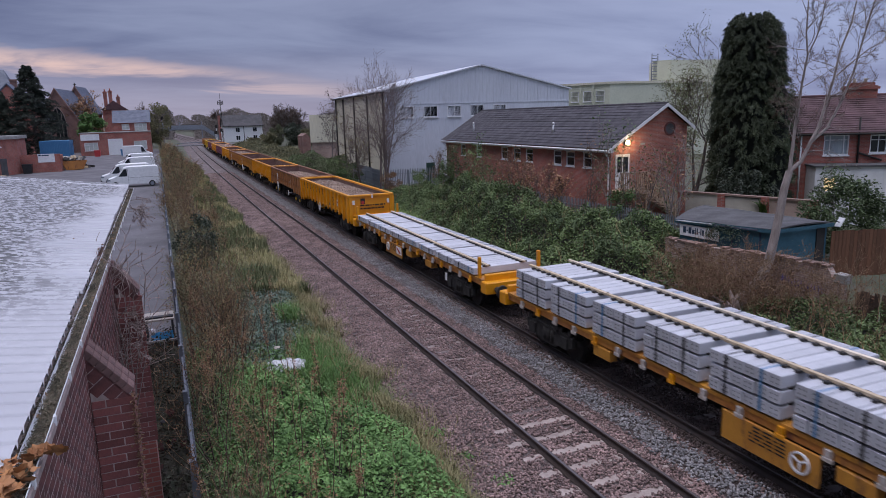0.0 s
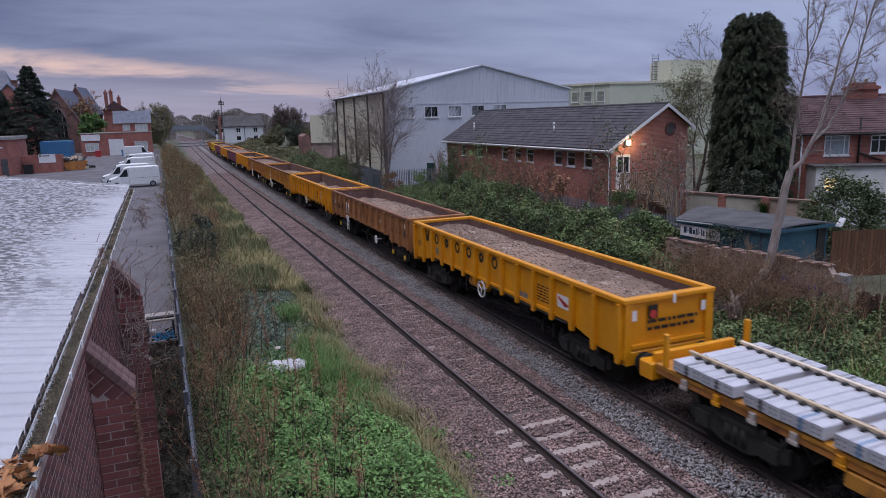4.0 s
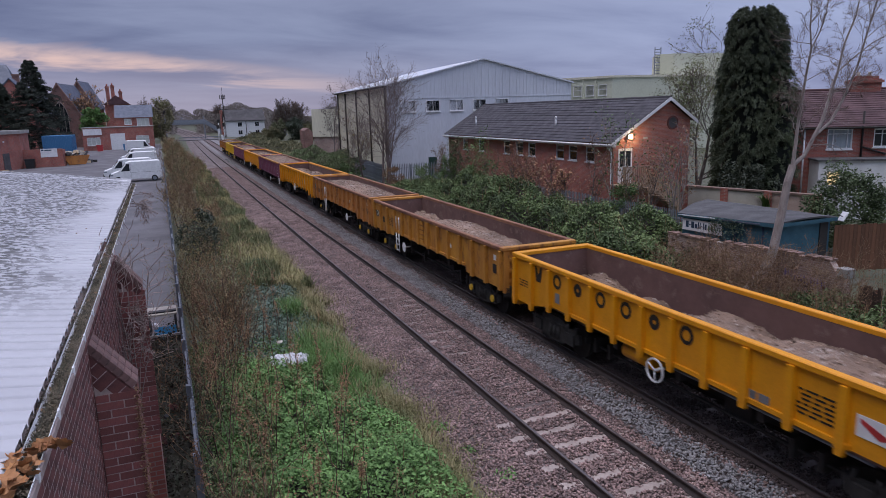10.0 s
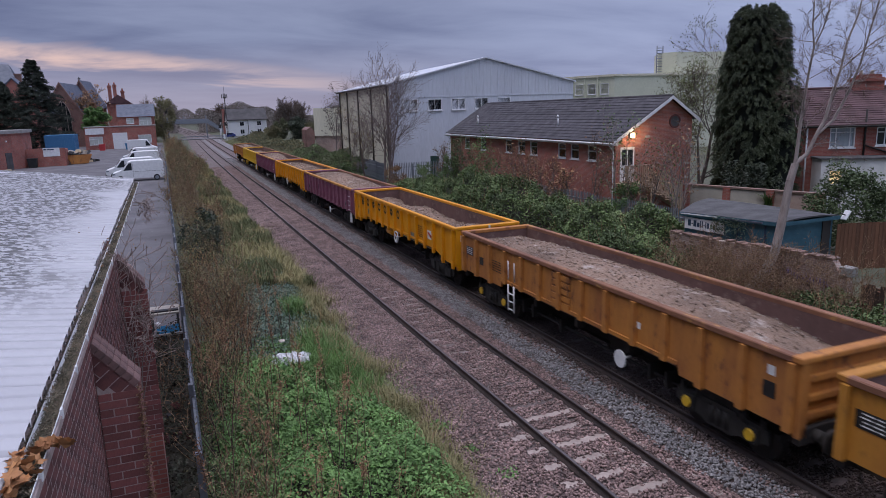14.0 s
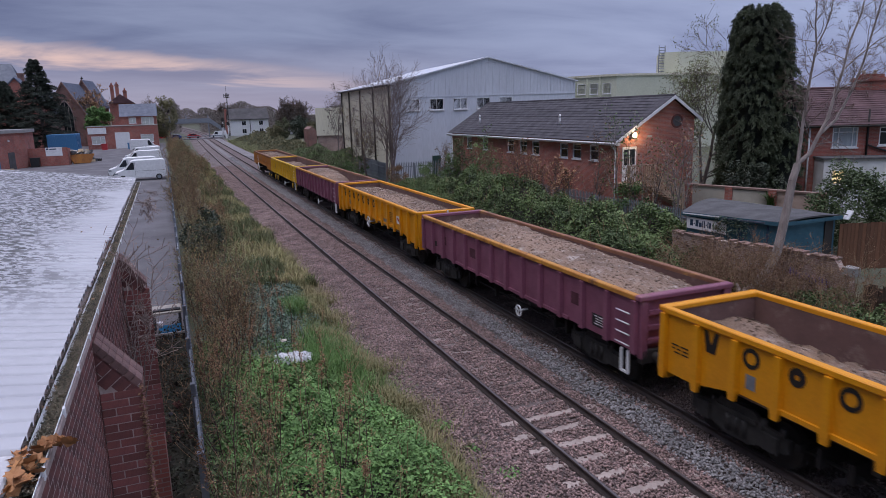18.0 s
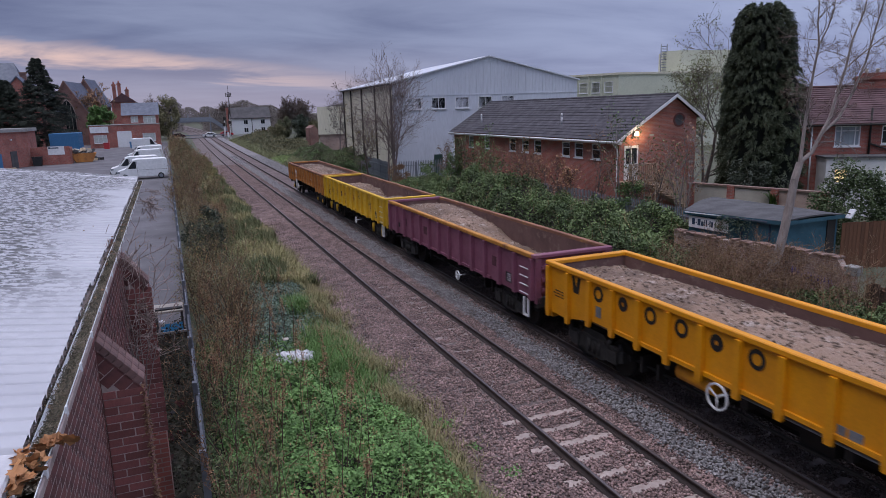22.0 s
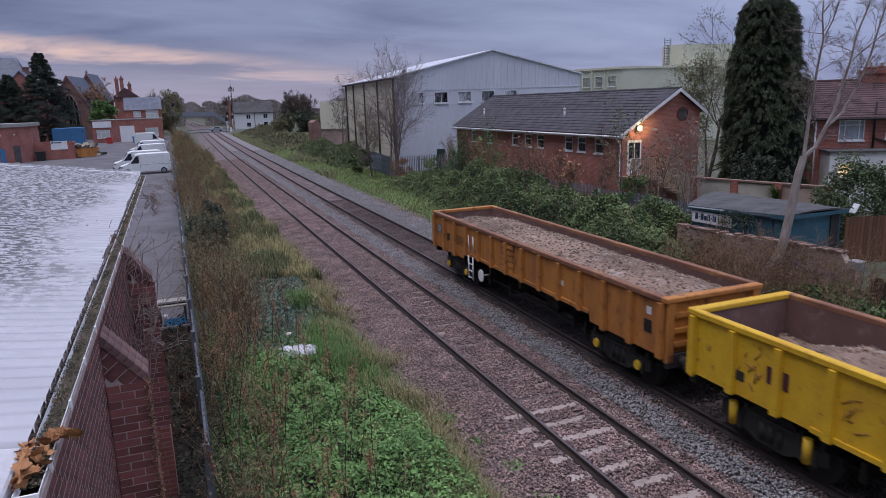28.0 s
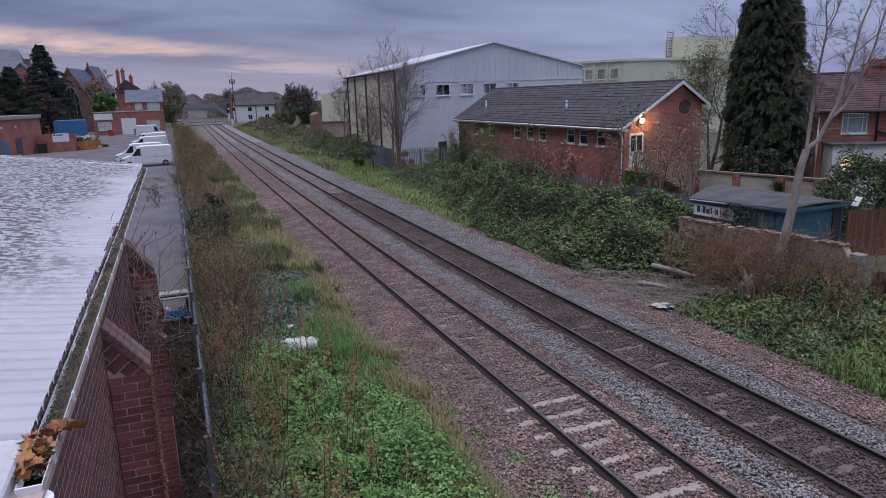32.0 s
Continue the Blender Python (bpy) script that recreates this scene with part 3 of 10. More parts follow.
def blade_mesh(name, base, height, width, material, rng, lean=0.35):
    """Thin upright blades or stems, two bends each."""
    n = len(base)
    h = height * rng.uniform(0.55, 1.25, (n, 1)) if np.isscalar(height) else np.asarray(height).reshape(n, 1)
    a = rng.uniform(0, 2 * math.pi, n)
    out = np.stack([np.cos(a), np.sin(a), np.zeros(n)], 1)
    side = np.stack([-np.sin(a), np.cos(a), np.zeros(n)], 1) * width * 0.5
    l = lean * rng.uniform(0.1, 1.0, (n, 1))
    up = np.array((0, 0, 1.0))
    mid = base + up * h * 0.55 + out * h * l * 0.35
    tip = base + up * h * (1 - 0.25 * l) + out * h * l
    v = np.stack([base - side, base + side, mid + side * 0.8, mid - side * 0.8, tip], 1).reshape(-1, 3)
    k = np.arange(n)[:, None] * 5
    f = np.concatenate([k + np.array([[0, 1, 2]]), k + np.array([[0, 2, 3]]), k + np.array([[3, 2, 4]])])
    return soup(name, v, f, material)


def lumps(pts, rng, r):
    """Shift points to random places inside balls round them."""
    n = len(pts)
    return pts + unit(rng.normal(size=(n, 3))) * (rng.uniform(0, 1, (n, 1)) ** 0.4) * r


def setting(name, me, label, category, kind="structure"):
    return tagged(new(name, me), label, category, kind=kind)


# ---- the plan: the line runs along y, rail heads at z = 0 ----
NEAR, FAR, BEND = 7.496, 10.901, 0.449


def bend(y):
    if y > 330:
        return BEND * 5.76 - (y - 330) * 0.0216
    if y > 240:
        return BEND * 5.76 + (y - 240) * 0.0216 - (y - 240) ** 2 * 0.00024
    return BEND * (y / 100.0) ** 2 if y > 0 else 0.0


def bend_angle(y):
    return -math.degrees(math.atan((bend(y + 0.5) - bend(y - 0.5))))


YARD = 0.45


def ground_z(x, y):
    if x < 0.2:
        return YARD - 0.03 if x > -60 else YARD
    if x < 4.6:
        return 0.12 * (1 - (x / 4.6)) - 0.18 * (x / 4.6) + 0.10 * noise.noise((x * 0.7, y * 0.5, 0))
    if x < 14.3:
        return -0.36
    k = min(1, (x - 14.3) / 3.4)
    return -0.27 + 0.32 * k + 0.12 * k * noise.noise((x * 0.3, y * 0.3, 4))


def build_ground():
    xs = np.concatenate([[-1500, -400, -120, -60], np.arange(-30, 0, 6), [0.15, 0.25], np.arange(0.8, 26, 0.7), [28, 32, 40, 60, 120, 400, 1500]])
    ys = np.concatenate([[-600, -120, -40, -12], np.arange(-6, 90, 1.0), np.arange(92, 300, 8), [400, 800, 1600, 3000]])
    v = []
    for y in ys:
        for x in xs:
            v.append((x + (bend(min(y, 400)) if 0.2 < x < 60 else 0), y, ground_z(x, y)))
    nx = len(xs)
    f = [(j * nx + i, j * nx + i + 1, (j + 1) * nx + i + 1, (j + 1) * nx + i) for j in range(len(ys) - 1) for i in range(nx - 1)]
    setting("ground", soup("ground", v, f, M["soil"]), "weedy brown soil along the railway", "ground")
    # yard and lane
    bm = bmesh.new()
    box(bm, -60, -0.04, -6, 190, YARD - 0.3, YARD)
    part("yard_paving", bm, M["asphalt"])
    tagged(bpy.data.objects["yard_paving"], "worn grey asphalt of the yard and the lane", "yard", kind="structure")


def strip(name, y0, y1, profile, material, label, step=2.0):
    """Sweep a cross-section of (x, z) along the line."""
    ys = np.arange(y0, y1 + 0.01, step)
    v, k = [], len(profile)
    for y in ys:
        for x, z in profile:
            v.append((x + bend(y), y, z))
    f = [(j * k + i, j * k + i + 1, (j + 1) * k + i + 1, (j + 1) * k + i) for j in range(len(ys) - 1) for i in range(k - 1)]
    me = soup(name, v, f, material)
    return me


RAIL = [(-0.07, -0.16), (-0.07, -0.145), (-0.012, -0.125), (-0.012, -0.045), (-0.035, -0.032), (-0.035, -0.004), (-0.028, 0.0), (0.028, 0.0), (0.035, -0.004), (0.035, -0.032), (0.012, -0.045), (0.012, -0.125), (0.07, -0.145), (0.07, -0.16)]


def build_track():
    bed = [(4.6, -0.30), (5.35, -0.22), (5.9, -0.19), (6.3, -0.185), (8.7, -0.185), (9.15, -0.20), (9.7, -0.19), (12.1, -0.19), (12.6, -0.20), (13.5, -0.22), (14.6, -0.27)]
    ys = np.concatenate([np.arange(-14, 262, 0.5), np.arange(262, 640, 6.0)])
    v, k = [], len(bed)
    for y in ys:
        for x, z in bed:
            v.append((x + bend(y), y, z + 0.025 * noise.noise((x * 2, y * 1.5, 9))))
    f = [(j * k + i, j * k + i + 1, (j + 1) * k + i + 1, (j + 1) * k + i) for j in range(len(ys) - 1) for i in range(k - 1)]
    setting("track_bed", soup("track_bed", v, f, M["ballast"]), "brown stone ballast under two tracks", "ballast")
    for centre, what in ((NEAR, "near"), (FAR, "far")):
        track = thing("railway_track", "running rails on concrete sleepers in brown ballast", "railway track", group="railway tracks")
        for side in (-0.7525, 0.7525):
            piece("rail", strip("rail", -14, 600, [(centre + side + x, z) for x, z in RAIL], M["rail"], ""), track)
            piece("rail_head", strip("rail_head", -14, 600, [(centre + side - 0.024, 0.0015), (centre + side + 0.024, 0.0015)], M["railtop"], ""), track, label="worn shiny running surface")
        bm = bmesh.new()
        prism(bm, [(-0.14, -0.36), (0.14, -0.36), (0.11, -0.155), (-0.11, -0.155)], "x", -1.25, 1.25)
        for s in (-1, 1):
            box(bm, s * 0.7525 - 0.12, s * 0.7525 + 0.12, -0.06, 0.06, -0.156, -0.146)
        shape = mesh_of("sleeper", bm, M["sleeper" if centre == NEAR else "sleeper_far"])
        pale = shape.copy()
        pale.materials.clear()
        pale.materials.append(M["sleeper_pale"])
        pitch = 0.672
        y = 12.57 - 0.672 * 30
        i = 0
        while y < 110:
            on = pale if (centre == NEAR and 6 < y < 12.9) else shape
            piece("sleeper", on, track, pose(centre + bend(y), y, (-0.008 if on is pale else (-0.022 if y < 16 else -0.032) - 0.02 * noise.noise((y * 0.3, centre, 0))), 0, 0, bend_angle(y)))
            y += pitch
            i += 1


build_ground()
build_track()

# ---- the brick hall beside the line ----
def window(parent, m, w, h, bars=(0.5,), rails=(0.62,), glass="glass", sill=True, depth=0.10):
    """A window in its own space: x across, z up, front towards -y. Frame, panes and sill."""
    win = new("window")
    win.parent = parent
    win.matrix_basis = m
    bm = bmesh.new()
    t = 0.06
    box(bm, 0, w, -0.03, depth, 0, t)
    box(bm, 0, w, -0.03, depth, h - t, h)
    box(bm, 0, t, -0.028, depth, t, h - t)
    box(bm, w - t, w, -0.028, depth, t, h - t)
    for b in bars:
        box(bm, w * b - 0.025, w * b + 0.025, -0.025, depth, t, h - t)
    for r in rails:
        box(bm, t, w - t, -0.022, depth, h * r - 0.025, h * r + 0.025)
    part("window_frame", bm, M["upvc"], win, "white window frame")
    xs = [t, *[w * b for b in bars], w - t]
    zs = [t, *[h * r for r in rails], h - t]
    for i in range(len(xs) - 1):
        for j in range(len(zs) - 1):
            bm = bmesh.new()
            box(bm, xs[i] + 0.02, xs[i + 1] - 0.02, 0.03, 0.04, zs[j] + 0.02, zs[j + 1] - 0.02)
            part("pane", bm, M[glass], win)
    if sill:
        bm = bmesh.new()
        box(bm, -0.05, w + 0.05, -0.10, 0.02, -0.07, -0.002)
        part("sill", bm, M["upvc"], win)
    return win


def facing_line(x, y, z):
    """Pose for a window in a wall that faces the line (-x)."""
    return pose(x, y, z, 0, 0, -90)


def tiled_slope(parent, name, p0, p1, run, rise, course, material, tilew=0.3, thick=0.03):
    """Courses of roof tiles as stepped strips: p0 to p1 along the eave, then up by run (a vector) and rise."""
    p0, p1, run = Vector(p0), Vector(p1), Vector(run)
    up = run + Vector((0, 0, rise))
    n = max(2, round(up.length / course))
    nrm = (p1 - p0).cross(up).normalized()
    if nrm.z < 0:
        nrm = -nrm
    for k in range(n):
        a, b = p0 + up * (k / n), p0 + up * ((k + 1.25) / n if k < n - 1 else 1.0)
        c, d = p1 + up * (k / n), p1 + up * ((k + 1.25) / n if k < n - 1 else 1.0)
        bm = bmesh.new()
        lo = [a + nrm * thick, c + nrm * thick, d + nrm * 0.003, b + nrm * 0.003]
        hi = [q + nrm * 0.02 for q in lo]
        vs = [bm.verts.new(q) for q in lo + hi]
        for f in ((3, 2, 1, 0), (4, 5, 6, 7), (0, 1, 5, 4), (1, 2, 6, 5), (2, 3, 7, 6), (3, 0, 4, 7)):
            bm.faces.new([vs[i] for i in f])
        part("tile_course", bm, material, parent)


def brick_hall():
    h = thing("brick_hall", "low red brick hall with a grey tiled roof and lit porch", "building")
    x0, x1, y0, y1 = 24.6, 30.25, 33.5, 58.5
    eave, ridge_x, ridge, eave_r = 4.75, 28.45, 7.12, 5.85
    zb = -0.3
    # walls with openings on the line side
    wins = [(46.45, 47.5), (44.4, 45.45), (42.6, 43.65), (38.85, 39.85), (37.3, 38.3), (35.4, 36.35), (51.0, 52.0), (54.2, 55.2)]
    bm = bmesh.new()
    t = 0.28
    ys = sorted(wins)
    cur = y0 + t
    for a, b in ys:
        box(bm, x0, x0 + t, cur, a, 3.35, 4.32)
        cur = b
    box(bm, x0, x0 + t, cur, y1 - t, 3.35, 4.32)
    box(bm, x0, x0 + t, y0 + t, y1 - t, zb, 3.35)
    box(bm, x0, x0 + t, y0 + t, y1 - t, 4.32, eave)
    part("wall_line_side", bm, M["brick_hall_y"], h)
    for a, b in wins:
        window(h, facing_line(x0 + 0.05, b, 3.36), b - a, 0.95, (), (0.62,))
    bm = bmesh.new()
    box(bm, x1 - t, x1, y0 + t, y1 - t, zb, eave_r)
    part("wall_back", bm, M["brick_hall_y"], h)
    for y, nm in ((y0, "gable_wall"), (y1 - t, "gable_wall")):
        bm = bmesh.new()
        prism(bm, [(x0, zb), (x1, zb), (x1, eave_r), (ridge_x, ridge - 0.08), (x0, eave)], "y", y, y + t)
        part(nm, bm, M["brick_hall_x"], h)
    # roof
    roof = new("roof")
    roof.parent = h
    sl = (ridge - eave) / (ridge_x - x0)
    xe = x0 - 0.35
    tiled_slope(roof, "slope", (xe, y0 - 0.3, eave - 0.35 * sl + 0.05), (xe, y1 + 0.3, eave - 0.35 * sl + 0.05), (ridge_x - xe, 0, 0), ridge - eave + 0.35 * sl, 0.32, M["tile"])
    tiled_slope(roof, "slope", (x1 + 0.3, y1 + 0.3, eave_r - 0.15), (x1 + 0.3, y0 - 0.3, eave_r - 0.15), (ridge_x - x1 - 0.3, 0, 0), ridge - eave_r + 0.2, 0.32, M["tile"])
    bm = bmesh.new()
    tube(bm, (ridge_x, y0 - 0.3, ridge + 0.03), (ridge_x, y1 + 0.3, ridge + 0.03), 0.11, seg=8)
    part("ridge_tiles", bm, M["tile"], roof)
    bm = bmesh.new()
    prism(bm, [(xe, eave - 0.35 * sl - 0.12), (ridge_x, ridge - 0.14), (x1 + 0.35, eave_r - 0.32), (x1 + 0.35, eave_r - 0.12), (ridge_x, ridge + 0.06), (xe, eave - 0.35 * sl + 0.08)], "y", y0 - 0.34, y0 - 0.30)
    part("bargeboard", bm, M["upvc"], roof, "white bargeboard")
    bm = bmesh.new()
    box(bm, xe - 0.02, x0, y0 - 0.28, y1 + 0.28, eave - 0.35 * sl - 0.16, eave - 0.35 * sl + 0.0)
    part("soffit", bm, M["upvc"], h)
    bm = bmesh.new()
    tube(bm, (xe - 0.07, y0 - 0.3, eave - 0.26), (xe - 0.07, y1 + 0.3, eave - 0.26), 0.06, seg=8)
    part("gutter", bm, M["upvc"], h, "white gutter")
    for y in (y0 + 0.12, y1 - 0.15):
        bm = bmesh.new()
        tube(bm, (xe - 0.05, y, eave - 0.30), (x0 - 0.06, y, eave - 0.7), 0.04, seg=8)
        tube(bm, (x0 - 0.06, y, eave - 0.7), (x0 - 0.06, y, zb), 0.04, seg=8)
        part("downpipe", bm, M["upvc"], h, "white downpipe")
    for y in (41.5, 54.6):
        bm = bmesh.new()
        z = eave + (25.6 - x0) * sl + 0.05
        tube(bm, (25.6, y, z), (25.6, y, z + 0.55), 0.07, seg=10)
        tube(bm, (25.6, y, z + 0.55), (25.6, y, z + 0.75), 0.10, 0.05, seg=10)
        part("roof_vent", bm, M["upvc"], h, "white vent pipe")
    # round louvre in the gable
    bm = bmesh.new()
    ring(bm, (28.9, y0 - 0.02, 5.65), (0, 1, 0), 0.42, 0.10, 0.05, 20)
    part("louvre_ring", bm, M["brick"], h)
    bm = bmesh.new()
    tube(bm, (28.9, y0 - 0.03, 5.65), (28.9, y0 + 0.02, 5.65), 0.32, seg=20)
    part("round_louvre", bm, M["felt"], h)
    # porch: door, landing and stair
    bm = bmesh.new()
    box(bm, 24.95, 25.95, y0 - 0.03, y0 + 0.02, 2.15, 4.25)
    part("door", bm, M["upvc"], h, "white half-glazed door under a lamp")
    for k in range(2):
        bm = bmesh.new()
        box(bm, 25.07 + k * 0.42, 25.41 + k * 0.42, y0 - 0.045, y0 - 0.03, 3.2, 4.1)
        part("door_pane", bm, M["glass"], h)
    bm = bmesh.new()
    box(bm, 24.4, 26.3, y0 - 1.3, y0, 2.06, 2.18)
    part("landing", bm, M["timber_porch"], h)
    for k in range(14):
        bm = bmesh.new()
        box(bm, 24.42 + k * 0.14, 24.47 + k * 0.14, y0 - 1.29, y0 - 1.25, 2.18, 3.22)
        part("baluster", bm, M["timber_porch"], h)
    for z in (2.28, 3.2):
        bm = bmesh.new()
        box(bm, 24.38, 26.3, y0 - 1.32, y0 - 1.23, z, z + 0.07)
        part("handrail", bm, M["timber_porch"], h)
    run, fall = 4.2, 2.45
    for k in range(13):
        bm = bmesh.new()
        x = 26.3 + k * run / 13
        box(bm, x, x + 0.34, y0 - 1.22, y0 - 0.15, 2.0 - k * fall / 13, 2.05 - k * fall / 13)
        part("stair_tread", bm, M["timber_porch"], h)
    for yy in (y0 - 1.28, y0 - 0.12):
        for z, deep in ((2.16, 0.26), (2.72, 0.07), (3.27, 0.08)):
            bm = bmesh.new()
            prism(bm, [(26.3, z), (26.3 + run, z - fall), (26.3 + run, z - fall - deep), (26.3, z - deep)], "y", yy - 0.03, yy + 0.03)
            part("stair_string" if deep > 0.2 else "stair_rail", bm, M["timber_porch"], h)
        for k in range(22):
            bm = bmesh.new()
            x = 26.4 + k * run / 22
            z = 2.1 - (x - 26.3) * fall / run
            prism(bm, [(x - 0.03, z), (x + 0.03, z), (x + 0.33, z + 0.93), (x + 0.27, z + 0.93)], "y", yy - 0.02, yy + 0.02)
            part("lattice_bar", bm, M["timber_porch"], h)
    for x in (24.45, 26.25, 28.4, 30.4):
        bm = bmesh.new()
        box(bm, x - 0.05, x + 0.05, y0 - 1.36, y0 - 1.26, -0.3, 3.3 - max(0, x - 26.3) * fall / run)
        part("porch_post", bm, M["timber_porch"], h)
    # pale marks where fixings were, high on the gable
    for x, z in ((29.95, 4.35), (29.95, 3.0), (29.95, 2.1), (26.9, 4.75)):
        bm = bmesh.new()
        box(bm, x - 0.16, x + 0.16, y0 - 0.02, y0, z, z + 0.12)
        part("mortar_patch", bm, M["render"], h)
    bm = bmesh.new()
    box(bm, 25.50, 25.80, y0 - 0.20, y0 - 0.02, 4.80, 5.08)
    part("lamp_housing", bm, M["under"], h)
    bm = bmesh.new()
    box(bm, 25.53, 25.77, y0 - 0.24, y0 - 0.205, 4.82, 5.06)
    part("lamp_glass", bm, M["lamp"], h, "lit floodlight")
    lt = bpy.data.lights.new("porch_light", "POINT")
    lt.energy, lt.color, lt.shadow_soft_size = 55, (1.0, 0.70, 0.36), 0.12
    new("porch_light", lt).location = (25.65, y0 - 0.42, 4.92)


# ---- the metal warehouse and the works behind ----
def warehouse():
    w = thing("warehouse", "tall pale grey clad warehouse with cream side walls", "building", pose(20.98, 65.07, 0, 0, 0, -2.2))
    W, D, eave, apex, zb = 20.6, 24.2, 9.3, 11.75, -0.4
    bm = bmesh.new()
    prism(bm, [(0, zb), (W, zb), (W, eave), (W / 2, apex), (0, eave)], "y", 0, 0.25)
    part("front_wall", bm, M["clad_white"], w)
    rib = bmesh.new()
    box(rib, -0.035, 0.035, -0.03, 0.0, 0, 1)
    ribm = mesh_of("cladding_rib", rib, M["clad_white"])
    n = 52
    for k in range(n):
        x = W * (k + 0.5) / n
        top = eave + (apex - eave) * (1 - abs(x - W / 2) / (W / 2))
        piece("cladding_rib", ribm, w, Matrix.LocRotScale((x, 0, 8.1), None, (1, 1, top - 8.1)))
    bm = bmesh.new()
    box(bm, 0, W, -0.05, 0.0, 8.0, 8.1)
    part("flashing", bm, M["clad_white"], w)
    bm = bmesh.new()
    box(bm, 0, 0.25, 0.25, D, zb, eave)
    part("side_wall", bm, M["clad_cream"], w, "cream clad side wall")
    bm = bmesh.new()
    box(bm, W - 0.25, W, 0.25, D, zb, eave)
    part("side_wall", bm, M["clad_white"], w)
    bm = bmesh.new()
    prism(bm, [(0, zb), (W, zb), (W, eave), (W / 2, apex), (0, eave)], "y", D, D + 0.25)
    part("back_wall", bm, M["clad_white"], w)
    for s in (0, 1):
        bm = bmesh.new()
        a = [(-0.25, eave - 0.06), (W / 2, apex + 0.0), (W / 2, apex + 0.12), (-0.25, eave + 0.08)]
        if s:
            a = [(W - x, z) for x, z in a]
        prism(bm, a, "y", -0.2, D + 0.4)
        part("roof_sheet", bm, M["clad_white"], w, "white sheet roof")
    bm = bmesh.new()
    box(bm, -0.32, -0.12, -0.1, D + 0.3, eave - 0.16, eave + 0.0)
    part("gutter", bm, M["under"], w, "dark eaves gutter")
    for y in (0.6, 7.0, 13.2, 19.0, 23.5):
        bm = bmesh.new()
        tube(bm, (-0.10, y, eave - 0.1), (-0.10, y, zb), 0.09, seg=8)
        part("downpipe", bm, M["under"], w, "dark downpipe")
    for k in range(5):
        window(w, pose(1.4 + k * 2.55, -0.03, 6.70), 1.5, 1.12, (0.5,), (), glass="pane_dark")
    bm = bmesh.new()
    box(bm, 4.05, 4.95, -0.06, 0.0, zb, 2.15)
    part("door", bm, M["leaf_door"], w, "dark green door")
    return w


def works():
    b = thing("factory_block", "pale green rendered factory block behind the warehouse", "building")
    bm = bmesh.new()
    # two faces meet at a corner nearest the line
    p = [(55.0, 93.0), (60.0, 82.2), (84.0, 79.5), (90.0, 100.0), (62.0, 108.0)]
    prism(bm, p, "z", -0.4, 10.6)
    part("wall", bm, M["clad_green"], b)
    bm = bmesh.new()
    c = Vector((72, 93))
    q = [tuple(Vector(v) + (Vector(v) - c).normalized() * 0.25) for v in p]
    prism(bm, q, "z", 10.6, 10.9)
    part("parapet", bm, M["clad_cream"], b)
    d = Vector((60.0 - 55.0, 82.2 - 93.0)).normalized()
    ang = math.degrees(math.atan2(d.y, d.x))
    for k in range(5):
        o = Vector((55.0, 93.0)) + d * (1.3 + k * 2.1)
        window(b, pose(o.x, o.y, 8.2, 0, 0, ang) @ pose(0, -0.03, 0), 1.35, 1.5, (), (0.55,), "upvc_dim")
        bm = bmesh.new()
        o2 = o - d * 0.45
        box(bm, -0.12, 0.12, -0.16, 0.0, -0.4, 10.6)
        pl = part("pilaster", bm, M["clad_green"], b)
        pl.matrix_basis = pose(o2.x, o2.y, 0, 0, 0, ang)
    bm = bmesh.new()
    prism(bm, [(69.8, 85.0), (71.5, 83.0), (80.0, 82.0), (80.5, 90.0), (74.0, 91.0)], "z", 10.6, 14.0)
    part("plant_room", bm, M["clad_green"], b)
    for x in (69.2, 70.3):
        bm = bmesh.new()
        tube(bm, (x, 84.6, 10.6), (x, 84.6, 15.0), 0.09, seg=6)
        part("ladder_rail", bm, M["steel"], b)
    for k in range(11):
        bm = bmesh.new()
        tube(bm, (69.2, 84.6, 10.9 + k * 0.38), (70.3, 84.6, 10.9 + k * 0.38), 0.06, seg=6)
        part("ladder_rung", bm, M["steel"], b)


def palisade(name, pts, height, label, spacing=0.155, base=None, pale_w=0.065):
    """A steel palisade fence along a line of points; each bay is a thing of posts, rails and pales."""
    bm = bmesh.new()
    prism(bm, [(-pale_w / 2, 0.05), (pale_w / 2, 0.05), (pale_w / 2, height - 0.10), (0.012, height), (-0.012, height), (-pale_w / 2, height - 0.10)], "y", -0.012, 0.012)
    pale = mesh_of("pale", bm, M["steel"])
    bm = bmesh.new()
    box(bm, -0.05, 0.05, -0.03, 0.06, -0.3, height - 0.15)
    post = mesh_of("post", bm, M["steel"])
    fence = thing(name, label, "fence")
    for (xa, ya), (xb, yb) in zip(pts[:-1], pts[1:]):
        d = Vector((xb - xa, yb - ya))
        ang = math.degrees(math.atan2(d.y, d.x))
        bays = max(1, round(d.length / 2.75))
        for k in range(bays):
            o = Vector((xa, ya)) + d * (k / bays)
            z = base if base is not None else ground_z(o.x, o.y)
            piece("post", post, fence, pose(o.x, o.y, z, 0, 0, ang))
            L = d.length / bays
            for rz in (0.35, height - 0.45):
                bm = bmesh.new()
                box(bm, 0, L, -0.02, 0.02, rz, rz + 0.05)
                r = part("rail", bm, M["steel"], fence)
                r.matrix_basis = pose(o.x, o.y, z, 0, 0, ang)
            bm = None
            npale = int(L / spacing)
            for i in range(npale):
                q = o + d.normalized() * (i + 0.5) * L / npale
                piece("pale", pale, fence, pose(q.x, q.y, z, 0, 0, ang) @ pose(0, -0.033, 0))
    return fence


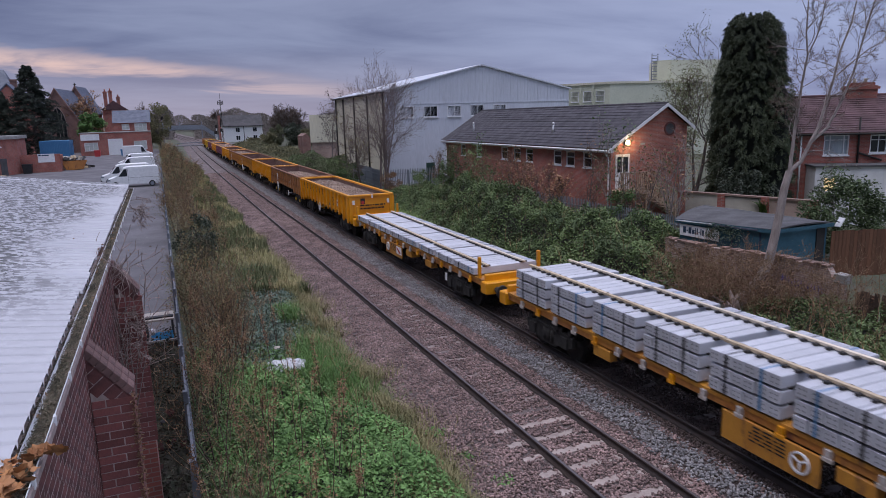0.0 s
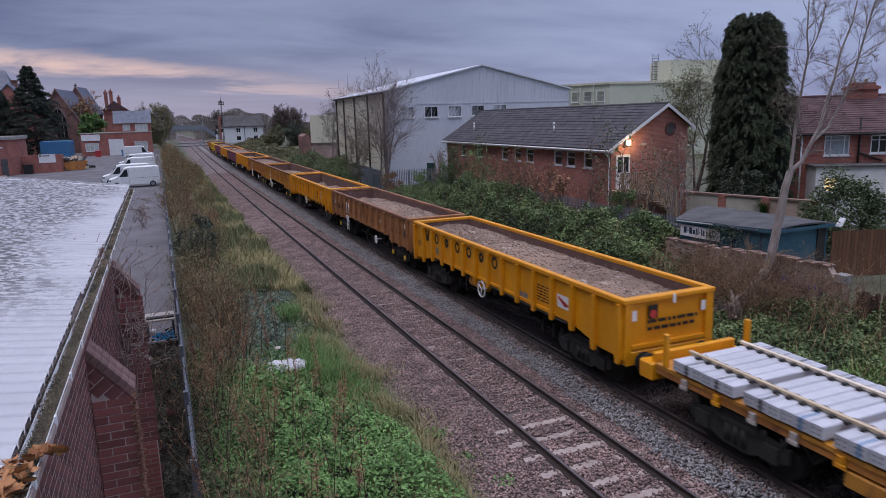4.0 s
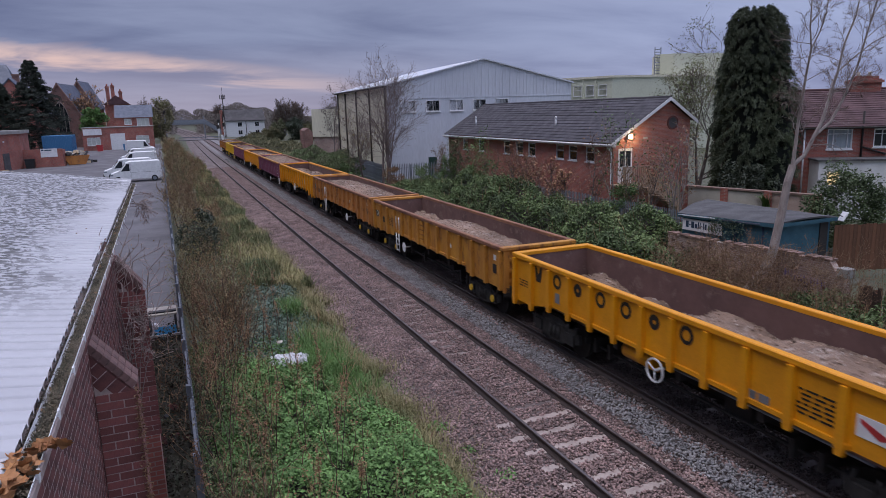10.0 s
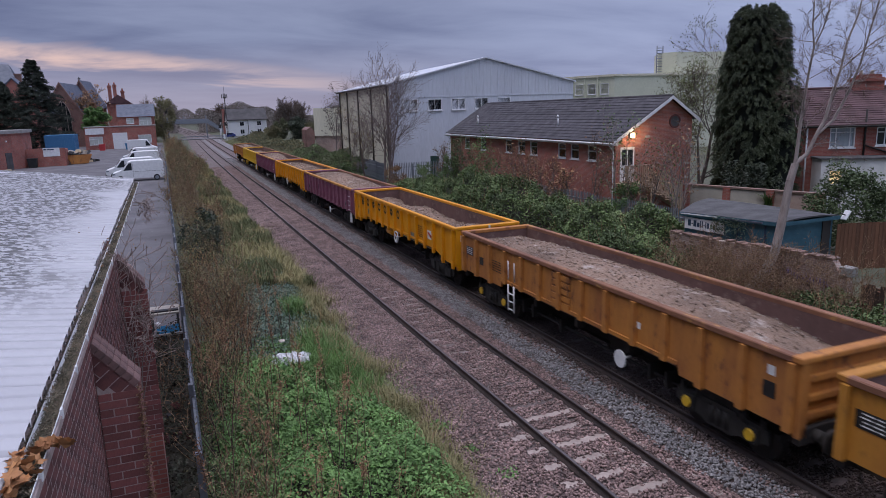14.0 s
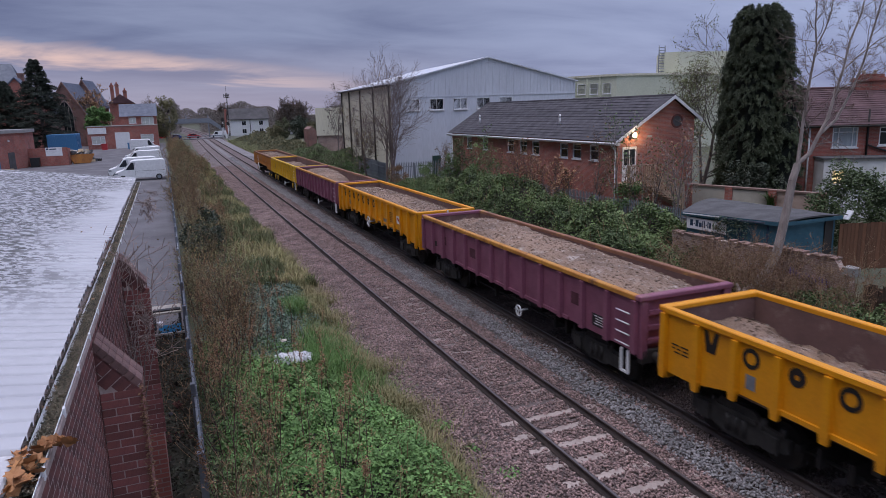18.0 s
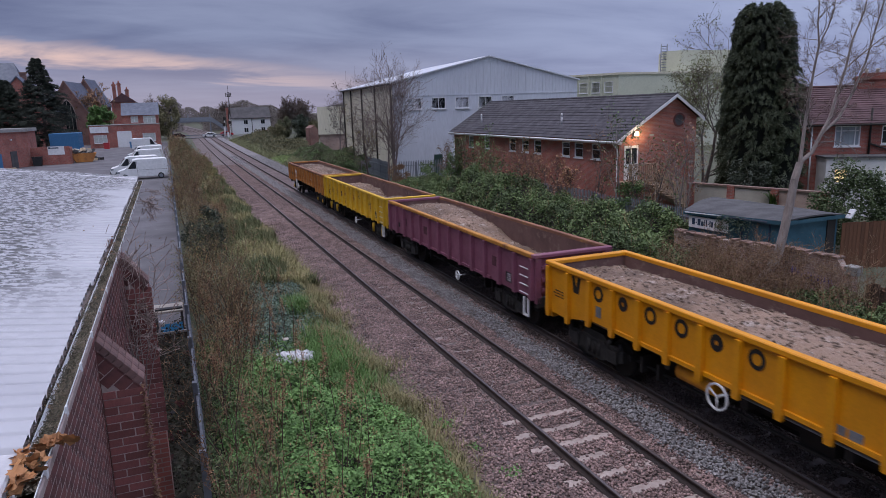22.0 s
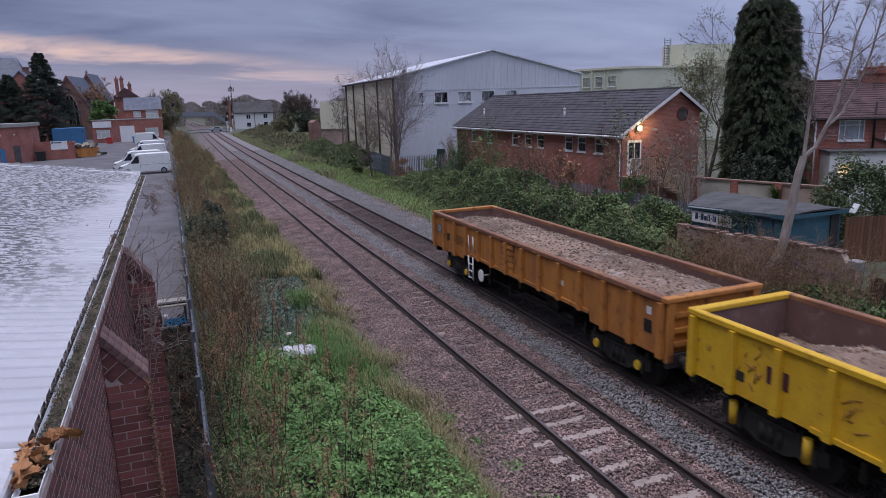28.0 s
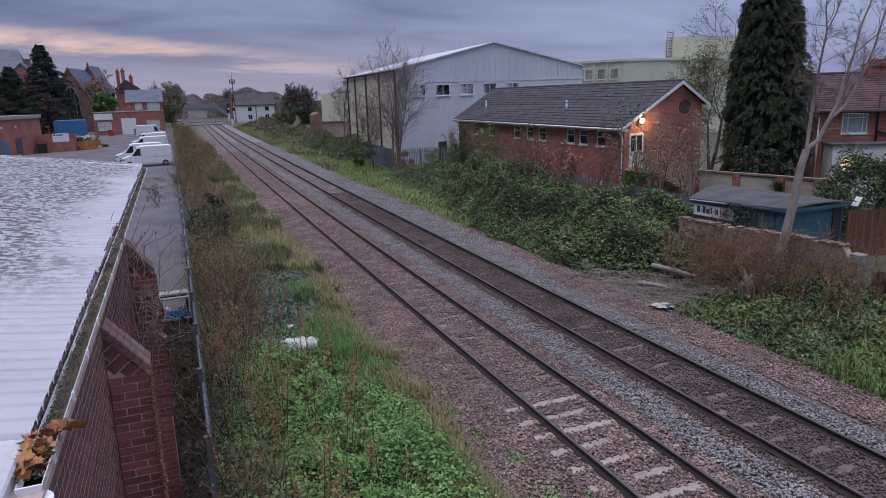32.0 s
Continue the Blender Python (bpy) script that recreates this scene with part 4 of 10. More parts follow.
# ---- the shed and its old wall, houses on the far side ----
def old_wall():
    w = thing("old_brick_wall", "crumbling old brick boundary wall with scrawled paint", "wall")
    bm = bmesh.new()
    prism(bm, [(22.2, -0.3), (22.2, 1.50), (20.0, 1.55), (18.2, 1.63), (16.5, 1.72), (15.2, 1.76), (14.75, 1.78), (14.5, 1.45), (14.2, 1.32), (14.0, -0.3)], "x", 19.15, 19.40)
    part("wall_body", bm, M["brick_old"], w)
    rng = random.Random(8)
    bm = bmesh.new()
    box(bm, -0.17, 0.17, -0.11, 0.11, 0, 0.07)
    cap = mesh_of("coping_brick", bm, M["coping"], 0.006)
    y = 14.8
    while y < 22.1:
        if rng.random() > 0.12:
            z = np.interp(y, [14.75, 15.2, 16.5, 18.2, 20.0, 22.2], [1.77, 1.76, 1.72, 1.63, 1.55, 1.50])
            piece("coping_brick", cap, w, pose(19.27 + rng.uniform(-0.02, 0.02), y, z + rng.uniform(-0.02, 0.03), rng.uniform(-3, 3), rng.uniform(-3, 3), rng.uniform(-6, 6)))
        y += 0.235
    # bricks that stand proud of the worn face
    bm = bmesh.new()
    box(bm, -0.012, 0.0, -0.105, 0.105, 0, 0.064)
    face = mesh_of("brick", bm, M["coping"])
    for k in range(130):
        row = rng.randrange(2, 24)
        y = 14.9 + 0.225 * rng.randrange(0, 32) + (0.1125 if row % 2 else 0)
        piece("brick", face, w, pose(19.152, y, -0.25 + row * 0.075 + 0.005))
    # a pale block and slab left on the broken end
    bm = bmesh.new()
    box(bm, 19.1, 19.45, 14.05, 14.45, 1.33, 1.62)
    part("end_block", bm, M["concrete"], w, "grey block on the broken end", bevel=0.02)
    # scrawled paint as plain strokes
    bm = bmesh.new()
    for k in range(13):
        y = 16.35 - k * 0.125
        z = 1.05 - 0.012 * k
        a = [(19.143, y + rng.uniform(-0.05, 0.05), z + rng.uniform(-0.16, 0.16)) for _ in range(5)]
        for p, q in zip(a[:-1], a[1:]):
            tube(bm, p, q, 0.011, seg=4)
        tube(bm, (19.143, y, z + 0.16), (19.143, y - 0.04, z - 0.14), 0.012, seg=4)
    part("paint_scrawl", bm, M["violet"], w, "violet paint strokes")


def blue_shed():
    s = thing("shed", "low teal painted shed with a felt roof and a white sign", "shed")
    # plan corners: far front, near front, near back, far back
    A, B, C, D = (19.62, 21.9), (19.92, 17.62), (22.65, 17.55), (22.25, 23.2)
    zb = -0.2
    tops = (2.26, 2.42, 2.42, 2.44)
    bm = bmesh.new()
    lo = [bm.verts.new((x, y, zb)) for x, y in (A, B, C, D)]
    hi = [bm.verts.new((x, y, z)) for (x, y), z in zip((A, B, C, D), tops)]
    bm.faces.new(lo[::-1])
    bm.faces.new(hi)
    for i in range(4):
        bm.faces.new((lo[i], lo[(i + 1) % 4], hi[(i + 1) % 4], hi[i]))
    part("wall_body", bm, M["teal"], s)
    # roof: felt over boards, sagging between the corners
    c = Vector((21.1, 20.0))
    q = [Vector(v) + (Vector(v) - c).normalized() * 0.22 for v in (A, B, C, D)]
    hs = (2.29, 2.46, 2.48, 2.50)
    bm = bmesh.new()
    n = 10
    grid, under = [], []
    for i in range(n + 1):
        u = i / n
        for j in range(n + 1):
            v = j / n
            p = (q[0] * (1 - u) + q[1] * u) * (1 - v) + (q[3] * (1 - u) + q[2] * u) * v
            z = (hs[0] * (1 - u) + hs[1] * u) * (1 - v) + (hs[3] * (1 - u) + hs[2] * u) * v
            z += 0.10 * math.sin(math.pi * v) + 0.018 * noise.noise((p.x * 1.3, p.y * 1.3, 2))
            grid.append(bm.verts.new((p.x, p.y, z + 0.05)))
            under.append(bm.verts.new((p.x, p.y, z)))
    m = n + 1
    for i in range(n):
        for j in range(n):
            k = [i * m + j, (i + 1) * m + j, (i + 1) * m + j + 1, i * m + j + 1]
            bm.faces.new([grid[a] for a in k])
            bm.faces.new([under[a] for a in k[::-1]])
    rim = [(i, i + 1) for i in range(n)] + [(n * m + i, n * m + i + 1) for i in range(n)] + [(i * m, (i + 1) * m) for i in range(n)] + [(i * m + n, (i + 1) * m + n) for i in range(n)]
    for a, b in rim:
        bm.faces.new((grid[a], grid[b], under[b], under[a]))
    part("roof", bm, M["felt"], s, "grey felt roof, sagging")

    def edge(name, i, drop0, drop1, material, out=0.02, label="", cut=(0.0, 1.0)):
        a, b = q[i], q[(i + 1) % 4]
        za, zb_ = hs[i], hs[(i + 1) % 4]
        a2, b2 = a + (b - a) * cut[0], a + (b - a) * cut[1]
        z2, z3 = za + (zb_ - za) * cut[0], za + (zb_ - za) * cut[1]
        d = (b - a).normalized()
        nn = Vector((d.y, -d.x))
        if nn.dot(a - c) < 0:
            nn = -nn
        bm = bmesh.new()
        vs = []
        for p, z in ((a2, z2), (b2, z3)):
            for off in (0.0, out):
                for dz in (drop0, drop1):
                    vs.append(bm.verts.new((p.x + nn.x * off, p.y + nn.y * off, z + dz)))
        for f in ((0, 1, 3, 2), (4, 6, 7, 5), (0, 4, 5, 1), (2, 3, 7, 6), (1, 5, 7, 3), (0, 2, 6, 4)):
            bm.faces.new([vs[k] for k in f])
        part(name, bm, material, s, label)
    edge("fascia", 0, -0.10, 0.035, M["teal"])
    edge("fascia", 1, -0.10, 0.035, M["teal"])
    edge("fascia", 2, -0.10, 0.035, M["teal"])
    edge("gutter_strip", 0, -0.02, 0.02, M["upvc"], 0.05, "white plastic gutter strip", (0.02, 0.42))
    edge("gutter_strip", 0, -0.05, 0.0, M["slate"], 0.05, "grey gutter strip", (0.45, 0.86))
    # cover strips and a tall narrow dark panel at the near corner
    for u in (0.62, 0.90):
        p = Vector(A) * (1 - u) + Vector(B) * u
        bm = bmesh.new()
        box(bm, p.x - 0.03, p.x + 0.01, p.y - 0.03, p.y + 0.03, zb, 2.30)
        part("cover_strip", bm, M["navy"], s)
    bm = bmesh.new()
    box(bm, 22.12, 22.52, 17.52, 17.56, 0.0, 2.36)
    part("doorway", bm, M["under"], s, "tall narrow dark panel")
    d = (Vector(B) - Vector(A)).normalized()
    sign_m = pose(A[0] - 0.035, A[1], 0, 0, 0, math.degrees(math.atan2(d.y, d.x)))
    bm = bmesh.new()
    box(bm, 0.06, 2.05, -0.03, 0.0, 1.70, 2.16)
    sign = part("sign_board", bm, M["white"], s, "white sign with dark lettering blocks and painted scrawls")
    sign.matrix_basis = sign_m
    rng = random.Random(3)
    x = 0.24
    for k, (w, h) in enumerate(((0.15, 0.26), (0.07, 0.05), (0.15, 0.26), (0.13, 0.18), (0.05, 0.26), (0.05, 0.26), (0.06, 0.05), (0.05, 0.26), (0.09, 0.22))):
        bm = bmesh.new()
        z = 1.82 if h > 0.1 else 1.90
        box(bm, x, x + w, -0.036, -0.0305, z, z + h)
        part("lettering_bar", bm, M["navy"], sign)
        x += w + 0.035
    bm = bmesh.new()
    for k in range(9):
        u = 1.42 + k * 0.065
        p = [(u + rng.uniform(-0.06, 0.06), -0.034, 1.76 + rng.uniform(0, 0.36)) for _ in range(3)]
        tube(bm, p[0], p[1], 0.014, seg=4)
        tube(bm, p[1], p[2], 0.014, seg=4)
    part("paint_scrawl", bm, M["leaf"], sign, "dark sprayed strokes")
    fl = new("floodlight")
    fl.parent = s
    fl.matrix_basis = pose(22.98, 17.3, 2.52, 0, 38, 0)
    bm = bmesh.new()
    box(bm, -0.03, 0.03, -0.12, 0.12, -0.2, 0.2)
    part("lamp_head", bm, M["white"], fl, "white unlit floodlight", bevel=0.01)
    bm = bmesh.new()
    tube(bm, (0, 0, 0), (-0.3, 0, -0.12), 0.02, seg=6)
    part("bracket", bm, M["under"], fl)
    # ivy trailing over the sign and the eaves
    r = np.random.default_rng(34)
    n = 620
    u = r.choice((0.42, 0.52, 0.60, 0.66), n) + r.normal(0, 0.045, n)
    k = np.clip(u, 0.36, 0.8)
    px = A[0] * (1 - k) + B[0] * k - 0.10 - 0.10 * r.random(n)
    py = A[1] * (1 - k) + B[1] * k
    pz = 2.42 - np.abs(r.normal(0, 0.36, n))
    tagged(new("ivy_trail", leaf_mesh("ivy_trail", np.stack([px, py, pz], 1), 0.075, M["leaf_ivy"], r)), "ivy trailing down the shed front", "ivy", kind="stuff")


def terrace():
    t = thing("terraced_houses", "red brick terrace with red-brown tiled roof", "house", pose(34.2, 29.3, 0, 0, 0, -33.0))
    X0, W, D, eave, ridge = 0.0, 17.0, 7.5, 5.30, 7.28
    bm = bmesh.new()
    wins = [(1.80, 3.15), (4.25, 5.15), (7.2, 8.1), (9.6, 11.0)]
    cur = X0
    for a, b in wins:
        box(bm, cur, a, 0, 0.25, 3.9, 5.1)
        cur = b
    box(bm, cur, W, 0, 0.25, 3.9, 5.1)
    box(bm, X0, W, 0, 0.25, -0.3, 3.9)
    box(bm, X0, W, 0, 0.25, 5.1, eave)
    part("wall", bm, M["brick_x"], t)
    window(t, pose(wins[0][0], 0.04, 3.91), 1.35, 1.18, (0.25, 0.80), (0.74,), glass="net_curtain")
    for a, b in wins[1:]:
        window(t, pose(a, 0.04, 4.0), b - a, 1.05, (0.5,), (0.72,))
    # low white wing along the ground floor
    bm = bmesh.new()
    box(bm, 0.95, W, -1.6, -0.002, -0.3, 3.35)
    wing = part("ground_floor_wing", bm, M["render_white"], t, "white rendered ground-floor wing")
    bm = bmesh.new()
    box(bm, 0.85, W, -1.72, -0.004, 3.35, 3.45)
    part("wing_roof", bm, M["felt"], wing)
    window(t, pose(1.35, -1.65, 1.95), 0.75, 0.85, (), (), "window_lit")
    for x in (X0, W - 0.25):
        bm = bmesh.new()
        prism(bm, [(0.25, -0.3), (D, -0.3), (D, eave), (D / 2, ridge), (0.25, eave)], "x", x, x + 0.25)
        part("gable_wall", bm, M["brick_y"], t)
    roof = new("roof")
    roof.parent = t
    tiled_slope(roof, "slope", (X0 - 0.2, -0.35, eave - 0.12), (W + 0.2, -0.35, eave - 0.12), (0, D / 2 + 0.35, 0), ridge - eave + 0.12, 0.27, M["tile_red"], thick=0.035)
    tiled_slope(roof, "slope", (W + 0.2, D + 0.35, eave - 0.12), (X0 - 0.2, D + 0.35, eave - 0.12), (0, -D / 2 - 0.35, 0), ridge - eave + 0.12, 0.27, M["tile_red"], thick=0.035)
    bm = bmesh.new()
    tube(bm, (X0 - 0.2, D / 2, ridge + 0.03), (W + 0.2, D / 2, ridge + 0.03), 0.10, seg=8)
    part("ridge_tiles", bm, M["tile_red"], roof)
    bm = bmesh.new()
    box(bm, 4.05, 5.75, D / 2 - 0.35, D / 2 + 0.45, ridge - 0.5, ridge + 0.62)
    box(bm, 3.95, 5.85, D / 2 - 0.43, D / 2 + 0.53, ridge + 0.40, ridge + 0.55)
    box(bm, 4.25, 5.6, D / 2 - 0.28, D / 2 + 0.38, ridge + 0.62, ridge + 0.80)
    ch = part("chimney", bm, M["brick_x"], t, "stepped brick chimney stack")
    for k in range(2):
        bm = bmesh.new()
        tube(bm, (4.55 + k * 0.62, D / 2 + 0.05, ridge + 0.8), (4.55 + k * 0.62, D / 2 + 0.05, ridge + 1.06), 0.12, 0.10, seg=8)
        part("chimney_pot", bm, M["render"], ch, "pale clay pot")
    bm = bmesh.new()
    tube(bm, (X0 - 0.2, -0.42, eave - 0.17), (W, -0.42, eave - 0.17), 0.06, seg=8)
    part("gutter", bm, M["under"], t)
    bm = bmesh.new()
    tube(bm, (3.62, -0.08, eave + 0.75), (3.62, -0.08, 3.4), 0.06, seg=8)
    tube(bm, (3.62, -0.08, eave - 1.25), (4.9, -0.08, eave - 1.7), 0.05, seg=8)
    part("soil_pipe", bm, M["under"], t, "black soil pipe")
    bm = bmesh.new()
    tube(bm, (0.55, -0.10, eave - 0.2), (0.55, -0.10, 1.0), 0.05, seg=8)
    part("downpipe", bm, M["upvc"], t, "white downpipe")


def garden_wall():
    g = thing("garden_wall", "pale rendered garden wall with brick piers", "wall")
    a, b = Vector((26.4, 29.4)), Vector((28.6, 22.1))
    d = (b - a)
    at = pose(a.x, a.y, 0, 0, 0, math.degrees(math.atan2(d.y, d.x)))
    for k in range(3):
        bm = bmesh.new()
        x = k * 2.3
        box(bm, x + 0.2, x + 2.1, 0, 0.2, -0.3, 2.28 - 0.05 * (k % 2))
        part("panel", bm, M["render" if k != 2 else "render_pink"], g).matrix_basis = at
    for k in range(4):
        bm = bmesh.new()
        x = k * 2.3
        box(bm, x - 0.2, x + 0.2, -0.08, 0.28, -0.3, 2.36)
        part("pier", bm, M["brick_x"], g).matrix_basis = at
    bm = bmesh.new()
    box(bm, 0.2, d.length, -0.07, 0.27, 2.285, 2.37)
    part("coping", bm, M["coping"], g, "brick coping").matrix_basis = at


def board_fence():
    f = thing("board_fence", "brown close-boarded garden fence", "fence")
    bm = bmesh.new()
    box(bm, -0.07, 0.07, -0.01, 0.01, 0, 1.75)
    me = mesh_of("board", bm, M["wood_fence"])
    rng = random.Random(5)
    for k in range(56):
        x = 22.75 + k * 0.145
        y = 17.35 - 0.30 * (x - 22.75)
        piece("board", me, f, pose(x, y, 0.45 + rng.uniform(-0.02, 0.02), 0, 0, -16.7))
    d = thing("dark_board_fence", "weathered dark board fence beside the line", "fence")
    bm = bmesh.new()
    box(bm, -0.01, 0.01, -0.08, 0.08, 0, 1.45)
    me = mesh_of("board", bm, M["twig"])
    for k in range(50):
        piece("board", me, d, pose(19.3 + rng.uniform(-0.02, 0.02), 13.75 - k * 0.165, -0.25 + rng.uniform(-0.05, 0.05), rng.uniform(-1.5, 1.5), 0, 0))


M["timber_porch"] = mat("weathered_porch_timber", (0.42, 0.30, 0.21), (0.30, 0.21, 0.15), rough=0.85, scale=2, fine=24, bump=0.2, tone=0.15)
M["render_white"] = mat("white_house_render", (0.66, 0.65, 0.66), (0.55, 0.54, 0.54), rough=0.8, scale=1.2, bump=0.1)
M["render_pink"] = mat("stained_pink_render", (0.44, 0.33, 0.28), (0.33, 0.22, 0.19), scale=1.1, bump=0.2, spots=(0.30, 0.14, 0.11), amount=0.3)
M["net_curtain"] = mat("net_curtain_behind_glass", (0.34, 0.38, 0.42), (0.24, 0.27, 0.31), rough=0.2, scale=2.5, stretch=(3, 3, 0.3), bump=0.02)
M["coping"] = mat("weathered_coping_brick", (0.21, 0.13, 0.11), (0.14, 0.10, 0.085), rough=0.95, scale=6, bump=0.3, tone=0.35)
M["leaf_door"] = mat("dark_green_door", (0.018, 0.055, 0.045), rough=0.5, bump=0.05)
M["upvc_dim"] = mat("pale_blind", (0.48, 0.50, 0.48), rough=0.6, bump=0.05)
M["violet"] = mat("violet_spray", (0.10, 0.07, 0.24), rough=0.7, bump=0.0)
M["navy"] = mat("navy_lettering", (0.02, 0.05, 0.10), rough=0.6, bump=0.0)
brick_hall()
warehouse()
works()
old_wall()
blue_shed()
terrace()
garden_wall()
board_fence()
palisade("palisade_fence", [(22.3, 24.0), (22.6, 57.5)], 1.75, "blue-grey steel palisade fence in front of the hall")
palisade("palisade_fence", [(18.8, 60.6), (24.0, 60.0)], 2.0, "blue-grey steel palisade fence before the warehouse")
palisade("palisade_fence", [(18.8, 60.8), (19.2, 72.0)], 2.0, "blue-grey steel palisade fence beside the line")

# ---- the workshop beside the camera ----
def workshop():
    w = thing("workshop", "red brick workshop with a weathered sheet roof", "building")
    xw, y0, y1, eave = -0.756, 2.58, 20.9, 5.005
    ys = 3.9
    yw = 10.42
    bm = bmesh.new()
    box(bm, xw - 0.22, xw - 0.0002, y0, yw, YARD, eave)
    part("wall_core", bm, M["mortar"], w)
    # beyond the second pier the wall stands back under the roof
    bm = bmesh.new()
    box(bm, -1.92, -1.70, yw - 0.22, y1 - 0.22, YARD, eave)
    part("rear_wall", bm, M["brick_y"], w)
    bm = bmesh.new()
    box(bm, -1.70, xw - 0.22, yw - 0.22, yw, YARD, eave)
    part("wall_return", bm, M["brick_x"], w)
    for y in (y0, y1 - 0.22):
        bm = bmesh.new()
        box(bm, -9.3, xw - 0.22 if y == y0 else -1.70, y, y + 0.22, YARD, eave + 0.1)
        part("end_wall", bm, M["brick_x"], w)
    bm = bmesh.new()
    box(bm, -9.4, -9.18, y0, y1, YARD, eave + 0.9)
    part("back_wall", bm, M["brick_y"], w)
    # bricks of the long wall
    bm = bmesh.new()
    box(bm, -0.014, 0.0005, -0.1065, 0.1065, 0, 0.064)
    stretcher = mesh_of("brick", bm, M["brick"])
    rng = random.Random(2)
    verts, faces = [], []
    base = np.array([(-0.014, -0.1075, 0), (0.001, -0.1075, 0), (0.001, 0.1075, 0), (-0.014, 0.1075, 0), (-0.014, -0.1075, 0.065), (0.001, -0.1075, 0.065), (0.001, 0.1075, 0.065), (-0.014, 0.1075, 0.065)])
    cube = np.array(((3, 2, 1, 0), (4, 5, 6, 7), (0, 1, 5, 4), (1, 2, 6, 5), (2, 3, 7, 6), (3, 0, 4, 7)))
    single, n = 0, 0
    for c in range(60):
        z = YARD + 0.02 + c * 0.075
        y = y0 + 0.12 + (0.1125 if c % 2 else 0)
        while y < yw - 0.12:
            p = (xw + rng.uniform(-0.0006, 0.0004), y, z)
            if 3.6 < y < 6.1 and z > 3.7 and single < 200:
                piece("brick", stretcher, w, pose(*p))
                single += 1
            else:
                verts.append(base + np.array(p))
                faces.append(cube + 8 * n)
                n += 1
            y += 0.225
    rest = piece("brickwork", soup("brickwork", np.concatenate(verts), np.concatenate(faces), M["brick"]), w)
    tagged(rest, kind="stuff")
    # corrugated roof sheets, ridges across the building
    x0 = -0.905
    rise = 0.132
    pitch = 0.198
    prof = [(0, 0), (0.018, 0.034), (0.030, 0.040), (0.165, 0.040), (0.177, 0.034), (0.190, 0)]
    width = 5 * pitch
    yy = ys
    sheets = []
    while yy < y1 + 0.1:
        v, f = [], []
        pts = [(i * pitch + a, b) for i in range(5) for a, b in prof] + [(width + 0.03, 0.0)]
        segs = [0, 1.5, 1.51, 3.6, 3.61, 6, 8.6]
        for s in segs:
            for a, b in pts:
                v.append((-s, a, b + s * rise + (0.010 if s in (1.51, 3.61) else 0)))
        m = len(pts)
        f = [(j * m + i, j * m + i + 1, (j + 1) * m + i + 1, (j + 1) * m + i) for j in range(len(segs) - 1) for i in range(m - 1)]
        if not sheets:
            sheets.append(soup("roof_sheet", v, f, M["sheet"]))
        piece("roof_sheet", sheets[0], w, pose(x0 + 0.012 + rng.uniform(-0.02, 0.02), yy, eave + 0.055 + rng.uniform(0, 0.005)))
        yy += width
    # white flashing at the far verge and the near end box
    bm = bmesh.new()
    prism(bm, [(-0.98, eave + 0.11), (-9.4, eave + 0.11 + 8.5 * rise), (-9.4, eave + 0.03 + 8.5 * rise), (-0.98, eave + 0.01)], "y", y1 + 0.03, y1 + 0.12)
    part("verge_flashing", bm, M["upvc"], w)
    bm = bmesh.new()
    prism(bm, [(-0.90, 4.45), (-0.90, eave + 0.07), (-2.1, eave + 0.07 + 1.2 * rise), (-2.1, 4.45)], "y", 2.4, ys + 0.012)
    part("end_flashing", bm, M["flashing"], w, "pale flashing box", bevel=0.012)
    bm = bmesh.new()
    box(bm, -9.3, -2.11, y0 + 0.23, ys - 0.01, eave - 0.12, eave - 0.02)
    part("porch_roof", bm, M["felt"], w, "grey felt strip of flat roof")
    # half-round gutter, choked with moss
    gx, gr, gz = -0.819, 0.058, eave + 0.034
    bm = bmesh.new()
    prof = [(math.cos(a) * gr, math.sin(a) * gr) for a in np.linspace(math.pi, 2 * math.pi, 11)]
    inner = [(x * 0.93, z * 0.93) for x, z in prof[::-1]]
    prism(bm, [(gx + x, gz + z) for x, z in prof + inner], "y", 3.44, y1 + 0.06)
    part("gutter", bm, M["upvc"], w, "white plastic gutter full of moss and leaves")
    bm = bmesh.new()
    prism(bm, [(gx + a, gz + c) for a, c in [(math.cos(a) * gr * 1.03, math.sin(a) * gr * 1.03) for a in np.linspace(math.pi, 2 * math.pi, 11)]], "y", 3.425, 3.437)
    part("gutter_end", bm, M["upvc"], w)
    bm = bmesh.new()
    tube(bm, (gx, 3.40, gz - 0.34), (gx, 3.40, gz - 0.10), 0.062, 0.085, seg=20)
    tube(bm, (gx, 3.40, gz - 0.10), (gx, 3.40, gz - 0.06), 0.100, 0.104, seg=20)
    tube(bm, (gx, 3.40, 1.0), (gx, 3.40, gz - 0.30), 0.038, seg=12)
    part("downpipe", bm, M["upvc"], w, "white downpipe and outlet")
    rng2 = np.random.default_rng(17)

    def moss(name, label, n, lo, hi, lift, size, material, seed):
        yv = rng2.uniform(3.55, y1, n)
        bump = np.array([max(0.0, 0.45 + 1.1 * noise.noise((seed, v * 2.6, 1))) for v in yv])
        pts = np.stack([gx + rng2.uniform(lo, hi, n), yv, gz - 0.030 + lift * rng2.uniform(0, 1, n) * bump], 1)
        tagged(piece(name, leaf_mesh(name, pts, size, M[material], rng2), w, label=label), kind="stuff")
    moss("gutter_moss", "black rotted leaves and moss", 12000, -0.075, 0.030, 0.050, 0.015, "dark_moss", 0)
    moss("gutter_silt", "brown moss cushions", 42000, -0.085, 0.046, 0.050, 0.011, "brown_moss", 3)
